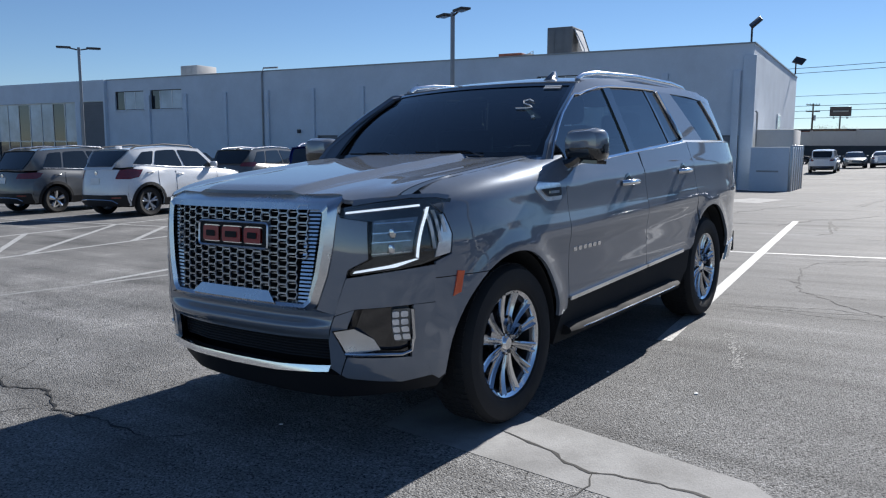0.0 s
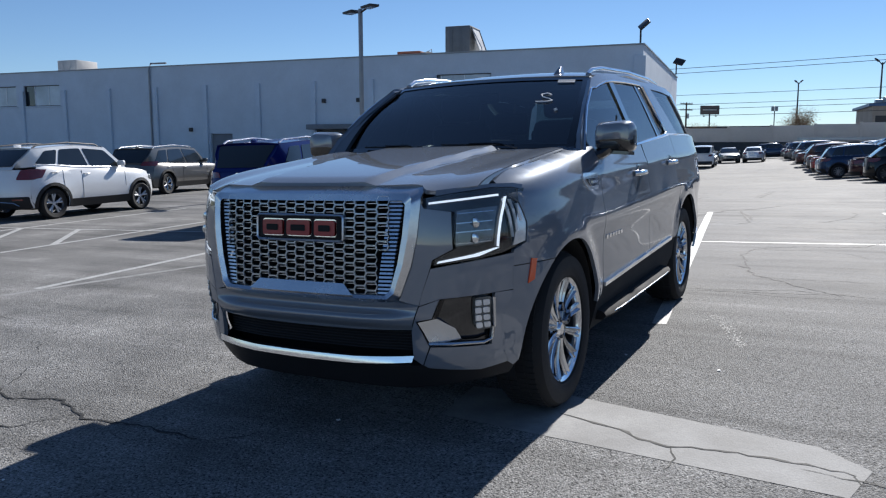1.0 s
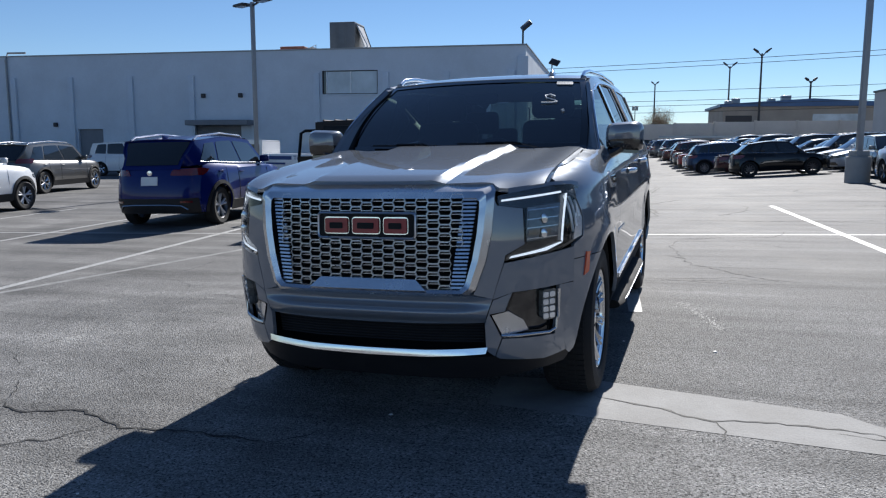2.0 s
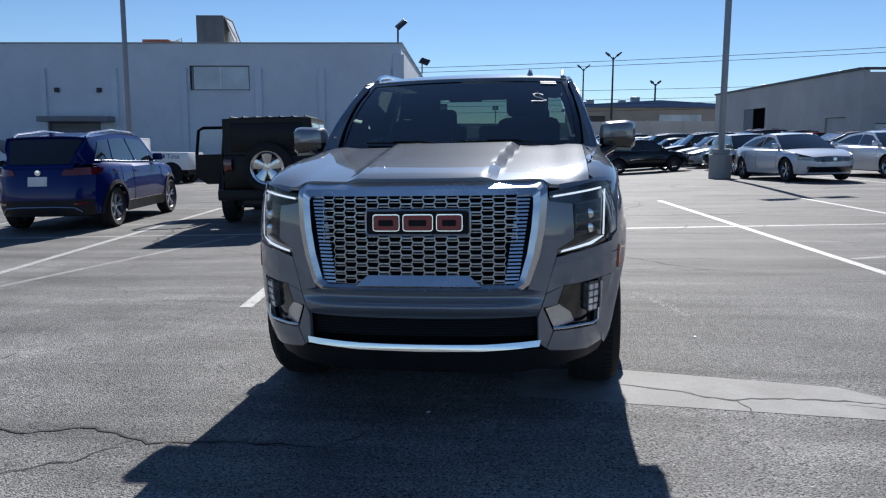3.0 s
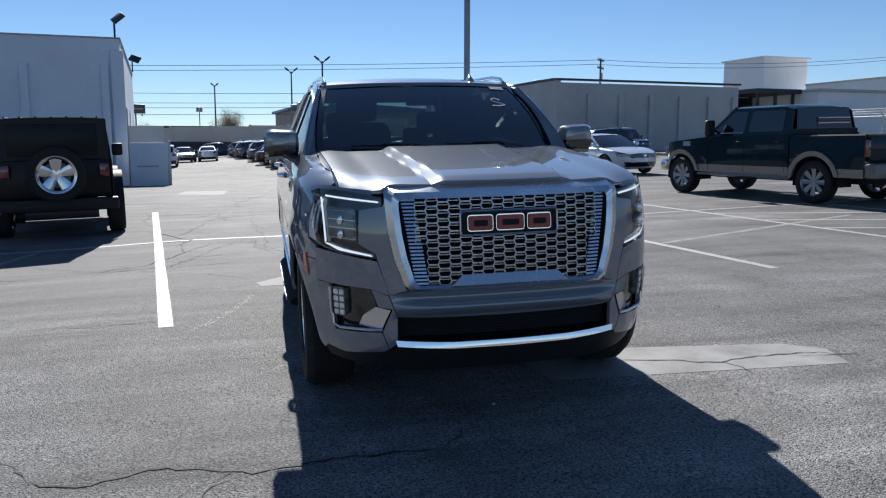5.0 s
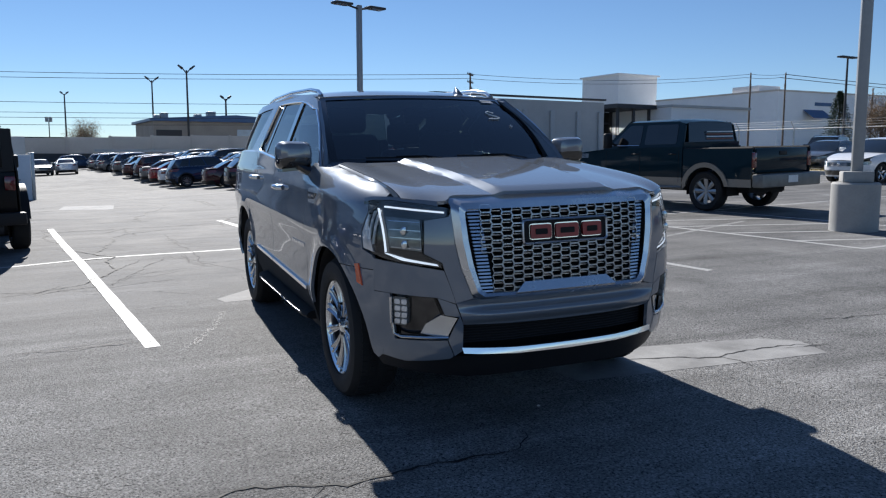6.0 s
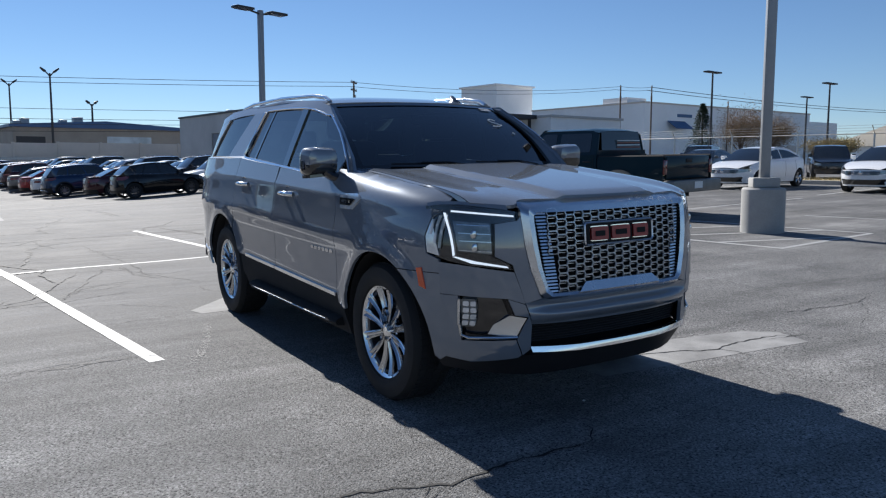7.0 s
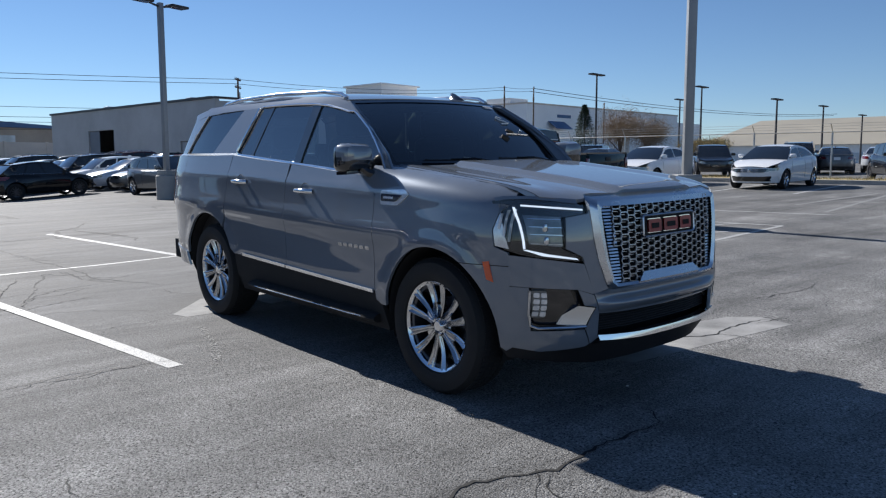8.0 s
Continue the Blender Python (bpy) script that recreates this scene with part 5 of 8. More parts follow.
    def apillar(side):
        def lay2(u, v):
            a = Vector(screen(0.5 + 0.5 * side, v))
            z = a.z
            yb = PILLAR(z - 0.01)
            b = Vector((side * on_cabin()(yb, z)[0], yb, z - 0.01))
            p = a.lerp(b, u)
            return p + Vector((side * 0.014, -0.010, 0.010)) * math.sin(math.pi * u)
        return lay2
    for s in (1, -1):
        part("pillar_cover", sheet(apillar(s), 5, 14), P, car)
    both("waist_ledge", lambda: sheet(lambda u, v: tuple(Vector((side_x(0.42 + 3.55 * v, min(belt(0.42 + 3.55 * v), 1.43) - 0.005) - 0.001, 0.42 + 3.55 * v, min(belt(0.42 + 3.55 * v), 1.43) - 0.006)).lerp(Vector(on_cabin()(0.42 + 3.55 * v, min(belt(0.42 + 3.55 * v), 1.43) + 0.012)), u)), 3, 30), P, car)

    def roof(u, v):
        s = u * 2 - 1
        y = (1.17 + 0.09 * s * s) * (1 - v) + (3.98 - 0.12 * s * s) * v
        edge = ROOF_EDGE(y)
        crown = curve_roof(y)
        x = s * (0.712 - 0.012 * ease(0, 0.25, v) - 0.05 * ease(0.8, 1.0, v))
        return (x, y, edge + (crown - edge) * (1 - abs(s) ** 2.6))
    curve_roof = curve([(1.15, 1.828), (1.4, 1.868), (1.8, 1.905), (2.5, 1.918), (3.2, 1.905), (3.98, 1.845)])
    part("roof", sheet(roof, 20, 26, 0.02), P, car, angle=60)
    both("roof_seam", lambda: tube([(0.70, 1.30, ROOF_EDGE(1.3) + 0.002), (0.706, 2.2, ROOF_EDGE(2.2) + 0.002), (0.70, 3.6, ROOF_EDGE(3.6) + 0.002)], 0.016, 6), P, car)
    rails = both("roof_rail", lambda: tube([(0.685, 1.30, 1.832), (0.688, 1.38, 1.866), (0.69, 1.6, 1.892), (0.692, 2.3, 1.912), (0.69, 3.0, 1.904), (0.685, 3.28, 1.882), (0.68, 3.36, 1.855)], 0.013, 10, flat=1.2), CHROME, car, "chrome roof rail")
    fy, fz = 1.27, 1.832
    fin = mesh_of([(0.45, fy, fz), (0.478, fy + 0.05, fz), (0.478, fy + 0.19, fz + 0.01), (0.45, fy + 0.23, fz + 0.012), (0.422, fy + 0.19, fz + 0.01), (0.422, fy + 0.05, fz), (0.456, fy + 0.17, fz + 0.080), (0.444, fy + 0.17, fz + 0.080), (0.45, fy + 0.195, fz + 0.080), (0.45, fy + 0.14, fz + 0.072)],
                  [(0, 1, 9), (1, 6, 9), (1, 2, 6), (2, 3, 8, 6), (3, 4, 7, 8), (4, 5, 7), (5, 9, 7), (5, 0, 9), (6, 8, 7, 9)])
    part("aerial_fin", fin, GLOSS_BLACK, car, "black shark-fin aerial", angle=50)
    part("third_light_bar", box(-0.5, 0.5, 3.9, 4.02, 1.80, 1.84, 0.012), P, car)

    def tail_glass(u, v):
        s = u * 2 - 1
        return (s * (0.80 * (1 - v) + 0.68 * v), 4.22 - 0.23 * v - 0.06 * s * s, 1.36 + 0.44 * v)
    part("rear_window", sheet(tail_glass, 12, 8), window_glass("rear_glass", (0.40, 0.47, 0.43)), car)

    def tailgate(u, v):
        s = u * 2 - 1
        z = 0.62 + 0.75 * v
        return (s * 0.79, 4.28 - 0.08 * s * s - 0.06 * v * v, z)
    part("tailgate", sheet(tailgate, 12, 8, 0.03), P, car)
    both("rear_bumper_side", lambda: panel([(3.585, 0.40), (4.16, 0.41), (4.205, 0.50), (4.215, 0.60), (3.95, 0.548), (3.61, 0.528)], on_side(0.010), 0.05, 0.02), P, car)
    part("rear_bumper", sheet(lambda u, v: ((u * 2 - 1) * 0.80, 4.27 - 0.06 * (u * 2 - 1) ** 2, 0.40 + 0.22 * v), 16, 3, 0.03), P, car)
    both("tail_lamp", lambda: thick(panel([(4.03, 0.95), (4.17, 0.95), (4.17, 1.40), (4.0, 1.40)], on_side(0.004), 0.05), 0.02), RED_LENS, car, "red tail lamp")

    # nose: bumper cover, grille, lamps
    def cover_mid():
        top = [(x, 0.694) for x in (-0.50, -0.25, 0, 0.25, 0.50)]
        return panel([(-0.56, 0.562), (-0.28, 0.556), (0, 0.553), (0.28, 0.556), (0.56, 0.562)] + [(0.60, 0.68)] + top[::-1] + [(-0.60, 0.68)], lambda x, z: (x, front_y(x, z, 0.020 * ease(0.592, 0.560, z) + (0.030 * ease(0.628, 0.652, z) * ease(0.700, 0.665, z) - 0.012 * math.exp(-((z - 0.610) / 0.018) ** 2)) * ease(0.58, 0.45, abs(x))), z), 0.06, 0.03, 0.010)
    bumper = part("bumper_cover", cover_mid(), P, car, angle=50)
    pocket = [(0.868, 0.716), (0.685, 0.704), (0.655, 0.615), (0.588, 0.603), (0.635, 0.488), (0.845, 0.478)]

    def cover_side():
        a = panel([(0.602, 0.676), (0.612, 0.72), (0.65, 0.842)] + [(0.83, 0.872), (XC, 0.888), (XC, 0.72), (0.868, 0.718), (0.685, 0.706)], on_front(), 0.05, 0.02, 0.04)
        b = panel([(0.602, 0.672), (0.682, 0.703), (0.652, 0.618), (0.585, 0.606), (0.632, 0.486), (0.60, 0.40), (0.565, 0.43), (0.563, 0.558)], on_front(), 0.05, 0.02, 0.04)
        c = panel([(0.871, 0.716), (corner_x(0.716), 0.716), (corner_x(0.67), 0.67), (corner_x(0.62), 0.62), (0.88, 0.55), (0.88, 0.37), (0.80, 0.355), (0.62, 0.385), (0.605, 0.40), (0.637, 0.484), (0.847, 0.474)], on_front(), 0.05, 0.02, 0.04)
        return joined(a, b, c)
    both("bumper_side", cover_side, P, car, angle=50)

    def cover_flank():
        a0 = math.degrees(math.asin((0.825 - RY) / RXF))
        low = [(corner_y(z), z) for z in (0.37, 0.46, 0.55, 0.60, 0.65, 0.70, 0.76, 0.825)]
        low = [(y - 0.006, z) for y, z in low]
        return panel(low + arc(ARCH_Y, RY, RXF, 180 - a0, 188, 10) + [(-0.515, 0.345)], on_side(), 0.04, 0.0, 0.04)
    both("bumper_flank", cover_flank, P, car)

    # apron, intake and bright chin bar
    part("intake", panel([(-0.56, 0.556), (0.56, 0.556), (0.545, 0.455), (-0.545, 0.455)], lambda x, z: (x, front_y(x, z, 0.07), z), 0.1, 0), MATT, bumper)
    for k in range(7):
        z = 0.462 + k * 0.014
        part("intake_bar", tube([(x, front_y(x, z, 0.055), z) for x in (-0.54, -0.3, 0, 0.3, 0.54)], 0.0035, 5), PLASTIC, bumper)
    part("chin_bar", thick(panel([(-0.575, 0.450), (-0.30, 0.437), (0, 0.434), (0.30, 0.437), (0.575, 0.450), (0.568, 0.421), (0.30, 0.406), (0, 0.402), (-0.30, 0.406), (-0.568, 0.421)], lambda x, z: (x, front_y(x, z, -0.034 + 0.30 * (z - 0.395)), z), 0.05, 0, 0.02), -0.03), CHROME, bumper, "chrome chin bar")
    part("apron", panel([(-0.90, 0.36), (-0.60, 0.392), (0, 0.393), (0.60, 0.392), (0.90, 0.36), (0.86, 0.30), (0.5, 0.265), (-0.5, 0.265), (-0.86, 0.30)], on_front(0.02), 0.1, 0.05), PLASTIC, bumper, "black lower apron")

    # grille surround
    g_out = [(-0.485, 0.694), (0.485, 0.694), (0.525, 0.722), (0.571, 0.855), (0.596, 0.985), (0.606, 1.13), (0.606, 1.178), (0.585, 1.205), (-0.585, 1.205), (-0.606, 1.178), (-0.606, 1.13), (-0.596, 0.985), (-0.571, 0.855), (-0.525, 0.722)]
    g_in = [(-0.452, 0.722), (0.452, 0.722), (0.478, 0.746), (0.512, 0.865), (0.532, 0.985), (0.541, 1.09), (0.541, 1.128), (0.526, 1.144), (-0.526, 1.144), (-0.541, 1.128), (-0.541, 1.09), (-0.532, 0.985), (-0.512, 0.865), (-0.478, 0.746)]
    def sub(o):
        return [(a[0] + (b[0] - a[0]) * k / 6, a[1] + (b[1] - a[1]) * k / 6) for a, b in zip(o, o[1:] + o[:1]) for k in range(6)]

    def sloped(inset):
        return lambda x, z: (x, front_y(x, z, inset) + 0.85 * max(0.0, z - 1.156), z)
    grille = frame_loop(car, "grille_surround", sub(g_out), sub(g_in), sloped(-0.004), sloped(-0.018), SATIN, "satin chrome grille frame")
    part("grille_back", panel([(-0.50, 0.72), (0.50, 0.72), (0.56, 1.15), (-0.56, 1.15)], on_front(0.075), 0.12), MATT, grille)
    part("lower_step", thick(panel([(-0.30, 0.720), (0.30, 0.720), (0.245, 0.768), (-0.245, 0.768)], lambda x, z: (x, front_y(x, z, -0.012 + 0.35 * (z - 0.738)), z), 0.08), 0.02), SATIN, grille)
    hexagon_grille(grille)
    # badge: bright frame, dark field, three plain red blocks
    bo, bi = rounded([(-0.254, 0.955), (0.254, 0.955), (0.254, 1.082), (-0.254, 1.082)], 0.02), rounded([(-0.244, 0.965), (0.244, 0.965), (0.244, 1.072), (-0.244, 1.072)], 0.014)
    badge = frame_loop(grille, "badge", bo, bi, on_front(-0.012), on_front(-0.018), GRILLE, "chrome-framed badge with red blocks")
    part("badge_field", panel(bi, on_front(-0.006), 0.1), MATT, badge)
    for x0, x1 in ((-0.215, -0.085), (-0.070, 0.075), (0.090, 0.215)):
        o = rounded([(x0, 0.978), (x1, 0.978), (x1, 1.059), (x0, 1.059)], 0.016)
        part("badge_block_rim", thick(panel(o, on_front(-0.010), 0.1), -0.006), CHROME, badge)
        i = rounded([(x0 + 0.005, 0.983), (x1 - 0.005, 0.983), (x1 - 0.005, 1.054), (x0 + 0.005, 1.054)], 0.012)
        part("badge_block", panel(i, on_front(-0.0175), 0.1), RED_ENAMEL, badge)
        j = rounded([(x0 + 0.030, 1.004), (x1 - 0.030, 1.004), (x1 - 0.030, 1.033), (x0 + 0.030, 1.033)], 0.006)
        part("block_centre", panel(j, on_front(-0.0195), 0.1), MATT, badge)

    # head lamps
    lamp = [(0.612, 1.150), (0.72, 1.172), (0.84, 1.190), (0.90, 1.187), (XC, 1.176), (XC, 0.915), (0.885, 0.892), (0.82, 0.876), (0.648, 0.852), (0.655, 0.878), (0.735, 0.925), (0.725, 1.088), (0.618, 1.106)]
    for s in (1, -1):
        def fl(o, s=s):
            return o if s > 0 else flip(o)
        hl = part("head_lamp", panel(fl(lamp), on_front(0.03), 0.05, 0.0), GLOSS_BLACK, car, "head lamp with lit white strips")
        part("lamp_box", thick(panel(fl([(0.738, 0.935), (0.862, 0.950), (0.866, 1.105), (0.738, 1.092)]), on_front(0.016), 0.05), 0.02), REFLECTOR_DULL, hl)
        for z in (0.945, 0.995, 1.035, 1.078):
            part("lamp_fin", thick(panel(fl([(0.742, z), (0.860, z + 0.006), (0.860, z + 0.011), (0.742, z + 0.005)]), on_front(0.004), 0.06), 0.012), REFLECTOR, hl)
        for z in (0.975, 1.015, 1.055):
            part("projector", thick(panel(fl(rounded([(0.748, z - 0.014), (0.835, z - 0.012), (0.835, z + 0.014), (0.748, z + 0.014)], 0.008)), on_front(0.008), 0.06), 0.006), LAMP_LENS, hl)
        for z in (0.968, 1.036):
            y = front_y(0.80, z)
            part("projector_lens", tube([(s * 0.80, y + 0.014, z), (s * 0.80, y + 0.006, z), (s * 0.80, y + 0.003, z)], [0.026, 0.022, 0.010], 14), REFLECTOR, hl)
        part("led_upper", thick(panel(fl([(0.632, 1.124), (0.745, 1.136), (0.868, 1.150), (0.866, 1.159), (0.74, 1.145), (0.632, 1.133)]), on_front(0.010), 0.05), 0.002), LED, hl)
        part("led_outer", thick(panel(fl([(0.882, 1.145), (0.889, 1.146), (0.881, 0.922), (0.874, 0.926)]), on_front(0.012), 0.05), 0.002), LED, hl)
        part("led_lower", thick(panel(fl([(0.882, 0.918), (0.871, 0.920), (0.80, 0.897), (0.675, 0.872), (0.668, 0.862), (0.82, 0.887)]), on_front(0.014), 0.04), 0.002), LED, hl)
        part("wrap_lens", thick((lambda b: b if s > 0 else mirrored(b))(panel([(corner_y(0.92), 0.92), (corner_y(1.15), 1.172), (-0.56, 1.168), (-0.50, 1.11), (-0.475, 1.02), (-0.49, 0.935)], on_side(-0.006), 0.03), ), 0.01), FOG_LED, hl, "clear side lens")
        for y0, z0, z1 in ((-0.575, 0.96, 1.14), (-0.545, 0.985, 1.13), (-0.515, 1.03, 1.11)):
            rib = thick(panel([(y0, z0), (y0 + 0.014, z0), (y0 + 0.006, z1), (y0 - 0.008, z1)], on_side(-0.002), 0.05), 0.006)
            part("lens_rib", rib if s > 0 else mirrored(rib), WHITE, hl)
        part("lens_cover", panel(fl(lamp), on_front(0.001), 0.05, 0.0), window_glass("lamp_glass", (0.86, 0.88, 0.9)) if s > 0 else bpy.data.materials["lamp_glass"], hl)
        part("lamp_surround", panel(fl([(0.604, 1.135), (0.616, 1.108), (0.723, 1.090), (0.733, 0.926), (0.655, 0.880), (0.647, 0.845), (0.611, 0.722), (0.600, 0.678), (0.515, 0.700), (0.527, 0.724), (0.573, 0.857), (0.597, 0.987)]), on_front(0.002), 0.04, 0.02), P, car)
        brow = [(0.66, 1.160), (0.72, 1.171), (0.84, 1.189), (0.90, 1.186), (XC, 1.175), (XC, 1.193), (0.90, 1.203), (0.84, 1.205), (0.72, 1.192), (0.66, 1.185)]
        part("lamp_brow", panel(fl(brow), on_front(0.003), 0.05), P, car)
        bm = panel([(corner_y(1.176), 1.172), (-0.556, 1.166), (-0.49, 1.115), (-0.48, 1.150), (-0.52, 1.196), (corner_y(1.176), 1.196)], on_side(-0.003), 0.04)
        part("lamp_brow", bm if s > 0 else mirrored(bm), P, car)
        # fog lamp pocket
        fp = part("fog_pocket", panel(fl(pocket), on_front(0.055), 0.06, 0), GLOSS_BLACK, car, "black lamp pocket")
        wall_o = dense(fl(pocket), 0.05)
        n = len(wall_o)
        part("pocket_wall", mesh_of([on_front(0.0)(*p) for p in wall_o] + [on_front(0.056)(*p) for p in wall_o], [(i, (i + 1) % n, n + (i + 1) % n, n + i) for i in range(n)]), GLOSS_BLACK, fp)
        part("fog_lamp", thick(panel(fl(rounded([(0.800, 0.550), (0.853, 0.550), (0.858, 0.700), (0.804, 0.700)], 0.012)), on_front(0.016), 0.04), 0.03), LAMP_DARK, fp)
        for k in range(4):
            for j in range(2):
                x0, z0 = 0.805 + j * 0.025 + 0.001 * k, 0.558 + k * 0.035
                part("led_cell", thick(panel(fl(rounded([(x0, z0), (x0 + 0.020, z0), (x0 + 0.020, z0 + 0.026), (x0, z0 + 0.026)], 0.006)), on_front(0.006), 0.04), 0.006), FOG_LED, fp)
        part("fog_trim", thick(panel(fl([(0.596, 0.602), (0.660, 0.612), (0.715, 0.560), (0.735, 0.508), (0.640, 0.496)]), lambda x, z: (x, front_y(x, z, -0.004 + 0.55 * max(0.0, abs(x) - 0.60 - 0.35 * (0.605 - z))), z), 0.03), 0.03), SATIN, fp, "satin chrome wedge")
        edge = [(0.632, 0.500), (0.70, 0.497), (0.825, 0.492), (0.850, 0.505), (0.861, 0.56), (0.869, 0.70)]
        part("fog_line", tube([(s * x, front_y(x, z, -0.004), z) for x, z in edge], 0.009, 8), SATIN, fp)
        # side marker, badge, letters, wheel arch lining
        mk = lambda o, out, st=0.05: thick((panel(o, on_side(out), st)), 0.008)
        for nm, o, mat, out in (("side_marker", [(-0.490, 0.735), (-0.452, 0.75), (-0.425, 0.845), (-0.462, 0.85)], ORANGE_LENS, 0.008),
                                ("wing_vent", rounded([(0.19, 1.19), (0.30, 1.118), (0.475, 1.118), (0.475, 1.208), (0.235, 1.220)], 0.02), FOG_LED, 0.006),
                                ("wing_vent_field", rounded([(0.25, 1.185), (0.315, 1.142), (0.462, 1.142), (0.462, 1.188)], 0.012), GLOSS_BLACK, 0.014)):
            bm = mk(o, out, 0.02)
            part(nm, bm if s > 0 else mirrored(bm), mat, car)
        for k in range(6):
            y0 = 0.60 + k * 0.063
            bm = mk(rounded([(y0, 0.818), (y0 + 0.044, 0.818), (y0 + 0.044, 0.842), (y0, 0.842)], 0.006), 0.004)
            part("letter_block", bm if s > 0 else mirrored(bm), SATIN, fd[0] if s > 0 else fd[1])
        bm = mk([(0.33, 1.158), (0.43, 1.158), (0.43, 1.172), (0.33, 1.172)], 0.018)
        part("vent_bar", bm if s > 0 else mirrored(bm), CHROME, car)
        for c in (0.0, AXLE):
            prof = []
            bm = bmesh.new()
            ring = arc(c or ARCH_Y, RY, (RX if c else RXF) + 0.004, -20, 200, 24)
            vo = [bm.verts.new((s * min(0.985, side_x(y, max(z, 0.32)) - 0.014), y, z)) for y, z in ring]
            vi = [bm.verts.new((s * 0.62, y, z)) for y, z in ring]
            for i in range(len(ring) - 1):
                bm.faces.new((vo[i], vo[i + 1], vi[i + 1], vi[i]))
            part("arch_liner", bm, MATT, car)
            bm = bmesh.new()
            add_box(bm, min(s * 0.62, s * 0.60), max(s * 0.62, s * 0.60), c - 0.5, c + 0.5, 0.3, 0.93)
            part("inner_arch", bm, MATT, car, smooth=False)
        # door mirror
        bm = bmesh.new()
        o = rounded([(0.935, 1.330), (1.13, 1.315), (1.155, 1.34), (1.15, 1.478), (1.115, 1.503), (0.945, 1.495), (0.925, 1.46), (0.92, 1.36)], 0.035)
        rings = []
        for y, k, dz in ((0.632, 0.50, 0.0), (0.645, 0.82, 0.0), (0.685, 0.98, 0.0), (0.765, 0.98, 0.0), (0.785, 0.93, 0.0)):
            cx, cz = 1.04, 1.41
            rings.append([bm.verts.new((s * (cx + (x - cx) * k), y, cz + (z - cz) * k)) for x, z in o])
        for a, b in zip(rings, rings[1:]):
            for i in range(len(o)):
                bm.faces.new((a[i], a[(i + 1) % len(o)], b[(i + 1) % len(o)], b[i]))
        bm.faces.new(rings[0])
        bm.faces.new(rings[-1])
        mr = part("door_mirror", bm, GLOSS_BLACK, car, "black mirror with a grey cap", angle=45)
        cap = [(x, z) for x, z in o if z > 1.385] + [(0.93, 1.385), (1.15, 1.385)]
        cap = sorted(cap, key=lambda p: math.atan2(p[1] - 1.42, p[0] - 1.04))
        bm = bmesh.new()
        rings = [[bm.verts.new((s * (1.04 + (x - 1.04) * k), y, 1.41 + (z - 1.41) * k)) for x, z in cap] for y, k in ((0.628, 0.48), (0.641, 0.83), (0.682, 0.995), (0.752, 0.995))]
        for a, b in zip(rings, rings[1:]):
            for i in range(len(cap)):
                bm.faces.new((a[i], a[(i + 1) % len(cap)], b[(i + 1) % len(cap)], b[i]))
        bm.faces.new(rings[0])
        part("mirror_cap", bm, P, mr, "grey painted cap", angle=45)
        part("mirror_base", tube([(s * 0.925, 0.66, 1.30), (s * 0.97, 0.68, 1.315), (s * 1.02, 0.685, 1.345)], [0.055, 0.045, 0.045], 8, flat=0.7), GLOSS_BLACK, mr)
        part("mirror_belly", thick(mesh_of([(s * 0.945, 0.67, 1.335), (s * 1.125, 0.67, 1.324), (s * 1.135, 0.775, 1.320), (s * 0.935, 0.775, 1.332)], [(0, 1, 2, 3)]), 0.02), GLOSS_BLACK, mr)
        part("mirror_glass", mesh_of([(s * 0.955, 0.787, 1.36), (s * 1.13, 0.787, 1.355), (s * 1.125, 0.787, 1.47), (s * 0.955, 0.787, 1.475)], [(0, 1, 2, 3)]), CHROME, mr)
        hero_wheel(car, s * 0.852, 0.0, s)
        hero_wheel(car, s * 0.852, AXLE, s)

    # cowl, wipers
    part("cowl", sheet(lambda u, v: ((u * 2 - 1) * 0.83, 0.40 + 0.16 * (u * 2 - 1) ** 2 + 0.07 * v, 1.345 - 0.02 * math.sin(math.pi * v) - 0.01 * (u * 2 - 1) ** 2), 16, 4), PLASTIC, car, "black plastic cowl")
    for x0, x1 in ((-0.12, -0.62), (0.50, 0.02)):
        pts = []
        for k in range(6):
            u = (x0 + (x1 - x0) * k / 5) / 0.845 / 2 + 0.5
            pts.append(Vector(screen(u, 0.022 + 0.02 * (k / 5))) + Vector((0, -0.018, 0.014)))
        w = part("wiper", tube(pts, 0.006, 6), PLASTIC, car)
        part("wiper_arm", tube([Vector(pts[0]) + Vector((0.05, -0.08, -0.015)), pts[1] + Vector((0, -0.01, 0.012)), pts[3] + Vector((0, -0.006, 0.008))], 0.006, 6), GLOSS_BLACK, w)

    # marker scribble and sticker on the windscreen
    def on_screen(u, v, lift=0.006):
        return Vector(screen(u, v)) + Vector((0, -lift, lift))
    loop = [(0.862, 0.70), (0.84, 0.73), (0.818, 0.71), (0.825, 0.675), (0.855, 0.645), (0.872, 0.615), (0.85, 0.600), (0.805, 0.600)]
    part("marker_scribble", tube([on_screen(*p) for p in loop], 0.004, 5), WHITE, ws, "white marker scribble")
    part("marker_scribble", tube([on_screen(*p) for p in [(0.900, 0.50), (0.890, 0.485), (0.905, 0.48), (0.895, 0.465)]], 0.003, 5), WHITE, ws)
    for k in range(2):
        part("sticker_bar", sheet(lambda u, v, k=k: on_screen(0.865 + 0.075 * u, 0.905 + 0.028 * k + 0.018 * v), 4, 1), WHITE, ws)

    # interior
    dash = part("dashboard", tube([(-0.78, 0.78, 1.18), (-0.3, 0.72, 1.21), (0.3, 0.72, 1.21), (0.78, 0.78, 1.18)], 0.17, 12, flat=0.9), LEATHER, car)
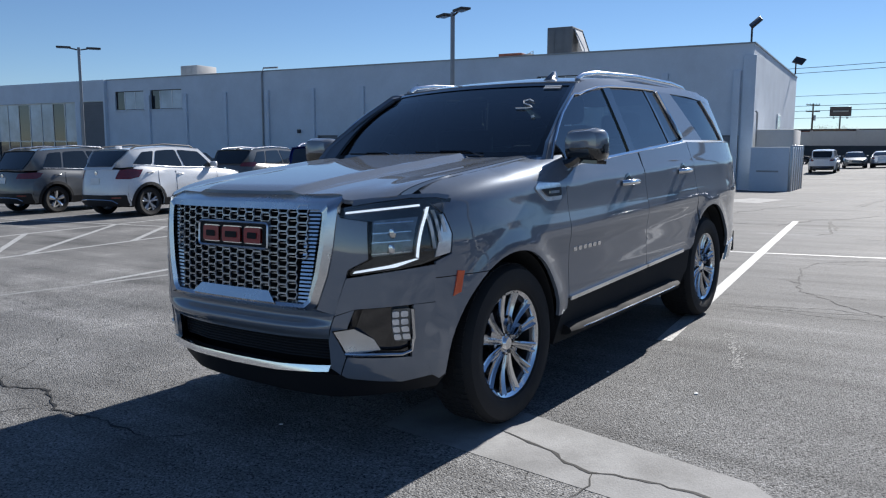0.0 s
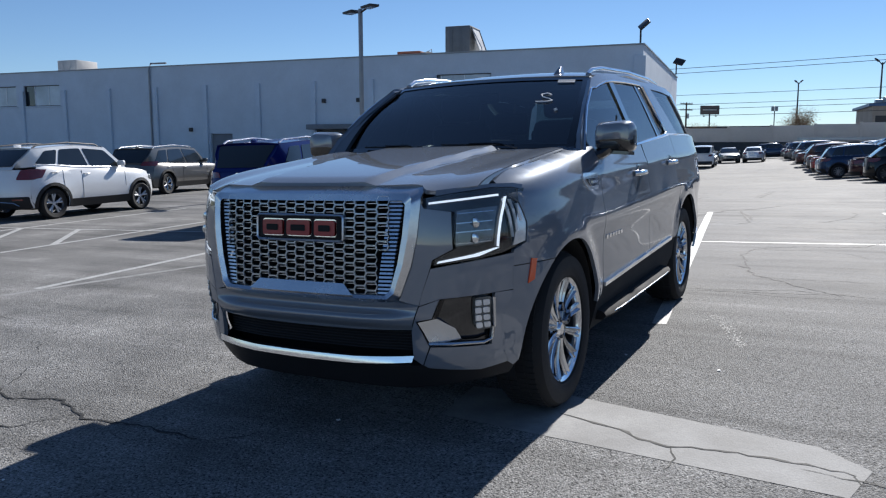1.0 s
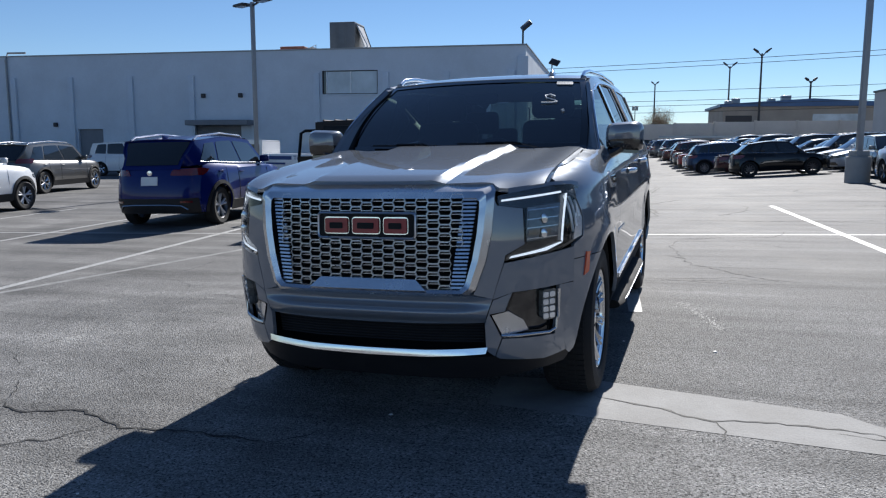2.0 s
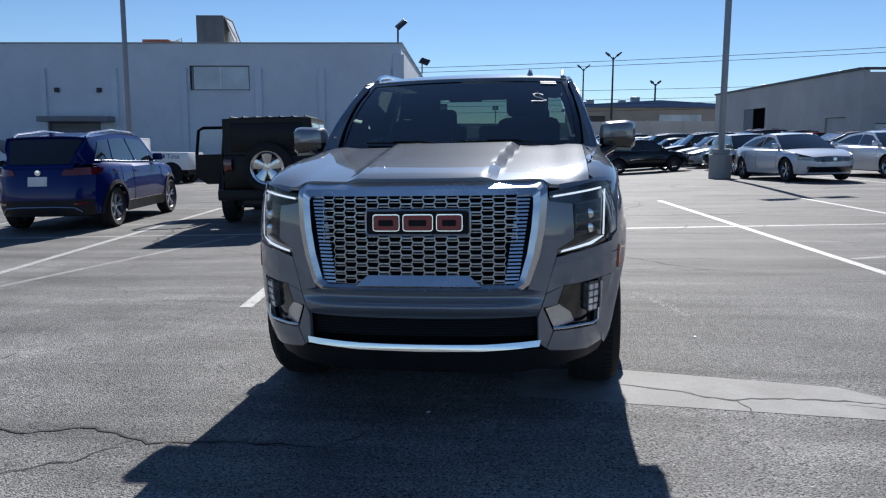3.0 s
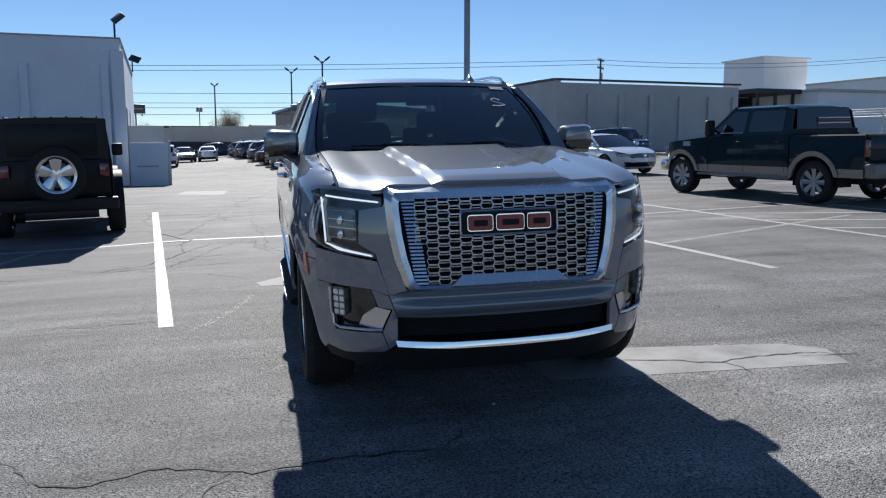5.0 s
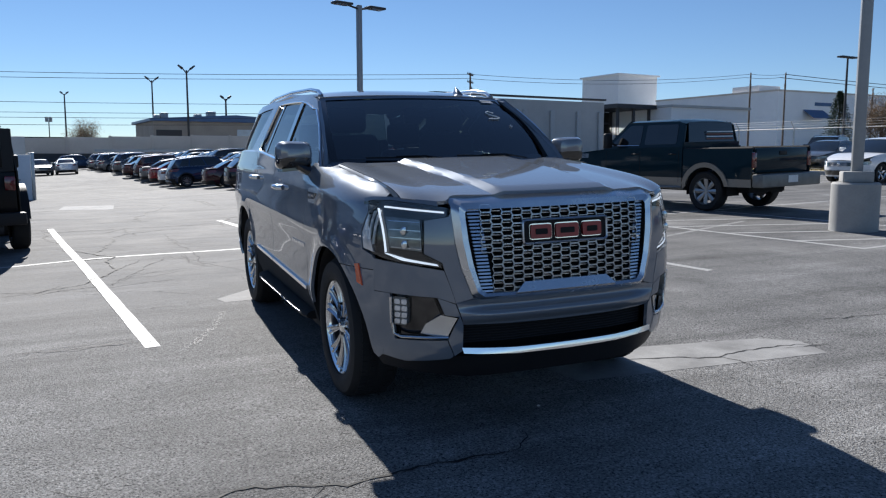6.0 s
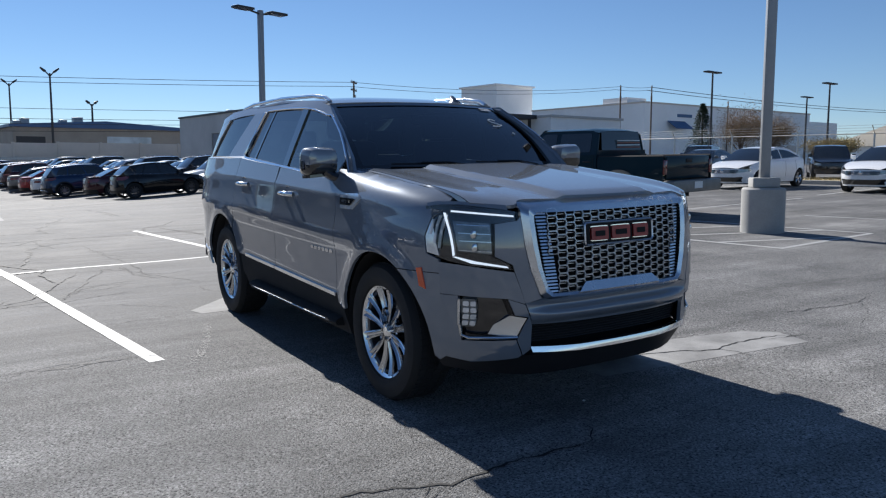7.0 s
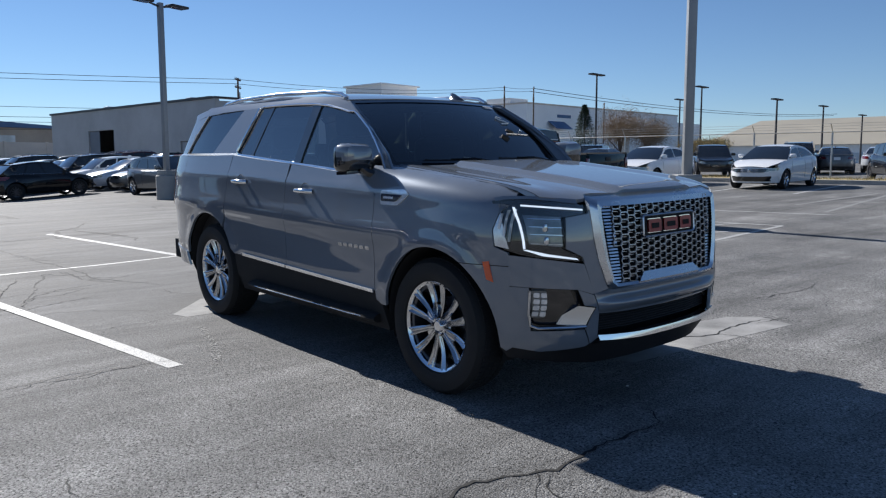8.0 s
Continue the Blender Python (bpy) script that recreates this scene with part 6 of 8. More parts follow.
    part("binnacle", tube([(0.22, 0.80, 1.33), (0.58, 0.80, 1.33)], 0.07, 10, flat=0.7), LEATHER, dash)
    part("dash_top", sheet(lambda u, v: ((u * 2 - 1) * 0.80, 0.50 + 0.30 * v + 0.1 * (u * 2 - 1) ** 2, 1.315 + 0.02 * math.sin(math.pi * v)), 12, 4, 0.05), LEATHER, dash)
    wheel_pts = [(0.40 + 0.19 * math.cos(a), 1.00 + 0.07 * math.sin(a), 1.20 + 0.175 * math.sin(a)) for a in [2 * math.pi * k / 28 for k in range(28)]]
    sw = part("steering_wheel", tube(wheel_pts, 0.016, 8, True), LEATHER, car)
    part("steering_boss", tube([(0.40, 0.90, 1.17), (0.40, 1.0, 1.20)], [0.03, 0.07], 10), LEATHER, sw)
    for x in (-0.42, 0.42):
        for y, hz in ((1.42, 1.22), (2.42, 1.20)):
            st = part("seat", joined(box(x - 0.26, x + 0.26, y - 0.35, y + 0.18, 0.72, 0.92, 0.06), box(x - 0.23, x + 0.25, y + 0.10, y + 0.26, 0.85, hz + (0.33 if y < 2 else 0.22), 0.06)), LEATHER, car, "black leather seat", angle=60)
            part("head_rest", box(x - 0.16, x + 0.16, y + 0.14, y + 0.25, hz + (0.34 if y < 2 else 0.26), hz + (0.54 if y < 2 else 0.46), 0.045), LEATHER, st, angle=60)
    part("rear_bench", box(-0.62, 0.62, 3.20, 3.36, 0.85, 1.28, 0.05), LEATHER, car)
    for x in (-0.38, 0.0, 0.38):
        part("head_rest", box(x - 0.13, x + 0.13, 3.28, 3.36, 1.30, 1.52, 0.04), LEATHER, car, angle=60)
    part("floor_pan", box(-0.90, 0.90, 0.55, 4.15, 0.42, 0.60), MATT, car, smooth=False)
    part("firewall", box(-0.85, 0.85, 0.50, 0.56, 0.45, 1.30), MATT, car, smooth=False)
    part("engine_bay", box(-0.60, 0.60, -0.72, 0.49, 0.33, 1.10), MATT, car, smooth=False)
    part("head_lining", sheet(lambda u, v: ((u * 2 - 1) * 0.69, 1.25 + 2.6 * v, 1.80 + 0.05 * math.sin(math.pi * v)), 4, 8), plain("head_cloth", (0.22, 0.21, 0.2), 0.9), car)
    for s in (1, -1):
        part("door_lining", box(min(s * 0.90, s * 0.86), max(s * 0.90, s * 0.86), 0.58, 3.95, 0.55, 1.30), LEATHER, car, smooth=False)
    part("mirror_inside", box(-0.12, 0.12, 1.10, 1.13, 1.66, 1.73, 0.015), GLOSS_BLACK, car)
    part("chassis", box(-0.55, 0.55, -0.6, 4.1, 0.24, 0.42, 0.03), MATT, car)
    for c in (0.0, AXLE):
        part("axle", tube([(-0.72, c, 0.414), (0.72, c, 0.414)], 0.05, 10), MATT, car)
    return car


hero()


# ---- the other vehicles; origin on the ground between the axles, nose towards -y ----
def road_wheel(parent, x, y, r, width, side, rim, spokes=5, twin=False, hub=0.66, dark=False, lite=False, wide=1.0, ring=False):
    w = new("wheel")
    w.matrix_basis, w.parent = pose(x, y, r, 0, 0, 0 if side > 0 else 180), parent
    h, ri = width / 2, r * hub
    part("tyre", lathe([(ri, -h * 0.85), (r * 0.9, -h), (r * 0.985, -h * 0.8), (r, -h * 0.4), (r, h * 0.4), (r * 0.985, h * 0.8), (r * 0.9, h), (ri, h * 0.85)], 32), RUBBER, w)
    part("barrel", lathe([(ri, -h * 0.85), (ri * 0.9, 0), (ri * 0.93, h * 0.6), (ri, h * 0.82), (ri * 1.02, h * 0.88)], 28), ALLOY_DARK if dark else rim, w)
    if lite:
        star = []
        for k in range(spokes):
            b = box(h * 0.5, h * 0.62, -0.016, 0.016, 0.0, ri * 0.95)
            bmesh.ops.transform(b, matrix=Matrix.Rotation(2 * math.pi * k / spokes, 4, "X"), verts=b.verts)
            star.append(b)
        part("wheel_face", joined(*star), rim, w)
        return w
    if ring:
        part("rim_ring", lathe([(ri * 0.84, h * 0.62), (ri * 0.88, h * 0.80), (ri * 0.97, h * 0.88), (ri * 1.03, h * 0.90), (ri * 1.02, h * 0.80)], 36), rim, w)
    part("disc", lathe([(0, 0.0), (ri * 0.72, 0.0), (ri * 0.72, -0.02)], 20), ALLOY_DARK, w)
    part("hub", lathe([(0, h * 0.62), (ri * (0.16 + 0.20 * (wide - 1)), h * 0.6), (ri * (0.2 + 0.20 * (wide - 1)), h * 0.3)], 14), rim, w)
    for k in range(spokes):
        for d in ((-0.13, 0.13) if twin else (0,)):
            bm = bmesh.new()
            prev = None
            for t in (0.0, 0.5, 1.0):
                rr = ri * (0.15 + 0.80 * t)
                ring = []
                for dx, dw in ((0.0, -1), (0.012, 0), (0.0, 1), (-0.03, 0.7), (-0.03, -0.7)):
                    a = 2 * math.pi * k / spokes + d * (0.4 + t) + dw * wide * ((0.032 if not twin else 0.017) + (0.02 if not twin else 0.006) * t) / max(rr, 0.05)
                    ring.append(bm.verts.new((h * (0.52 + 0.18 * t) + dx, rr * math.sin(a), rr * math.cos(a))))
                if prev:
                    for j in range(5):
                        bm.faces.new((prev[j], prev[(j + 1) % 5], ring[(j + 1) % 5], ring[j]))
                prev = ring
            part("spoke", bm, rim, w, angle=25)
    return w


def car_shape(S):
    """Surfaces of a saloon, hatchback or off-roader from its main sizes."""
    L, W, H, wb = S["L"], S["W"], S["H"], S["wb"]
    yf, yr = -L / 2 + S.get("shift", 0), L / 2 + S.get("shift", 0)
    deck = curve(S["deck"])                # height of bonnet, belt and boot along y (0 nose, 1 tail)
    zz = lambda y: deck((y - yf) / L)
    wide = curve([(0.18, 0.93), (0.35, 0.97), (0.55, 1.0), (0.75, 0.995), (0.95, 0.965), (1.2, 0.93)])

    def sx(y, z, out=0.0):
        w = W / 2 * wide(z)
        fr = yf + S.get("rake", 0.06) * max(0.0, (z - 0.5) / 0.5) ** 2 + 0.08 * max(0.0, (0.4 - z) / 0.2)
        rr = yr - S.get("rake", 0.06) * 0.7 * max(0.0, (z - 0.5) / 0.5) ** 2 - 0.06 * max(0.0, (0.4 - z) / 0.2)
        for c, end, n in ((yf + L * 0.30, fr, 2.8), (yr - L * 0.30, rr, 3.4)):
            if (y - c) * (end - c) > 0:
                t = min(0.9995, abs(y - c) / abs(end - c))
                w *= (1 - t ** n) ** (1 / n)
        for c in (-wb / 2, wb / 2):
            r = math.hypot(y - c, z - S["r"])
            w += 0.018 * math.exp(-((r - S["r"] * 1.22) / 0.06) ** 2)
        top = zz(y)
        k = min(1.0, max(0.0, (z - (top - 0.10)) / 0.10))
        return w - 0.07 * (1 - math.sqrt(max(0.0, 1 - k * k))) + out

    def ey(x, z, end):
        fr = (yf + S.get("rake", 0.06) * max(0.0, (z - 0.5) / 0.5) ** 2 + 0.08 * max(0.0, (0.4 - z) / 0.2)) if end < 0 else (yr - S.get("rake", 0.06) * 0.7 * max(0.0, (z - 0.5) / 0.5) ** 2 - 0.06 * max(0.0, (0.4 - z) / 0.2))
        c, n = (yf + L * 0.30, 2.8) if end < 0 else (yr - L * 0.30, 3.4)
        t = min(0.9995, abs(x) / (W / 2 * wide(z)))
        return c + (fr - c) * (1 - t ** n) ** (1 / n)
    return sx, ey, zz, yf, yr


def parked_car(S, m, label, category="car", group=""):
    car = thing(S.get("name", "car"), m, label, category, group)
    sx, ey, zz, yf, yr = car_shape(S)
    L, W, H, wb, r, P = S["L"], S["W"], S["H"], S["wb"], S["r"], S["paint"]
    xc = W / 2 * 0.86
    R = r * 1.16
    low = S.get("low", 0.24)
    clad = S.get("clad")

    def both_sides(name, make, mat, label=""):
        return part(name, make(), mat, car, label), part(name, mirrored(make()), mat, car, label)

    def solve_y(z, end):
        return ey(xc, z, end)
    ytop_f, ytop_r = yf + 0.16 * L, yr - 0.08 * L
    zmid = lambda y: zz(y)
    # flank from nose corner to tail corner with both arches
    fz = [low + (zz(solve_y(0.7, -1)) - 0.03 - low) * k / 5 for k in range(6)]
    rz = [low + (zz(solve_y(0.7, 1)) - 0.03 - low) * k / 5 for k in range(6)]
    a0 = math.degrees(math.asin(max(-0.9, (low - r) / R)))
    base = []
    for c in (wb / 2, -wb / 2):
        base += arc(c, r, R, a0, 180 - a0, 16)
    ys = [solve_y(fz[-1], -1) + (solve_y(rz[-1], 1) - solve_y(fz[-1], -1)) * k / 16 for k in range(1, 16)]
    outline = [(solve_y(z, -1), z) for z in fz] + [(y, zz(y)) for y in ys] + [(solve_y(z, 1), z) for z in rz[::-1]] + base
    both_sides("body_side", lambda: panel(outline, lambda y, z: (sx(y, z), y, z), 0.22, 0.02, 0.11), P)
    if clad:
        both_sides("sill_cladding", lambda: panel([(-wb / 2 + R + 0.04, low - 0.03), (wb / 2 - R - 0.04, low - 0.03), (wb / 2 - R - 0.03, 0.42), (-wb / 2 + R + 0.03, 0.42)], lambda y, z: (sx(y, z, 0.01), y, z), 0.3, 0.02), clad, "dark plastic cladding")
        for c in (-wb / 2, wb / 2):
            both_sides("arch_cladding", lambda: panel(arc(c, r, R + 0.07, a0, 180 - a0, 14) + arc(c, r, R + 0.004, 180 - a0, a0, 14), lambda y, z: (sx(y, z, 0.012), y, z), 0.2, 0.015), clad)
    # nose and tail
    zf, zt = zz(yf + 0.04 * L) - 0.005, zz(yr - 0.02 * L) - 0.005
    xn = xc + 0.045
    nose = panel([(-xn, low), (xn, low), (xn, zf - 0.05), (xc, zf - 0.03), (0, zf), (-xc, zf - 0.03), (-xn, zf - 0.05)], lambda x, z: (x, ey(x, z, -1), z), 0.09, 0.02, 0.06)
    tail = panel([(-xc, low), (xc, low), (xc, zt - 0.03), (0, zt), (-xc, zt - 0.03)], lambda x, z: (x, ey(x, z, 1), z), 0.09, 0.02, 0.06)
    part("front_bumper", nose, P, car)
    part("tail_panel", tail, P, car)

    def top_sheet(y0, y1, crown):
        def lay(u, v):
            y = y0 + (y1 - y0) * v
            e = max(0.3, sx(y, zz(y)))
            s = u * 2 - 1
            if v <= 0.001 and y0 < 0:
                y = max(y, ey(s * e * 0.98, zz(y), -1))
            return (s * e, y, zz(y) + crown * (1 - s * s))
        return lay
    g = S["glass"]                         # y of screen foot, roof front, roof rear, rear glass foot
    part("bonnet", sheet(top_sheet(yf + 0.035 * L, g[0] + 0.05, 0.03), 8, 10, 0.015), P, car, angle=60)
    if g[3] < yr - 0.12:
        part("boot_lid", sheet(top_sheet(g[3] - 0.05, yr - 0.035 * L, 0.02), 8, 6, 0.015), P, car, angle=60)
    # cabin shell
    roof = curve([(g[1], H - 0.055), (g[1] * 0.6 + g[2] * 0.4, H), (g[2], H - S.get("droop", 0.07))])
    xb = lambda y: sx(y, zz(y)) - 0.015
    xt = W / 2 * S.get("tumble", 0.70)

    def cab(y, z, out=0.0):
        k = min(1.15, max(0.0, (z - zz(y)) / (H - 0.05 - zz(y))))
        return (xb(y) + (xt - xb(y)) * k ** 1.12 + out, y, z)
    zb = lambda y: zz(y) - 0.02
    side = [(g[0], zb(g[0])), (g[1], roof(g[1]) - 0.02)] + [(g[1] + (g[2] - g[1]) * k / 6, roof(g[1] + (g[2] - g[1]) * k / 6) - 0.02) for k in range(1, 6)] + [(g[2], roof(g[2]) - 0.02), (g[3], zb(g[3]))] + [(g[3] + (g[0] - g[3]) * k / 8, zb(g[3] + (g[0] - g[3]) * k / 8)) for k in range(1, 8)]
    both_sides("cabin_side", lambda: panel(side, lambda y, z: cab(y, z), 0.2, 0.02, 0.12), P)

    def roof_sheet(u, v):
        s, y = u * 2 - 1, g[1] - 0.02 + (g[2] - g[1] + 0.04) * v
        e = cab(y, roof(y) - 0.02)[0] + 0.004
        return (s * e, y + 0.05 * (1 - v) * s * s, roof(y) - 0.02 + 0.03 * (1 - abs(s) ** 2.5))
    part("roof", sheet(roof_sheet, 10, 10, 0.015), P, car, angle=60)
    dark = PANE_DARK

    def screen(y0, y1, z0, z1, k0, k1, bow, low=0.0, back=0.0):
        def lay(u, v):
            s = (u * 2 - 1) * (1 - k0)
            v = low + v * (1 - low - k1)
            y, z = y0 + (y1 - y0) * v, z0 + (z1 - z0) * v
            e = cab(min(y, yr - 0.26), z)[0] - 0.006
            return (s * e, y - back + bow * (s * s) * (1 - 0.4 * v), z - back * 0.4 + 0.012 * math.sin(math.pi * v))
        return sheet(lay, 10, 6)
    part("windscreen", screen(g[0] - 0.10, g[1] + 0.01, zz(g[0]) + 0.005, roof(g[1]) + 0.002, 0, 0, 0.10), S.get("screen", dark), car)
    part("rear_window", screen(g[3] + 0.035, g[2] - 0.01, zz(g[3]) - 0.04, roof(g[2]) - 0.005, 0.10, 0.08, -0.03, 0.13), dark, car)
    part("tailgate_frame", screen(g[3] + 0.035, g[2] - 0.01, zz(g[3]) - 0.04, roof(g[2]) - 0.005, 0, 0, -0.03, 0.0, 0.012), P, car)
    n_win = S.get("windows", 2)
    lo, hi = 0.05, 0.095
    wl = lambda y: zz(y) + lo
    wh = lambda y: roof(min(max(y, g[1]), g[2])) - hi
    slope_f = (g[1] - g[0]) / (roof(g[1]) - zz(g[0]))
    slope_r = (g[2] - g[3]) / (roof(g[2]) - zz(g[3]))
    a_low, a_high = g[0] + 0.16 + slope_f * lo, g[1] + 0.12 - slope_f * (hi - 0.03)
    z_low, z_high = (g[3] - 0.44, g[2] - 0.30) if n_win > 2 else (g[3] - 0.26, g[2] - 0.16)
    cuts = [0.0] + S.get("cuts", [0.47])[: n_win - 1] + [1.0]
    for k in range(n_win):
        t0, t1 = cuts[k], cuts[k + 1]
        p = 0.035
        bl, br = a_low + (z_low - a_low) * t0 + (p if k else 0), a_low + (z_low - a_low) * t1 - (p if k < n_win - 1 else 0)
        tl, tr = a_high + (z_high - a_high) * t0 + (p if k else 0), a_high + (z_high - a_high) * t1 - (p if k < n_win - 1 else 0)
        o = rounded([(bl, wl(bl)), ((bl + br) / 2, wl((bl + br) / 2)), (br, wl(br)), (tr, wh(tr)), ((tl + tr) / 2, wh((tl + tr) / 2)), (tl, wh(tl))], 0.05)
        both_sides("side_window", lambda: panel(o, lambda y, z: cab(y, z, 0.008), 0.25, 0.02), dark)
    if S.get("bright", True):
        both_sides("window_trim", lambda: tube([cab(y, wl(y) - 0.015, 0.008) for y in [a_low + (z_low - a_low) * k / 6 for k in range(7)]], 0.009, 5), SATIN)
    # doors: seams, handles, mirrors
    lite = S.get("lite", False)
    for yd in () if lite else (g[0] + 0.18, (g[0] + g[3]) / 2 * 0.96, min(g[3] - 0.30, wb / 2 - R * 0.75)):
        both_sides("door_seam", lambda: tube([(sx(yd, z, 0.001), yd + 0.02 * math.sin(z * 3), z) for z in (0.36, 0.5, 0.65, 0.8, zz(yd) - 0.06)], 0.005, 4), MATT)
    for yd in () if lite else ((g[0] + g[3]) / 2 - 0.16, min(g[3] - 0.42, wb / 2 - R * 0.2)):
        z = zz(yd) - 0.13
        both_sides("door_handle", lambda: tube([(sx(yd - 0.09, z, 0.0), yd - 0.09, z), (sx(yd, z, 0.03), yd, z), (sx(yd + 0.09, z, 0.0), yd + 0.09, z)], 0.014, 6), S.get("handles", P))
    ym, zm = g[0] + 0.30, zz(g[0] + 0.3) + 0.10
    for s in (1, -1):
        x = cab(ym, zm)[0]
        part("door_mirror", box(min(s * (x + 0.03), s * (x + 0.22)), max(s * (x + 0.03), s * (x + 0.22)), ym - 0.06, ym + 0.05, zm - 0.05, zm + 0.08, 0.03), P, car, angle=60)
        if not lite:
            part("mirror_stalk", tube([(s * (x - 0.03), ym, zm - 0.05), (s * (x + 0.08), ym, zm - 0.03)], 0.022, 6), PLASTIC, car)
    # lamps
    zl = S.get("lamp_z", zf - 0.16)
    for s in (1, -1):
        f = (lambda o: o) if s > 0 else flip
        hl = part("head_lamp", thick(panel(f(rounded([(xc - 0.36, zl - 0.035), (xc + 0.02, zl + 0.02), (xc + 0.02, zl + 0.12), (xc - 0.30, zl + 0.07)], 0.03)), lambda x, z: (x, ey(x, z, -1) - 0.008, z), 0.12), 0.015), LAMP_LENS, car, "clear head lamp")
        tz, tail_h, wrap = S.get("tail_z", zt - 0.22), S.get("tail_h", 0.15), S.get("wrap", 0.20)
        part("tail_lamp", thick(panel(f(rounded([(xc - S.get("tail_in", 0.30), tz), (xc + 0.03, tz - 0.01), (xc + 0.03, tz + tail_h), (xc - S.get("tail_in", 0.30) + 0.05, tz + tail_h - 0.02)], 0.03)), lambda x, z: (x, ey(x, z, 1) + 0.014, z), 0.06), 0.015), RED_LENS, car, "red tail lamp")
        part("tail_lamp_wrap", (lambda b: b if s > 0 else mirrored(b))(thick(panel([(ey(xc, tz, 1) - wrap * 0.6, tz + 0.03), (ey(xc, tz, 1), tz), (ey(xc, tz, 1), tz + tail_h - 0.01), (ey(xc, tz, 1) - wrap, tz + tail_h - 0.02)], lambda y, z: (sx(y, z, 0.006), y, z), 0.1), 0.012)), RED_LENS, car)
        if lite:
            continue
        part("reflector", thick(panel(f([(xc - 0.25, 0.45), (xc - 0.08, 0.45), (xc - 0.08, 0.485), (xc - 0.25, 0.485)]), lambda x, z: (x, ey(x, z, 1) + 0.026, z), 0.1), 0.01), RED_LENS, car)
        part("fog_vent", thick(panel(f(rounded([(xc - 0.36, 0.34), (xc - 0.14, 0.35), (xc - 0.12, 0.44), (xc - 0.30, 0.43)], 0.03)), lambda x, z: (x, ey(x, z, -1) - 0.005, z), 0.1), 0.012), GLOSS_BLACK, car)
    gw = W * 0.27
    gr = part("grille", thick(panel(rounded([(-gw, zl - 0.04), (gw, zl - 0.04), (gw * 1.12, zl + 0.08), (-gw * 1.12, zl + 0.08)], 0.03), lambda x, z: (x, ey(x, z, -1) - 0.012, z), 0.08), 0.012), GLOSS_BLACK, car)
    for k in range(0 if lite else 3):
        part("grille_bar", tube([(x, ey(x, zl - 0.02 + 0.04 * k, -1) - 0.012, zl - 0.02 + 0.04 * k) for x in (-gw, -gw / 2, 0, gw / 2, gw)], 0.007, 5), CHROME, gr)
    if not lite:
        part("grille_emblem", lathe([(0, 0), (0.055, 0.004), (0.06, 0.012)], 16), CHROME, gr).matrix_basis = Matrix.Translation((0, ey(0, zl + 0.02, -1) - 0.02, zl + 0.02)) @ pose(0, 0, 0, 0, 0, 90)
    part("lower_intake", thick(panel(rounded([(-gw * 1.3, 0.27), (gw * 1.3, 0.27), (gw * 1.2, 0.42), (-gw * 1.2, 0.42)], 0.03), lambda x, z: (x, ey(x, z, -1) - 0.012, z), 0.08), 0.012), GLOSS_BLACK, car)
    part("rear_valance", thick(panel(rounded([(-xc * 0.98, low), (xc * 0.98, low), (xc * 0.99, 0.53 if clad else 0.40), (-xc * 0.99, 0.53 if clad else 0.40)], 0.03), lambda x, z: (x, ey(x, z, 1) + 0.014, z), 0.07), 0.012), clad or PLASTIC, car)
    if clad:
        part("skid_trim", tube([(x * xc, ey(x * xc, z, 1) + 0.03, z) for x, z in ((-0.8, 0.33), (-0.7, 0.40), (-0.35, 0.42), (0, 0.42), (0.35, 0.42), (0.7, 0.40), (0.8, 0.33))], 0.014, 6), SATIN, car)
    pz = S.get("plate_z", zt - 0.30)
    part("number_plate", thick(panel([(-0.155, pz), (0.155, pz), (0.155, pz + 0.15), (-0.155, pz + 0.15)], lambda x, z: (x, ey(x, z, 1) + 0.012, z), 0.2), 0.006), WHITE, car, "plain white dealer plate")
    if not lite:
        part("rear_emblem", lathe([(0, 0.012), (0.045, 0.01), (0.05, 0.0)], 16), CHROME, car).matrix_basis = Matrix.Translation((0, ey(0, zt - 0.10, 1) + 0.004, zt - 0.10)) @ pose(0, 0, 0, 0, 0, 90)
    if S.get("rails"):
        both_sides("roof_rail", lambda: tube([(xt - 0.06, y, roof(y) + dz) for y, dz in ((g[1] + 0.12, -0.01), (g[1] + 0.22, 0.035), ((g[1] + g[2]) / 2, 0.045), (g[2] - 0.22, 0.04), (g[2] - 0.08, -0.01))], 0.018, 8), S["rails"])
    part("aerial", box(-0.02, 0.02, g[2] - 0.3, g[2] - 0.12, roof(g[2] - 0.2), roof(g[2] - 0.2) + 0.06, 0.01), P, car)
    # underside and wheels
    part("underbody", box(-W * 0.36, W * 0.36, yf + 0.50, yr - 0.45, low - 0.04, 0.55), MATT, car, smooth=False)
    for s in (1, -1):
        for c in (-wb / 2, wb / 2):
            ring = arc(c, r, R + 0.005, -15, 195, 14)
            if not lite:
                part("arch_liner", mesh_of([(s * min(W / 2 - 0.05, sx(y, max(z, low)) - 0.035), y, z) for y, z in ring] + [(s * W * 0.28, y, z) for y, z in ring], [(i, i + 1, 16 + i, 15 + i) for i in range(14)]), MATT, car)
            road_wheel(car, s * (W / 2 - 0.125), c, r, 0.22, s, S.get("rim", ALLOY), S.get("spokes", 5), S.get("twin", False), dark=S.get("dark_rim", False), lite=lite)
    return car


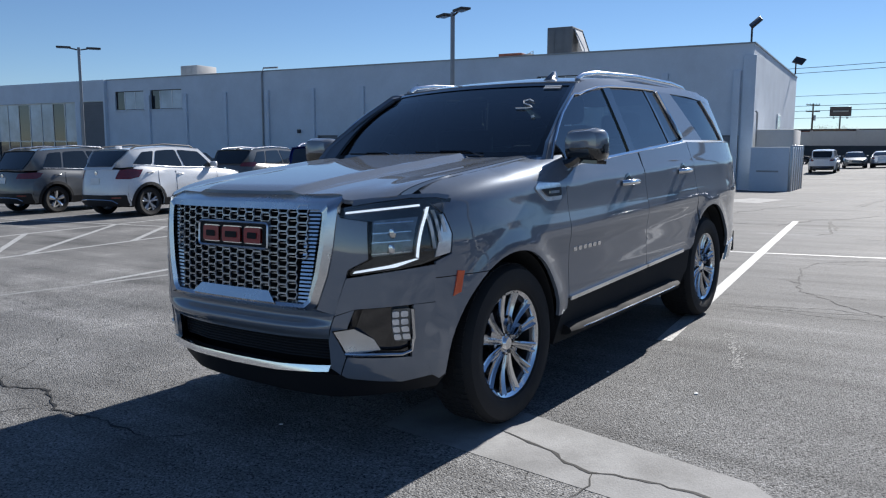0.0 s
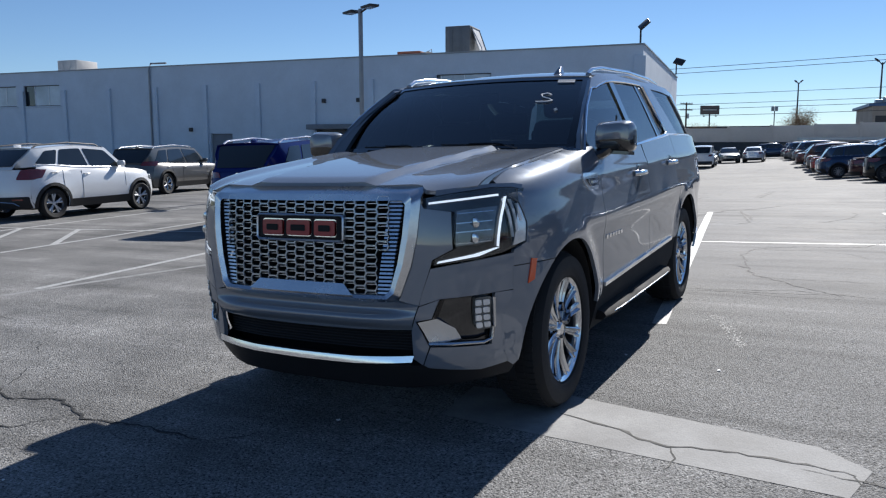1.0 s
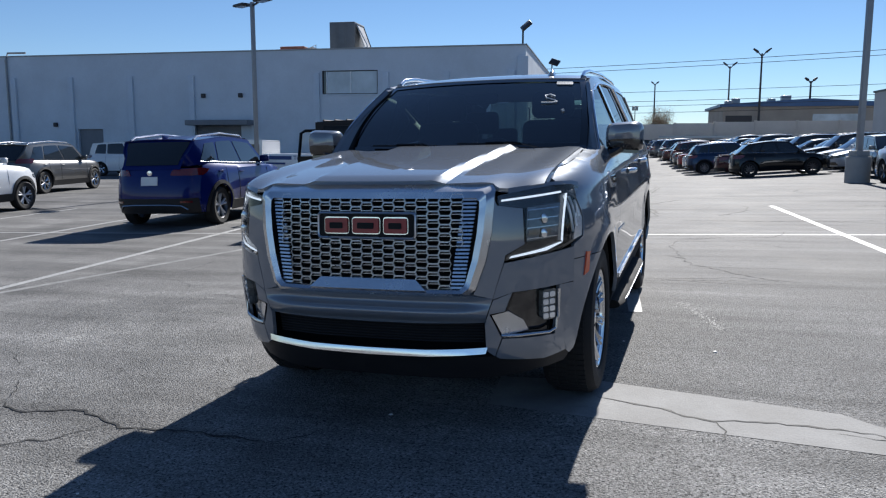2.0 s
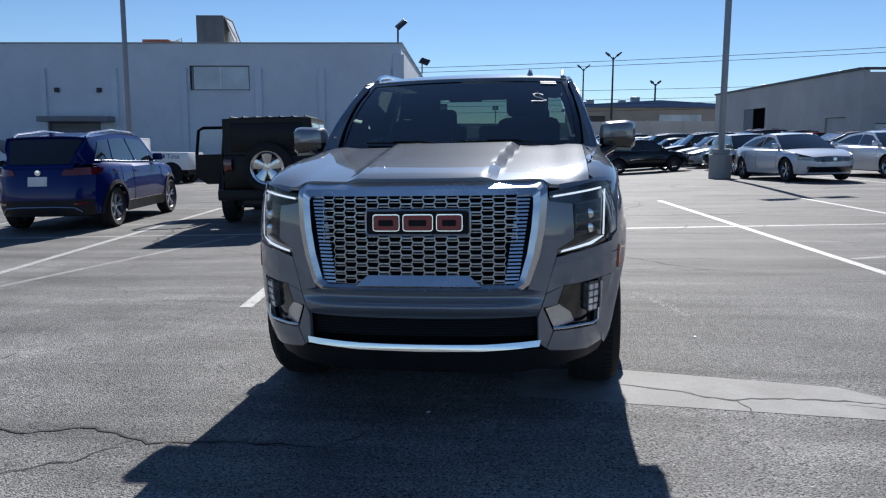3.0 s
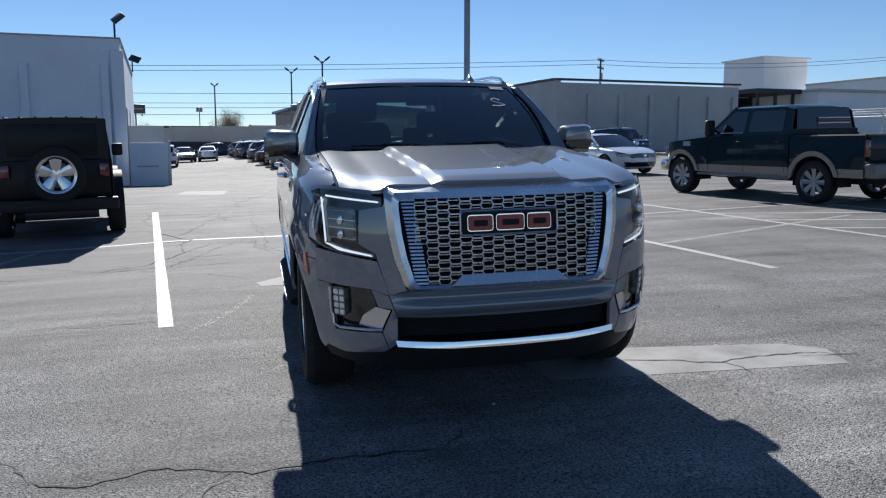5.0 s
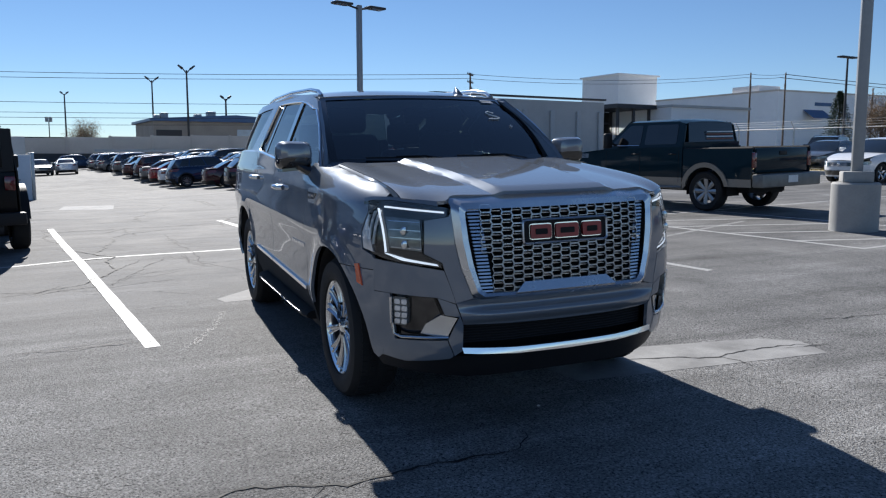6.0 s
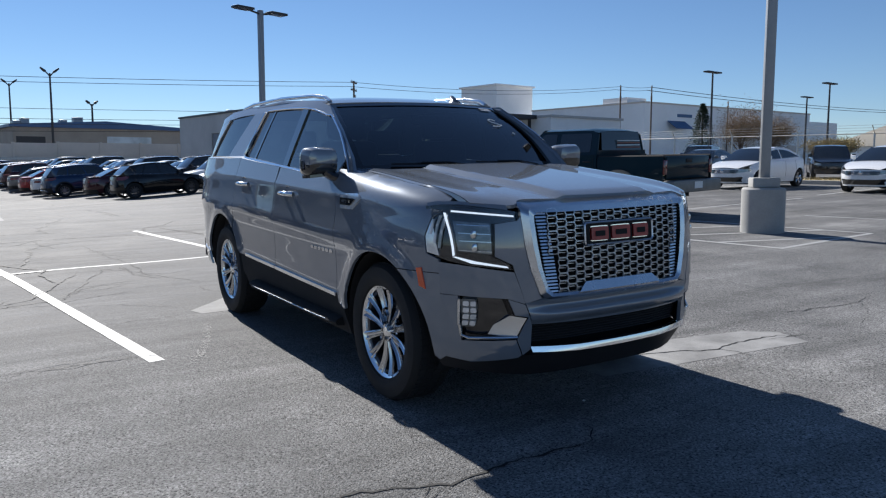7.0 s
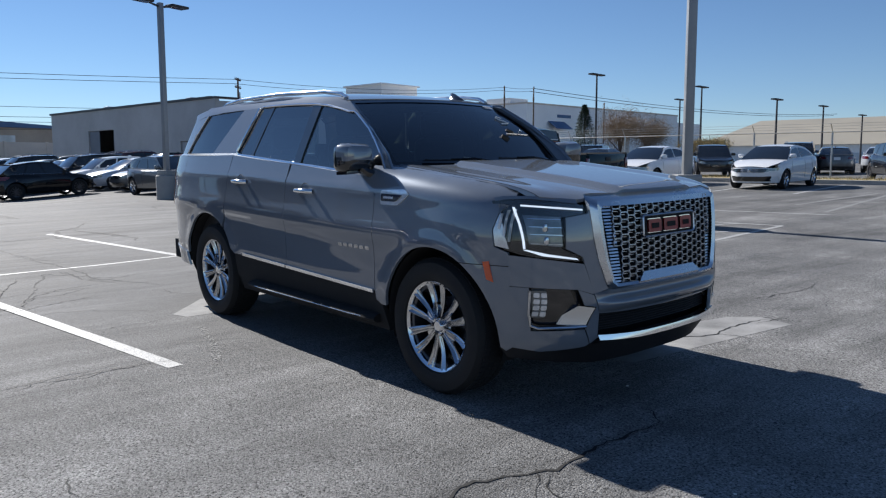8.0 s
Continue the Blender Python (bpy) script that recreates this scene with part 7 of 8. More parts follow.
SUV = dict(L=4.46, W=1.84, H=1.64, wb=2.68, r=0.345, low=0.27, deck=[(0, 0.72), (0.03, 0.88), (0.10, 0.95), (0.27, 1.03), (0.6, 1.07), (0.9, 1.12), (0.97, 1.10), (1, 0.98)], glass=(-1.02, -0.42, 1.72, 2.06), tumble=0.72, windows=3, cuts=[0.40, 0.78], rails=SATIN, clad=PLASTIC, plate_z=0.78, rake=0.10, tail_z=0.90)
SALOON = dict(L=4.84, W=1.83, H=1.40, wb=2.80, r=0.335, low=0.22, deck=[(0, 0.53), (0.02, 0.65), (0.08, 0.755), (0.27, 0.90), (0.55, 0.94), (0.82, 0.99), (0.95, 1.0), (0.99, 0.95), (1, 0.78)], glass=(-1.10, -0.30, 1.05, 1.85), tumble=0.66, windows=2, cuts=[0.46], rake=0.10, lamp_z=0.60, tail_z=0.76, plate_z=0.72)
HATCH = dict(SUV, L=4.55, H=1.50, W=1.80, deck=[(0, 0.60), (0.03, 0.74), (0.10, 0.82), (0.27, 0.93), (0.6, 0.98), (0.9, 1.04), (0.97, 1.03), (1, 0.9)], glass=(-1.10, -0.35, 1.45, 2.05), rails=None, clad=None, lamp_z=0.64, tail_z=0.84, plate_z=0.66, rake=0.09)

SILVER_RIM = paint("silver_wheel_paint", (0.58, 0.59, 0.61), 0.35, 0.3, 0.02)
BLUE = paint("deep_blue_paint", (0.005, 0.013, 0.115), 0.05, 0.3, 0.0, 0.6)
SILVER_WHITE = paint("pearl_white_paint", (0.72, 0.73, 0.74), 0.15, 0.35)
WHITE_PAINT = paint("white_paint", (0.78, 0.79, 0.80), 0.0, 0.35)
ICE = paint("pale_silver_paint", (0.58, 0.62, 0.68), 0.4, 0.35)
GREY2 = paint("mid_grey_paint", (0.13, 0.135, 0.14), 0.5, 0.35, 0.012)
BRONZE = paint("bronze_grey_paint", (0.13, 0.127, 0.123), 0.6, 0.32, 0.012)
BLACK_PAINT = paint("black_paint", (0.008, 0.008, 0.009), 0.1, 0.3, 0.012)
NAVY = paint("navy_paint", (0.014, 0.034, 0.085), 0.3, 0.3, 0.012)
RED_PAINT = paint("red_paint", (0.22, 0.012, 0.016), 0.2, 0.3, 0.012)
MAROON = paint("maroon_paint", (0.05, 0.012, 0.016), 0.2, 0.3, 0.012)
GREEN = paint("dark_green_paint", (0.009, 0.024, 0.034), 0.1, 0.3, 0.0, 0.5, 1.5, 0.0)
BEIGE = paint("pewter_paint", (0.24, 0.225, 0.20), 0.4, 0.4)

# row behind the parked car, tails towards the aisle
parked_car(dict(SUV, name="blue_suv", H=1.62, wb=2.64, tail_in=0.42, tail_h=0.12, tail_z=0.93, plate_z=0.76, glass=(-1.02, -0.42, 1.78, 2.14), paint=BLUE, rim=SILVER_RIM, spokes=5, twin=True, dark_rim=True), stand(-6.78, 9.95, 181.5), "dark blue compact SUV with silver roof rails", "car")
parked_car(dict(SUV, name="white_suv", L=4.42, W=1.80, H=1.66, wb=2.68, tail_in=0.20, tail_h=0.23, tail_z=0.90, wrap=0.34, deck=[(0, 0.72), (0.03, 0.88), (0.10, 0.97), (0.27, 1.06), (0.6, 1.11), (0.9, 1.19), (0.97, 1.17), (1, 1.02)], glass=(-1.02, -0.42, 1.66, 2.08), paint=SILVER_WHITE, rim=SILVER_RIM, spokes=5, twin=True, dark_rim=True, rails=DARK_STEEL, shift=-0.02), stand(-13.38, 10.35, 180), "pearl white compact SUV with black lower cladding", "car")
parked_car(dict(SUV, name="grey_suv", L=4.60, W=1.86, H=1.68, wb=2.79, paint=GREY2, dark_rim=True, rim=ALLOY, spokes=5), stand(-16.85, 10.35, 180), "grey SUV with dark five-spoke wheels", "car")
parked_car(dict(SUV, name="bronze_suv", L=5.2, W=2.0, H=1.66, wb=3.07, r=0.37, bright=False, paint=BRONZE, rim=ALLOY, spokes=6, twin=True, deck=[(0, 0.75), (0.03, 0.90), (0.10, 0.98), (0.27, 1.03), (0.6, 1.05), (0.9, 1.08), (0.97, 1.06), (1, 0.95)], glass=(-1.2, -0.6, 2.0, 2.42), lamp_z=0.86, tail_z=1.0), stand(-17.9, 19.1, 187), "large bronze-grey SUV standing in the far aisle", "car")


# ---- black off-roader with an open door ----
def offroader(m):
    j = thing("black_offroader", m, "black boxy off-roader with spare wheel and open door", "car")
    P = WORN_BLACK
    W, yf, yr = 1.58, -1.95, 2.05
    wb, r = 2.42, 0.405
    half = W / 2
    R = r * 1.2
    a0 = math.degrees(math.asin((0.42 - r) / R))
    outline = [(yf + 0.05, 0.42), (yf + 0.02, 1.12), (-0.75, 1.16), (-0.68, 1.20), (yr, 1.20), (yr, 0.42)] + arc(wb / 2, r, R, a0, 180 - a0, 12) + arc(-wb / 2, r, R, a0, 180 - a0, 12)
    for s in (1, -1):
        f = (lambda b: b) if s > 0 else mirrored
        part("body_side", f(panel(outline, lambda y, z: (half - 0.02 * max(0, z - 0.9) - 0.10 * max(0.0, (-0.9 - y)), y, z), 0.2, 0.02)), P, j)
        for c in (-wb / 2, wb / 2):
            fl = bmesh.new()
            o = arc(c, r, R + 0.10, 8, 172, 12)
            i = arc(c, r, R, 8, 172, 12)
            n = len(o)
            vs = [fl.verts.new((s * (half - 0.02), y, z)) for y, z in o] + [fl.verts.new((s * (half + 0.14), y, z + 0.0)) for y, z in o] + [fl.verts.new((s * (half + 0.14), y, z)) for y, z in i]
            for k in range(n - 1):
                fl.faces.new((vs[k], vs[k + 1], vs[n + k + 1], vs[n + k]))
                fl.faces.new((vs[n + k], vs[n + k + 1], vs[2 * n + k + 1], vs[2 * n + k]))
            part("wheel_flare", fl, PLASTIC, j, "black plastic flare", angle=50)
            road_wheel(j, s * (half + 0.02), c, r, 0.25, s, ALLOY, 5, wide=1.7, ring=True)
        # hard top side with windows
        top = [(-0.35, 1.20), (-0.08, 1.78), (yr - 0.06, 1.80), (yr, 1.20)]
        part("top_side", f(panel(top, lambda y, z: (half - 0.01 - 0.10 * (z - 1.2), y, z), 0.2, 0.02)), PLASTIC, j, "black hard top")
        part("side_window", f(panel(rounded([(0.95, 1.27), (1.95, 1.27), (1.93, 1.70), (0.95, 1.70)], 0.05), lambda y, z: (half - 0.002 - 0.10 * (z - 1.2), y, z), 0.3, 0.01)), PANE_DARK, j)
        part("side_window", f(panel(rounded([(0.0, 1.27), (0.86, 1.27), (0.86, 1.70), (0.12, 1.70)], 0.05), lambda y, z: (half - 0.002 - 0.10 * (z - 1.2), y, z), 0.3, 0.01)), PANE_DARK, j)
        part("tail_lamp", box(min(s * 0.60, s * 0.74), max(s * 0.60, s * 0.74), yr + 0.002, yr + 0.07, 0.93, 1.13, 0.015), RED_LENS, j, "red tail lamp")
        part("door_mirror", box(min(s * 0.84, s * 1.02), max(s * 0.84, s * 1.02), -0.36, -0.28, 1.20, 1.42, 0.03), PLASTIC, j)
        part("hinge", box(min(s * 0.42, s * 0.30), max(s * 0.42, s * 0.30), yr + 0.002, yr + 0.03, 0.80 if s > 0 else 1.08, 0.86 if s > 0 else 1.14, 0.008), PLASTIC, j)
    part("roof", sheet(lambda u, v: ((u * 2 - 1) * (half - 0.06), -0.08 + (yr + 0.03) * v, 1.79 + 0.025 * (1 - (u * 2 - 1) ** 4)), 10, 8, 0.04), PLASTIC, j)
    for k in range(7):
        part("roof_rib", tube([(-0.62 + k * 0.207, 0.1, 1.822), (-0.62 + k * 0.207, yr - 0.1, 1.822)], 0.014, 6), PLASTIC, j)
    part("tailgate", box(-half + 0.04, half - 0.04, yr - 0.04, yr, 0.62, 1.19, 0.02), P, j)
    part("rear_window", box(-0.60, 0.60, yr - 0.035, yr - 0.005, 1.25, 1.72, 0.01), PANE_MATT, j)
    part("rear_frame", rect_wall(-half + 0.05, half - 0.05, 1.195, 1.79, yr - 0.05, yr - 0.006, [(-0.60, 0.60, 1.25, 1.72)]), PLASTIC, j, smooth=False)
    part("rear_bumper", box(-half - 0.05, half + 0.05, yr + 0.002, yr + 0.16, 0.44, 0.62, 0.03), PLASTIC, j)
    part("front_bumper", box(-half, half, yf - 0.2, yf + 0.03, 0.50, 0.68, 0.03), PLASTIC, j)
    part("bonnet", sheet(lambda u, v: ((u * 2 - 1) * (half - 0.06 - 0.09 * (1 - v)), yf + 0.05 + 1.25 * v, 1.12 + 0.05 * v + 0.03 * (1 - (u * 2 - 1) ** 2)), 8, 6, 0.03), P, j)
    part("front_face", box(-half + 0.12, half - 0.12, yf, yf + 0.05, 0.68, 1.12, 0.02), P, j)
    part("windscreen", panel([(-0.66, 1.2), (0.66, 1.2), (0.62, 1.76), (-0.62, 1.76)], lambda x, z: (x, -0.42 + 0.42 * (z - 1.2), z), 0.4), PANE_DARK, j)
    part("underbody", box(-0.55, 0.55, yf + 0.2, yr - 0.05, 0.34, 0.70), MATT, j, smooth=False)
    part("muffler", tube([(-0.55, yr - 0.08, 0.40), (0.45, yr - 0.08, 0.40)], 0.10, 12), DARK_STEEL, j)
    part("axle", tube([(-0.7, wb / 2, r), (0.7, wb / 2, r)], 0.05, 8), MATT, j)
    part("differential", lathe([(0, -0.12), (0.10, -0.09), (0.13, 0), (0.10, 0.09), (0, 0.12)], 16, (0.05, wb / 2, r - 0.02)), MATT, j)
    part("rear_wiper", tube([(0.0, yr + 0.01, 1.24), (-0.34, yr + 0.012, 1.32)], 0.012, 6), PLASTIC, j)
    sp = road_wheel(j, 0.06, yr + 0.20, r, 0.25, 1, ALLOY, 5, wide=1.7, ring=True)
    sp.name = "spare_wheel"
    sp.matrix_basis = Matrix.Translation((-0.02, yr + 0.17, 0.98)) @ pose(0, 0, 0, 0, 0, 90)
    part("spare_bracket", box(-0.19, 0.15, yr + 0.002, yr + 0.10, 0.86, 1.10, 0.02), PLASTIC, j)
    # open front door on the flank that faces the aisle's far side
    leaf = thick(panel(rounded([(-1.02, 1.18), (0, 1.18), (0, 0.60), (-0.82, 0.60), (-0.98, 0.72), (-1.02, 0.86)], 0.03), lambda y, z: (0.045, y, z), 0.6), 0.045)
    d = part("open_door", joined(leaf, tube([(0.02, -0.04, 1.17), (0.02, -0.05, 1.66), (0.02, -0.16, 1.69), (0.02, -0.84, 1.69), (0.02, -0.93, 1.64), (0.02, -0.99, 1.17)], 0.034, 6)), P, j, "opened black door")
    part("door_glass", panel([(-0.96, 1.18), (-0.06, 1.18), (-0.07, 1.66), (-0.91, 1.66)], lambda y, z: (0.02, y, z), 0.6), DOOR_GLASS, d, smooth=False)
    part("door_card", box(-0.03, -0.002, -0.92, -0.08, 0.74, 1.14, 0.02), MATT, d)
    d.matrix_basis = Matrix.Translation((half, -0.30, 0)) @ pose(0, 0, 0, 0, 0, 98)
    return j


offroader(stand(-3.29, 10.5, 184))


# ---- dark green crew-cab pickup ----
def pickup(m):
    t = thing("green_pickup", m, "dark green crew-cab pickup with pewter lower body", "pickup truck")
    P, Q = GREEN, BEIGE
    W, yf, yr, r = 2.0, -2.47, 2.90, 0.41
    half = W / 2
    R = r * 1.2
    fa, ra = -1.80, 1.84

    def sx(y, z, out=0.0):
        w = half * (1 - 0.05 * max(0.0, (0.6 - z) / 0.4)) - 0.03 * max(0.0, z - 1.0)
        if y < -2.0:
            w -= 0.16 * ((-2.0 - y) / 0.47) ** 2
        for c in (fa, ra):
            q = math.hypot(y - c, z - r)
            w += 0.04 * math.exp(-((q - R - 0.06) / 0.06) ** 2)
        return w + out
    deck = curve([(yf, 1.06), (-2.3, 1.16), (-1.3, 1.24), (-1.0, 1.28), (1.2, 1.32), (1.3, 1.34), (yr, 1.36)])
    a0 = math.degrees(math.asin((0.52 - r) / R))
    for s in (1, -1):
        f = (lambda b: b) if s > 0 else mirrored
        aw = math.degrees(math.asin((0.68 - r) / R))
        part("cab_side", f(panel([(yf + 0.02, 0.68), (yf + 0.02, 1.05), (-2.3, deck(-2.3)), (-1.8, deck(-1.8)), (-1.0, deck(-1.0)), (0, deck(0)), (1.24, deck(1.24)), (1.24, 0.68)] + arc(fa, r, R, aw, 180 - aw, 8), lambda y, z: (sx(y, z), y, z), 0.2, 0.02)), P, t)
        part("lower_cab_side", f(panel([(yf + 0.02, 0.675)] + arc(fa, r, R, 180 - aw, 180 - a0, 5) + [(yf + 0.06, 0.50)], lambda y, z: (sx(y, z), y, z), 0.2, 0.02)), Q, t, "pewter lower panel")
        part("lower_cab_side", f(panel(arc(fa, r, R, a0, aw, 5) + [(1.24, 0.675), (1.24, 0.43)], lambda y, z: (sx(y, z), y, z), 0.2, 0.02)), Q, t, "pewter lower panel")
        part("bed_side", f(panel([(1.27, 0.68), (1.27, 1.27), (yr, 1.28), (yr, 0.68)] + arc(ra, r, R, aw, 180 - aw, 8), lambda y, z: (sx(y, z), y, z), 0.2, 0.03)), P, t)
        part("lower_bed_side", f(panel([(1.27, 0.43), (1.27, 0.675)] + arc(ra, r, R, 180 - aw, 180 - a0, 5), lambda y, z: (sx(y, z), y, z), 0.2, 0.02)), Q, t)
        part("lower_bed_side", f(panel(arc(ra, r, R, a0, aw, 5) + [(yr, 0.675), (yr, 0.52)], lambda y, z: (sx(y, z), y, z), 0.2, 0.02)), Q, t)
        for c in (fa, ra):
            part("arch_flare", f(panel(arc(c, r, R + 0.10, a0, 180 - a0, 14) + arc(c, r, R + 0.002, 180 - a0, a0, 14), lambda y, z: (sx(y, z, 0.02), y, z), 0.2, 0.03)), Q, t, "pewter wheel flare")
            road_wheel(t, s * (half - 0.12), c, r, 0.27, s, RIM_GREY, 8)
            ring = arc(c, r, R + 0.005, -10, 190, 14)
            part("arch_liner", mesh_of([(s * (half - 0.04), y, z) for y, z in ring] + [(s * 0.55, y, z) for y, z in ring], [(i, i + 1, 16 + i, 15 + i) for i in range(14)]), MATT, t)
        cabx = lambda y, z: (half - 0.06 - 0.26 * max(0.0, z - 1.28) - 0.0, y, z)
        part("cab_frame", f(panel([(-1.12, 1.26), (-0.45, 1.84), (1.0, 1.86), (1.18, 1.78), (1.22, 1.30)], cabx, 0.2, 0.03)), P, t)
        glass = lambda y, z: (half - 0.052 - 0.26 * max(0.0, z - 1.28), y, z)
        part("front_window", f(panel(rounded([(-0.86, 1.36), (0.02, 1.37), (0.02, 1.80), (-0.36, 1.80)], 0.05), glass, 0.3, 0.01)), PANE_DARK, t)
        part("rear_side_window", f(panel(rounded([(0.14, 1.37), (1.02, 1.38), (1.00, 1.80), (0.14, 1.80)], 0.05), glass, 0.3, 0.01)), PANE_DARK, t)
        part("window_trim", f(tube([glass(y, 1.352) for y in (-0.88, -0.4, 0.0)], 0.010, 5)), CHROME, t)
        for y in (-0.95, 0.08, 1.15):
            part("door_seam", tube([(s * sx(y, z, 0.001), y, z) for z in (0.55, 0.8, 1.05, 1.24)], 0.006, 4), MATT, t)
        for y in (-0.06, 0.98):
            part("door_handle", tube([(s * sx(y, 1.17), y - 0.10, 1.17), (s * sx(y, 1.17, 0.03), y, 1.17), (s * sx(y, 1.17), y + 0.10, 1.17)], 0.016, 6), PLASTIC, t)
        mr = part("door_mirror", box(min(s * 1.05, s * 1.27), max(s * 1.05, s * 1.27), -0.80, -0.68, 1.30, 1.64, 0.04), PLASTIC, t, "tall black towing mirror", angle=60)
        part("mirror_arm", tube([(s * 0.90, -0.72, 1.36), (s * 1.08, -0.74, 1.42)], 0.03, 6), PLASTIC, mr)
        part("step_bar", tube([(s * 0.97, -1.25, 0.47), (s * 1.0, -1.1, 0.47), (s * 1.0, 1.1, 0.47), (s * 0.97, 1.22, 0.47)], 0.06, 8, flat=0.5), Q, t)
        part("tail_lamp", box(min(s * 0.86, s * 0.985), max(s * 0.86, s * 0.985), yr - 0.10, yr + 0.03, 0.90, 1.20, 0.015), RED_LENS, t, "red tail lamp")
        part("fender_vent", f(panel([(-1.75, 1.08), (-1.52, 1.08), (-1.52, 1.18), (-1.75, 1.18)], lambda y, z: (sx(y, z, 0.01), y, z), 0.3, 0.012)), CHROME, t)
        part("head_lamp", box(min(s * 0.62, s * 0.90), max(s * 0.62, s * 0.90), yf - 0.01, yf + 0.12, 0.88, 1.05, 0.02), LAMP_LENS, t)
    part("cab_roof", sheet(lambda u, v: ((u * 2 - 1) * 0.79, -0.46 + 1.62 * v, 1.865 + 0.05 * (1 - (u * 2 - 1) ** 4) - 0.06 * max(0, v - 0.85) / 0.15), 10, 10, 0.03), P, t)
    part("windscreen", panel([(-0.90, 1.28), (0.90, 1.28), (0.74, 1.90), (-0.74, 1.90)], lambda x, z: (x, -1.20 + 1.15 * (z - 1.28) + 0.10 * x * x, z), 0.3), PANE_DARK, t)
    part("rear_cab_wall", box(-0.94, 0.94, 1.19, 1.235, 0.80, 1.42), P, t, smooth=False)
    part("rear_window", panel([(-0.78, 1.42), (0.78, 1.42), (0.72, 1.84), (-0.72, 1.84)], lambda x, z: (x, 1.235 - 0.15 * (z - 1.42), z), 0.3), PANE_DARK, t)
    part("bonnet", sheet(lambda u, v: ((u * 2 - 1) * (0.80 + 0.08 * v), yf + 0.04 + 1.36 * v, deck(yf + 0.04 + 1.36 * v) + 0.04 * (1 - (u * 2 - 1) ** 2)), 8, 8, 0.03), P, t)
    part("grille", box(-0.60, 0.60, yf - 0.03, yf + 0.05, 0.78, 1.08, 0.02), CHROME, t)
    part("front_bumper", box(-0.95, 0.95, yf - 0.14, yf + 0.10, 0.50, 0.76, 0.05), CHROME, t)
    part("tailgate", box(-0.86, 0.86, yr - 0.04, yr + 0.02, 0.80, 1.28, 0.02), P, t)
    part("gate_handle", box(-0.12, 0.12, yr + 0.021, yr + 0.035, 1.14, 1.22, 0.01), PLASTIC, t)
    part("rear_bumper", box(-0.98, 0.98, yr + 0.005, yr + 0.26, 0.52, 0.78, 0.03), DULL_STEEL, t, "worn steel rear bumper")
    part("number_plate", box(-0.16, 0.16, yr + 0.262, yr + 0.268, 0.60, 0.74), WHITE, t, "plain plate", smooth=False)
    part("bed_floor", box(-0.86, 0.86, 1.27, yr - 0.05, 0.72, 0.80), MATT, t, smooth=False)
    for x in (-0.95, 0.95):
        part("bed_rail", tube([(x, 1.28, 1.275), (x, yr, 1.285)], 0.03, 6), PLASTIC, t)
    part("underbody", box(-0.6, 0.6, yf + 0.3, yr - 0.3, 0.38, 0.78), MATT, t, smooth=False)
    # added coloured stripes stand in for a reflection in the rear glass
    for k in range(4):
        part("flag_bar", box(-0.70 + 0.001 * k, 0.20, 1.236, 1.242, 1.47 + k * 0.05, 1.495 + k * 0.05), WHITE if k % 2 else RUST, t, smooth=False)
    return t


pickup(stand(10.84, 9.0, 184))

# pale saloons with their noses to the aisle
parked_car(dict(SALOON, name="white_saloon", paint=ICE, spokes=5, twin=True, dark_rim=True), stand(10.1, 19.45, 5), "pale silver-white saloon facing the aisle", "car", "saloons facing the aisle")
parked_car(dict(SALOON, name="white_saloon", paint=ICE, spokes=5, twin=True), stand(13.3, 20.0, 4), "pale silver-white saloon with a chrome grille", "car", "saloons facing the aisle")
parked_car(dict(SUV, name="dark_suv", paint=NAVY), stand(24.2, 35.6, 0), "dark blue SUV parked behind the saloons", "car")
parked_car(dict(HATCH, name="grey_hatchback", paint=GREY2), stand(10.9, 25.5, 0), "grey hatchback with a sunlit bonnet", "car")
# white compacts along the kerb
COMPACT = dict(SALOON, H=1.45, L=4.60, W=1.79, wb=2.70, r=0.32, deck=[(0, 0.55), (0.02, 0.68), (0.08, 0.80), (0.26, 0.95), (0.55, 0.99), (0.82, 1.04), (0.95, 1.05), (0.99, 1.0), (1, 0.82)], glass=(-1.08, -0.30, 1.05, 1.80))
parked_car(dict(COMPACT, name="white_compact", paint=WHITE_PAINT, spokes=5), stand(23.4, 6.85, -90), "white compact saloon parked at the kerb", "car", "white compacts at the kerb")
parked_car(dict(COMPACT, name="white_compact", paint=WHITE_PAINT, spokes=5), stand(23.1, 11.3, -90), "white compact saloon parked beside the lamp post", "car", "white compacts at the kerb")

# long double row down the lot
far_rims = dict(rim=RIM_GREY, spokes=10, lite=True)
first = [parked_car(dict(HATCH, name="parked_hatchback", L=4.08, shift=-0.08, wb=2.52, H=1.53, paint=BLACK_PAINT, glass=(-1.05, -0.35, 1.25, 1.76), **dict(far_rims, rim=ALLOY_DARK)), stand(8.45, 31.9, 90), "black hatchback at the head of the long row", "car", "cars in the long row")]
kinds = [(SALOON, MAROON, "dark maroon saloon in the long row"), (SUV, NAVY, "dark blue SUV in the long row"), (SALOON, GREY2, "grey saloon in the long row"), (SALOON, ICE, "silver saloon in the long row"), (SUV, MAROON, "maroon SUV in the long row"), (SALOON, RED_PAINT, "red saloon in the long row")]
for k, (S, c, lab) in enumerate(kinds):
    p, q = ((8.85, 36.2), (7.75, 40.8), (8.1, 51.0), (8.1, 44.2), (8.0, 54.2), (8.1, 47.6))[k]
    first.append(parked_car(dict(S, name="parked_car", paint=c, **far_rims), stand(p, q, 90), lab, "car", "cars in the long row"))
rng = random.Random(3)
order = [1, 0, 3, 2, 0, 3, 2, 1, 3, 2, 0, 3]
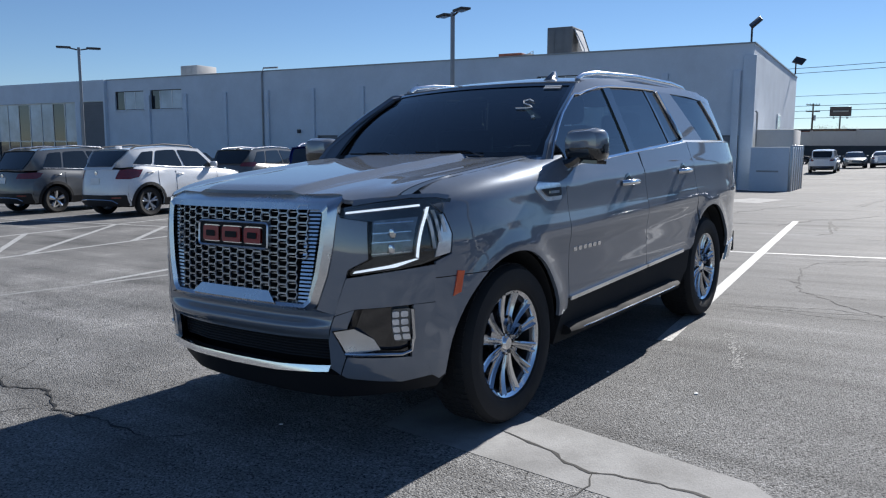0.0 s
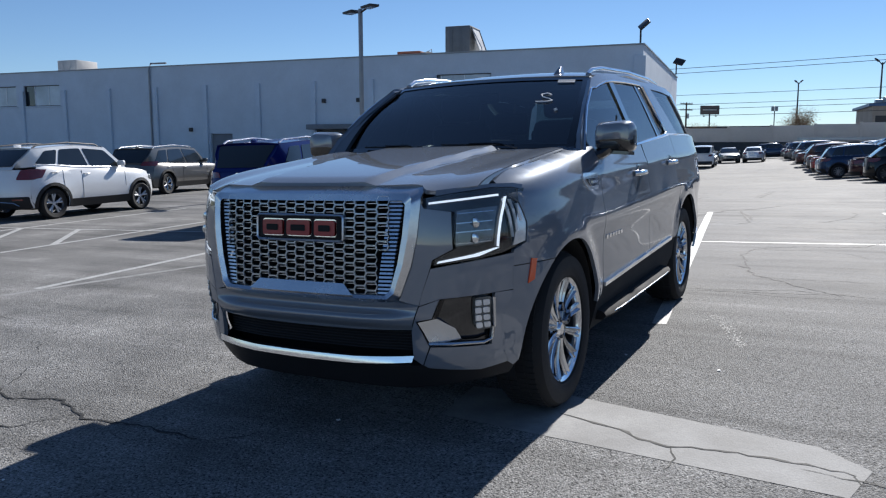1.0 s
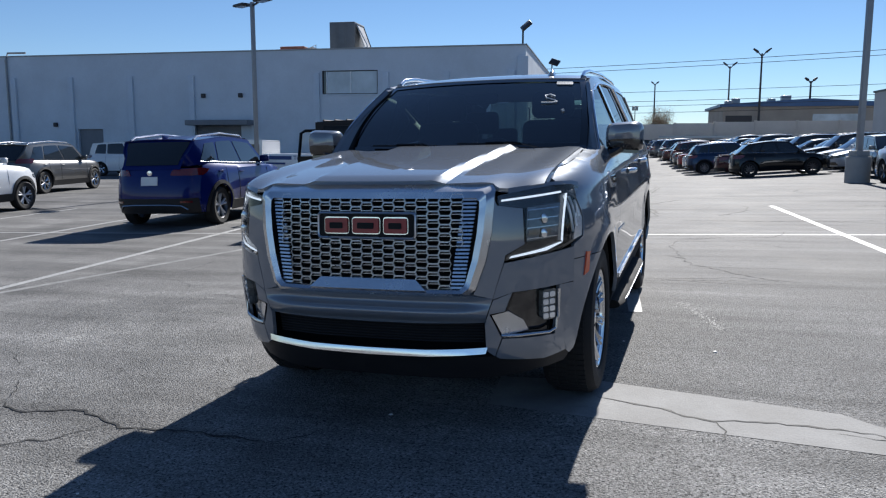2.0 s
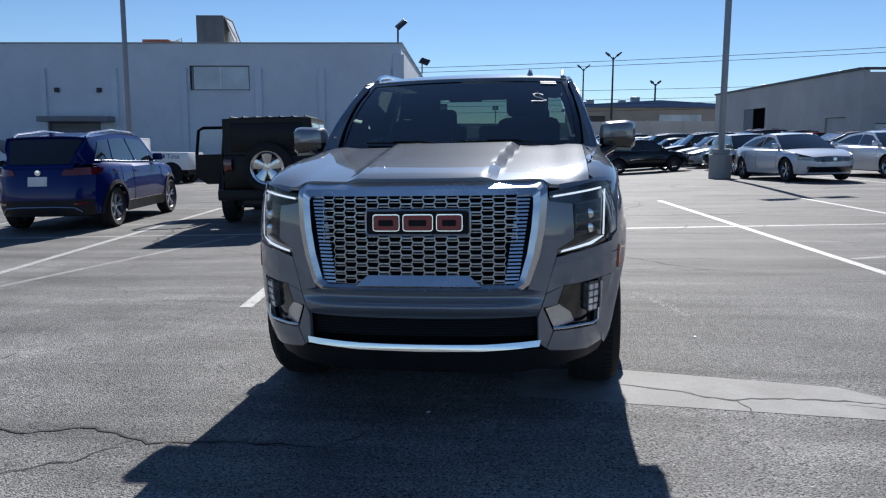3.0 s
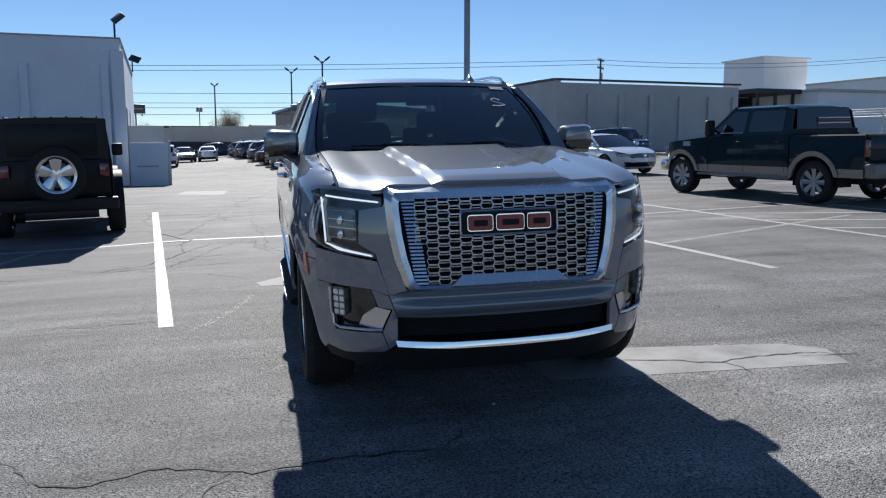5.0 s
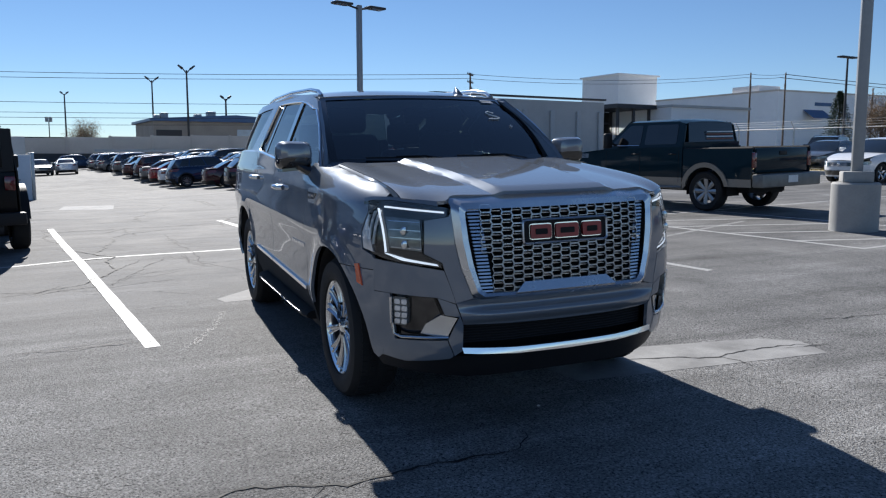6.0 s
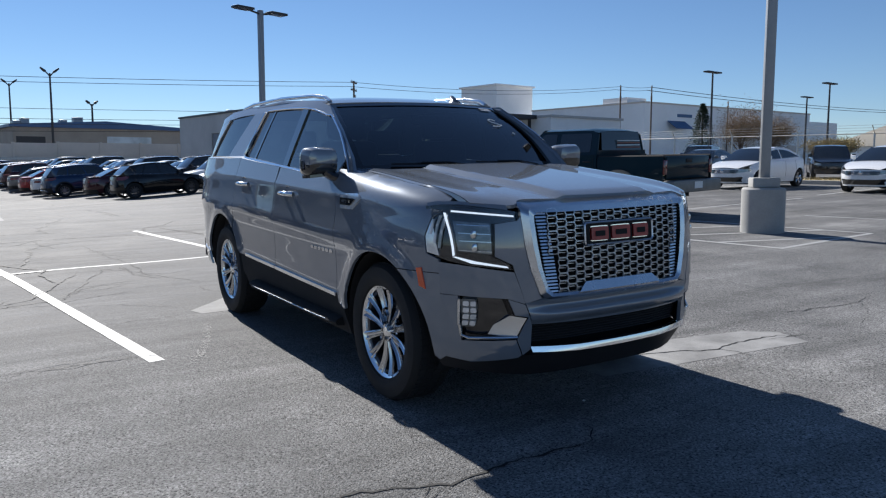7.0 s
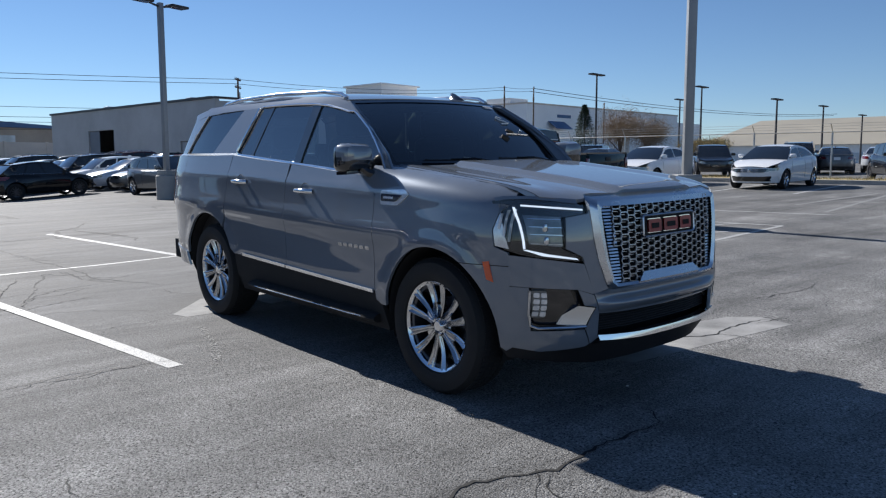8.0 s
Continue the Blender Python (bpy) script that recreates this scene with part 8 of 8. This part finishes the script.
for k in range(12):
    copy_thing(first[order[k]], stand(8.0 + rng.uniform(-0.3, 0.3), 57.4 + 3.1 * k, 90))
second = [parked_car(dict(S, name="parked_car", paint=c, **far_rims), stand(13.3, 30.5 + 2.9 * k, -90), lab, "car", "cars nose to nose") for k, (S, c, lab) in enumerate(
    [(SALOON, GREY2, "grey saloon with a glinting windscreen"), (SALOON, ICE, "silver saloon with a glinting windscreen"), (HATCH, WHITE_PAINT, "white hatchback with a glinting windscreen"), (SUV, BLACK_PAINT, "black SUV with silver roof rails")])]
for k in range(14):
    copy_thing(second[(k * 3 + 1) % 4], stand(13.3 + rng.uniform(-0.4, 0.4), 42.2 + 2.9 * k, -90))
for k in range(10):
    copy_thing((first + second)[(k * 5 + 2) % 11], stand(20.0 + rng.uniform(-0.4, 0.4), 32.0 + 2.9 * k, 90 if k % 2 else -90))
# cars ending the aisle, and by the showroom
parked_car(dict(SUV, name="white_estate", L=4.8, H=1.72, W=1.92, paint=WHITE_PAINT, rails=None, **far_rims), stand(-1.1, 62.3, 178), "white SUV stopped at the end of the aisle", "car")
van = parked_car(dict(SUV, name="white_van", L=5.35, W=1.95, H=1.75, wb=3.0, paint=WHITE_PAINT, deck=[(0, 0.70), (0.03, 0.85), (0.10, 0.95), (0.22, 1.05), (0.6, 1.08), (0.9, 1.10), (0.97, 1.08), (1, 0.95)], glass=(-1.5, -0.7, 2.05, 2.35), rails=None, clad=None), stand(-22.8, 32.2, 90), "white people carrier by the showroom", "van")
for p, q, turn, src, lab in ((0.65, 72.4, 4, 3, "grey saloon at the end of the aisle"), (2.85, 73.4, 176, 4, "silver saloon at the end of the aisle"), (5.3, 90.5, 90, 2, "dark blue SUV under the sound wall"), (-6.0, 92.0, 90, 0, "black hatchback under the sound wall"), (-30.5, 25.0, 180, 2, "dark blue SUV near the showroom"), (-25.4, 21.0, 180, 3, "grey saloon near the showroom"), (-34.0, 30.5, 90, 0, "black hatchback near the showroom")):
    copy_thing(first[src], stand(p, q, turn))["label"] = lab
# behind the fence
for k, (p, q, turn, src) in enumerate(((31.2, 4.6, -60, 0), (33.2, 13.4, -60, 0), (31.0, 18.5, -80, 3), (36.0, 1.5, 100, 3), (38.5, -2.0, 100, 1), (42.0, 3.0, 100, 4), (47.0, -3.0, 100, 0), (36.0, 22.0, -70, 2), (43.0, 14.0, -70, 6), (40.5, 9.9, 110, 3), (44.0, 8.4, 100, 4), (38.0, 10.9, -75, 2), (30.4, -3.5, 190, 6))):
    copy_thing(first[src], stand(p, q, turn))["label"] = ("black hatchback", "dark maroon saloon", "dark blue SUV", "grey saloon", "silver saloon", "maroon SUV", "red saloon")[src] + " parked beyond the wire fence"


# ---- white service pickup by the showroom ----
def service_truck(m):
    t = thing("service_pickup", m, "white service pickup with dark lettering bars", "pickup truck")
    part("bed", box(0.2, 2.4, -0.95, 0.95, 0.55, 1.25, 0.06), WHITE_PAINT, t)
    part("cab", thick(panel([(-1.1, 0.55), (0.17, 0.55), (0.17, 1.75), (-0.5, 1.78), (-1.0, 1.20)], lambda a, b: (a, -0.93, b), 0.4), 1.86), WHITE_PAINT, t)
    part("cab_far", panel([(-1.1, 0.55), (0.17, 0.55), (0.17, 1.75), (-0.5, 1.78), (-1.0, 1.20)], lambda a, b: (a, 0.93, b), 0.4), WHITE_PAINT, t)
    part("cab_roof", box(-0.55, 0.17, -0.90, 0.90, 1.75, 1.80, 0.02), WHITE_PAINT, t)
    part("bonnet", box(-2.5, -1.0, -0.92, 0.92, 0.55, 1.15, 0.08), WHITE_PAINT, t)
    part("side_window", box(-0.75, 0.05, -0.945, -0.935, 1.20, 1.62), PANE_DARK, t, smooth=False)
    part("lettering_bar", box(0.35, 1.48, -0.962, -0.953, 1.00, 1.15), BLUE_INK, t, smooth=False)
    part("lettering_bar", box(0.35, 1.2, -0.962, -0.953, 0.80, 0.88), BLUE_INK, t, smooth=False)
    word = bpy.data.curves.new("lettering", "FONT")
    word.body, word.size, word.extrude = "Tulsa", 0.24, 0.002
    word.materials.append(BLUE_INK)
    ob = new("lettering", word)
    ob.parent, ob.matrix_basis = t, pose(1.56, -0.957, 1.0, 90, 0, 0)
    part("underbody", box(-2.2, 2.25, -0.6, 0.6, 0.35, 0.6), MATT, t, smooth=False)
    for x in (-1.75, 1.72):
        for s in (-1, 1):
            w = road_wheel(t, 0, 0, 0.37, 0.24, 1, ALLOY, 8)
            w.matrix_basis = Matrix.Translation((x, s * 0.86, 0.37)) @ pose(0, 0, 0, 0, 0, 90 * s)
            part("arch", lathe([(0.0, 0.0), (0.46, 0.0)], 20, (0, 0, 0)), MATT, t).matrix_basis = Matrix.Translation((x, s * 0.954, 0.40)) @ pose(0, 0, 0, 0, 0, 90)
    return t


service_truck(stand(-13.1, 26.75, 0))


# ---- lamp posts, wires, fence, trees ----
def lot_lamp(p, q, height, base_h=0.0, turn=0.0, heads=(0, 180), label="grey lamp post with two flat heads", width=0.08):
    x, y = lot(p, q)
    t = thing("lamp_post", upright(p, q, turn), label, "street lamp", "lot lamp posts")
    if base_h:
        part("concrete_base", lathe([(0, -0.05), (0.355, -0.05), (0.355, base_h - 0.03), (0.33, base_h), (0, base_h)], 28), CONCRETE, t, "round concrete base").matrix_basis = pose(0, 0, 0, 0, -90, 0)
        part("base_cover", box(-0.22, 0.22, -0.22, 0.22, base_h + 0.002, base_h + 0.17, 0.02), CONCRETE, t)
    part("pole", box(-width, width, -width, width, base_h, height, 0.015), STEEL, t)
    for a in heads:
        m = pose(0, 0, 0, 0, 0, a)
        arm = tube([m @ Vector((0.08, 0, height - 0.12)), m @ Vector((0.45, 0, height - 0.05))], 0.035, 8)
        part("arm", arm, DARK_STEEL, t)
        bm = box(0.36, 1.05, -0.19, 0.19, height - 0.06, height + 0.02, 0.02)
        bmesh.ops.transform(bm, matrix=m, verts=bm.verts)
        h = part("head", bm, DARK_STEEL, t)
        bm = box(0.48, 0.98, -0.14, 0.14, height - 0.075, height - 0.062)
        bmesh.ops.transform(bm, matrix=m, verts=bm.verts)
        part("lens", bm, LAMP_LENS, h, smooth=False)
    return t


lot_lamp(9.08, 3.3, 7.6, 0.76, 40)
lot_lamp(8.6, 21.4, 6.4, 0.8, 12)
lot_lamp(-10.9, 21.0, 6.35, 0.7, -36, width=0.062)
lot_lamp(-33.9, 22.9, 6.95, 0.7, 52, width=0.07)


def street_lamp(p, q, top, arms, label, r=0.09, flat=False):
    t = thing("street_lamp", upright(p, q), label, "street lamp", "far street lamps")
    z0 = hgt(*lot(p, q))
    h = top - z0
    part("pole", tube([(0, 0, 0), (0, 0, h)], [r * 1.3, r * 0.8], 8), DARK_STEEL, t)
    for s in (-1, 1)[:arms]:
        if flat:
            part("head", box(min(s * 0.1, s * 1.0), max(s * 0.1, s * 1.0), -0.25, 0.25, h - 0.02, h + 0.10, 0.02), DARK_STEEL, t)
        else:
            part("arm", tube([(0, 0, h - 0.5), (s * 0.4, 0, h), (s * 0.7, 0, h + 0.3)], r * 0.6, 6), DARK_STEEL, t)
            part("head", tube([(s * 0.6, 0, h + 0.2), (s * 1.3, 0, h + 0.75)], [r * 2.6, r * 1.6], 6, flat=0.5), DARK_STEEL, t)


street_lamp(24.6, 125.7, 15.0, 2, "tall lamp with two raised heads", 0.16)
street_lamp(24.6, 157.3, 16.0, 2, "tall lamp with two raised heads", 0.16)
street_lamp(18.0, 279.9, 21.5, 2, "tall distant lamp with two raised heads", 0.25)
street_lamp(155.9 * 0.3, 627.8 * 0.3, 15.2, 2, "distant mast with raised aerials", 0.25)
street_lamp(54.7, 33.3, 8.9, 2, "dark lamp post with flat heads", 0.09, True)
street_lamp(67.4, 29.6, 8.5, 2, "dark lamp post with flat heads", 0.09, True)
for p, q, z in ((71.08, 23.88, 7.23), (86.67, 24.48, 7.45), (102.21, 24.6, 7.17), (81.2, 38.47, 8.62)):
    street_lamp(p, q, z, 2, "dark distant lamp post with flat heads", 0.1, True)


def utility_pole(p, q, top, arms=2, turn=0.0):
    t = thing("utility_pole", upright(p, q, turn), "wooden utility pole with cross arms", "utility pole", "utility poles")
    h = top - hgt(*lot(p, q))
    part("pole", tube([(0, 0, 0), (0, 0, h)], [0.20, 0.13], 8), WOOD, t)
    for k in range(arms):
        a = part("cross_arm", box(-1.3, 1.3, -0.07, 0.07, h - 0.35 - k * 1.1, h - 0.18 - k * 1.1), WOOD, t, smooth=False)
        for x in (-1.2, -0.6, 0.6, 1.2):
            part("insulator", tube([(x, 0, h - 0.18 - k * 1.1), (x, 0, h + 0.05 - k * 1.1)], 0.05, 6), GALV, a)
    part("transformer", tube([(0.35, 0, h - 2.9), (0.35, 0, h - 2.0)], 0.22, 10), GALV, t)
    return t


POLES = [(59.0, 95.3, 13.6), (117.5, 92.8, 16.4), (130.2, 95.0, 17.3), (-8.1, 145.6, 9.0), (175.0, 105.0, 17.0), (60.0, 112.0, 10.4), (-90.0, 128.0, 10.2)]
for p, q, z in POLES:
    utility_pole(p, q, z, 2, 40)


def cable(a, b, sag, label="thin dark overhead cable"):
    a, b = Vector((*lot(a[0], a[1]), a[2])), Vector((*lot(b[0], b[1]), b[2]))
    pts = [a.lerp(b, k / 16) - Vector((0, 0, sag * 4 * (k / 16) * (1 - k / 16))) for k in range(17)]
    far = max(a.length, b.length)
    return tagged(part("overhead_cable", tube(pts, 0.00018 * far + 0.005, 5), DARK_STEEL, None), label, "cable", "overhead cables")


for dz, dq in ((0.0, 0), (-0.5, 1.2)):
    cable((-110, 112 + dq, 11.2 + dz), (59.0, 95.3 + dq, 13.4 + dz), 1.6)
    cable((59.0, 95.3 + dq, 13.4 + dz), (117.5, 92.8 + dq, 16.2 + dz), 1.0)
    cable((117.5, 92.8 + dq, 16.2 + dz), (130.2, 95.0 + dq, 17.0 + dz), 0.2)
    cable((130.2, 95.0 + dq, 17.0 + dz), (320, 90 + dq, 20.0 + dz), 2.0)
for z in (7.6, 6.9, 9.0, 5.9):
    cable((-90, 128, z), (60, 112, z + 0.9), 0.8)


def billboard():
    t = thing("billboard", upright(-6.2, 200.8, 8), "dark billboard on a steel post", "billboard")
    part("post", tube([(0, 0, 0), (0, 0, 9.3)], 0.17, 8), DARK_STEEL, t)
    part("panel", box(-2.25, 2.25, -0.2, 0.2, 9.3, 11.5, 0.05), DARK_STEEL, t)
    part("face", box(-2.15, 2.15, -0.22, -0.205, 9.4, 11.4), MAROON, t, smooth=False)
    part("lettering_bar", box(-1.6, 1.6, -0.235, -0.225, 10.3, 10.6), WALL_FAR, t, smooth=False)
    for x in (-1.4, 1.4):
        part("flood_lamp", box(x - 0.2, x + 0.2, -0.9, -0.5, 8.75, 8.95, 0.03), DARK_STEEL, t)
        part("lamp_arm", tube([(x, -0.7, 8.85), (x, 0, 9.31)], 0.05, 5), DARK_STEEL, t)


def far_sign():
    t = thing("pole_sign", upright(8.4, 195.8, 8), "small grey pole sign beyond the wall", "sign")
    part("post", tube([(0, 0, 0), (0, 0, 9.3)], 0.11, 8), DARK_STEEL, t)
    for k in range(2):
        part("sign_panel", box(-0.75 + 0.78 * k, -0.05 + 0.78 * k, -0.12, 0.12, 9.3, 10.4, 0.03), STEEL, t)


far_sign()

billboard()
brown = slab_house("brown_building", -16, 30, 190, 205, 0, 5.2, RUST, DARK_STEEL, "long low brown building beyond the wall")


# kerb, verge and wire fence on the far side of the lot
def verge():
    ps, qs = (26.3, 26.32, 26.46, 28.9), [-45 + 3 * k for k in range(28)]
    zs = (0.0, 0.15, 0.155, 0.12)
    verts = [(*lot(p, q), hgt(*lot(p, q)) + z) for q in qs for p, z in zip(ps, zs)]
    n = 4
    kerb = mesh_of(verts, [(n * i + j, n * i + j + 1, n * (i + 1) + j + 1, n * (i + 1) + j) for i in range(len(qs) - 1) for j in range(2)])
    tagged(part("kerb", kerb, CONCRETE, None, smooth=False), "pale concrete kerb along the verge", "kerb", kind="structure")
    grass = mesh_of(verts, [(n * i + 2, n * i + 3, n * (i + 1) + 3, n * (i + 1) + 2) for i in range(len(qs) - 1)])
    tagged(part("grass_verge", grass, GRASS, None, smooth=False), "dry yellow winter grass strip", "verge", kind="structure")
    rng = random.Random(5)
    vs, fs = [], []
    for k in range(9000):
        p, q = rng.uniform(26.5, 28.9), rng.uniform(-12, 36)
        x, y = lot(p, q)
        z = hgt(x, y) + 0.12
        h, a = rng.uniform(0.05, 0.16), rng.uniform(0, 6.28)
        i = len(vs)
        vs += [(x, y, z), (x + 0.02 * math.cos(a), y + 0.02 * math.sin(a), z), (x + rng.uniform(-0.05, 0.05), y + rng.uniform(-0.05, 0.05), z + h)]
        fs.append((i, i + 1, i + 2))
    me = bpy.data.meshes.new("grass_blades")
    me.from_pydata(vs, [], fs)
    me.materials.append(GRASS)
    tagged(new("grass_blades", me), "dry yellow grass blades on the verge", "grass", kind="stuff")


verge()


def fence():
    f = thing("wire_fence", Matrix.Identity(4), "grey chain-link fence with a top rail", "fence")
    qs = [-24 + 3.05 * k for k in range(19)]
    at = lambda q, h: (*lot(28.3 + 0.02 * q, q), hgt(*lot(28.3, q)) + h)
    for q in qs:
        post = part("post", tube([at(q, 0), at(q, 1.95)], 0.035, 8), GALV, f)
        part("barb_arm", tube([at(q, 1.93), (*lot(28.05 + 0.02 * q, q), at(q, 2.25)[2])], 0.018, 6), GALV, post)
    part("top_rail", tube([at(q, 1.93) for q in qs], 0.022, 6), GALV, f)
    for h in (2.05, 2.15, 2.25):
        part("barbed_wire", tube([(*lot(28.3 - (h - 1.93) * 0.8 + 0.02 * q, q), at(q, h)[2]) for q in qs], 0.005, 4), GALV, f)
    mesh = bmesh.new()
    q0, q1, n = -4.0, 21.0, 250
    for sgn in (1, -1):
        for k in range(-20, n):
            a = q0 + (q1 - q0) * k / n
            b = a + sgn * 1.86
            pts = [(a, 0.05), (b, 1.91)]
            lo, hi = sorted((a, b))
            if lo < q0 or hi > q1:
                continue
            v = [mesh.verts.new((at(q, h)[0] + dx, at(q, h)[1], at(q, h)[2])) for q, h in pts for dx in (-0.0018, 0.0018)]
            mesh.faces.new((v[0], v[1], v[3], v[2]))
    ob = part("wire_mesh", mesh, GALV, f, "fine diamond wire mesh", smooth=False)
    ob["kind"] = "stuff"


fence()


def conifer(p, q, height):
    x, y = lot(p, q)
    t = thing("conifer", pose(x, y, hgt(x, y)), "dark green conifer beyond the fence", "tree")
    part("trunk", tube([(0, 0, 0), (0.05, 0, height * 0.5), (0, 0, height * 0.98)], [0.22, 0.12, 0.02], 8), BARK, t)
    rng = random.Random(11)
    vs, fs = [], []
    for k in range(5200):
        h = rng.random() ** 0.8
        rad = height * 0.29 * (1 - h) ** 0.8 * rng.uniform(0.25, 1.08) + 0.05
        a = rng.uniform(0, 6.283)
        c = Vector((rad * math.cos(a) * (1 + 0.25 * math.sin(3 * a + 7 * h)), rad * math.sin(a), height * (0.08 + 0.92 * h) - rad * 0.15))
        d = Vector((math.cos(a), math.sin(a), rng.uniform(-0.3, 0.5))) * rng.uniform(0.15, 0.34)
        s = Vector((-math.sin(a), math.cos(a), rng.uniform(-0.5, 0.5))) * rng.uniform(0.05, 0.12)
        i = len(vs)
        vs += [c - s, c + s, c + d]
        fs.append((i, i + 1, i + 2))
    me = bpy.data.meshes.new("crown")
    me.from_pydata(vs, [], fs)
    me.materials.append(LEAF)
    new("crown", me).parent = t


def bare_tree(p, q, height, spread, seed, mat=None):
    x, y = lot(p, q)
    t = thing("bare_tree", pose(x, y, hgt(x, y)), "brown leafless tree with fine twigs", "tree", "bare trees")
    rng = random.Random(seed)
    part("trunk", tube([(0, 0, 0), (0.1, 0, height * 0.2), (0.05, 0.1, height * 0.4)], [0.22, 0.17, 0.10], 8), BARK, t)
    ends = []
    for k in range(13):
        a = rng.uniform(0, 6.283)
        h0 = height * rng.uniform(0.12, 0.38)
        end = Vector((spread * rng.uniform(0.35, 0.85) * math.cos(a), spread * rng.uniform(0.35, 0.85) * math.sin(a), height * rng.uniform(0.55, 0.9)))
        mid = Vector((0.08, 0.02, h0)).lerp(end, 0.5) + Vector((rng.uniform(-0.3, 0.3), rng.uniform(-0.3, 0.3), 0.3))
        part("limb", tube([(0.08, 0.02, h0), mid, end], [0.08, 0.05, 0.02], 6), BARK, t)
        ends += [mid, end, mid.lerp(end, 0.5)]
    vs, fs = [], []
    for k in range(9000):
        c = rng.choice(ends) + Vector((rng.gauss(0, spread * 0.20), rng.gauss(0, spread * 0.20), rng.gauss(0, height * 0.10)))
        if c.z < height * 0.08:
            continue
        d = Vector((rng.uniform(-1, 1), rng.uniform(-1, 1), rng.uniform(0.0, 1.2))).normalized() * rng.uniform(0.2, 0.55)
        s = Vector((rng.uniform(-1, 1), rng.uniform(-1, 1), rng.uniform(-1, 1))).normalized() * 0.026
        i = len(vs)
        vs += [c - s, c + s, c + d]
        fs.append((i, i + 1, i + 2))
    me = bpy.data.meshes.new("twig_crown")
    me.from_pydata(vs, [], fs)
    me.materials.append(mat or TWIG)
    new("twig_crown", me).parent = t


conifer(84.5, 53.4, 7.7)
bare_tree(85.0, 48.4, 7.0, 3.6, 21)
bare_tree(86.5, 45.3, 6.2, 3.0, 22)
bare_tree(64.0, 27.6, 2.5, 2.4, 23, GRASS)
bare_tree(10.4, 140.0, 7.0, 2.6, 24)
bare_tree(-5.0, 150.0, 5.6, 3.2, 25)
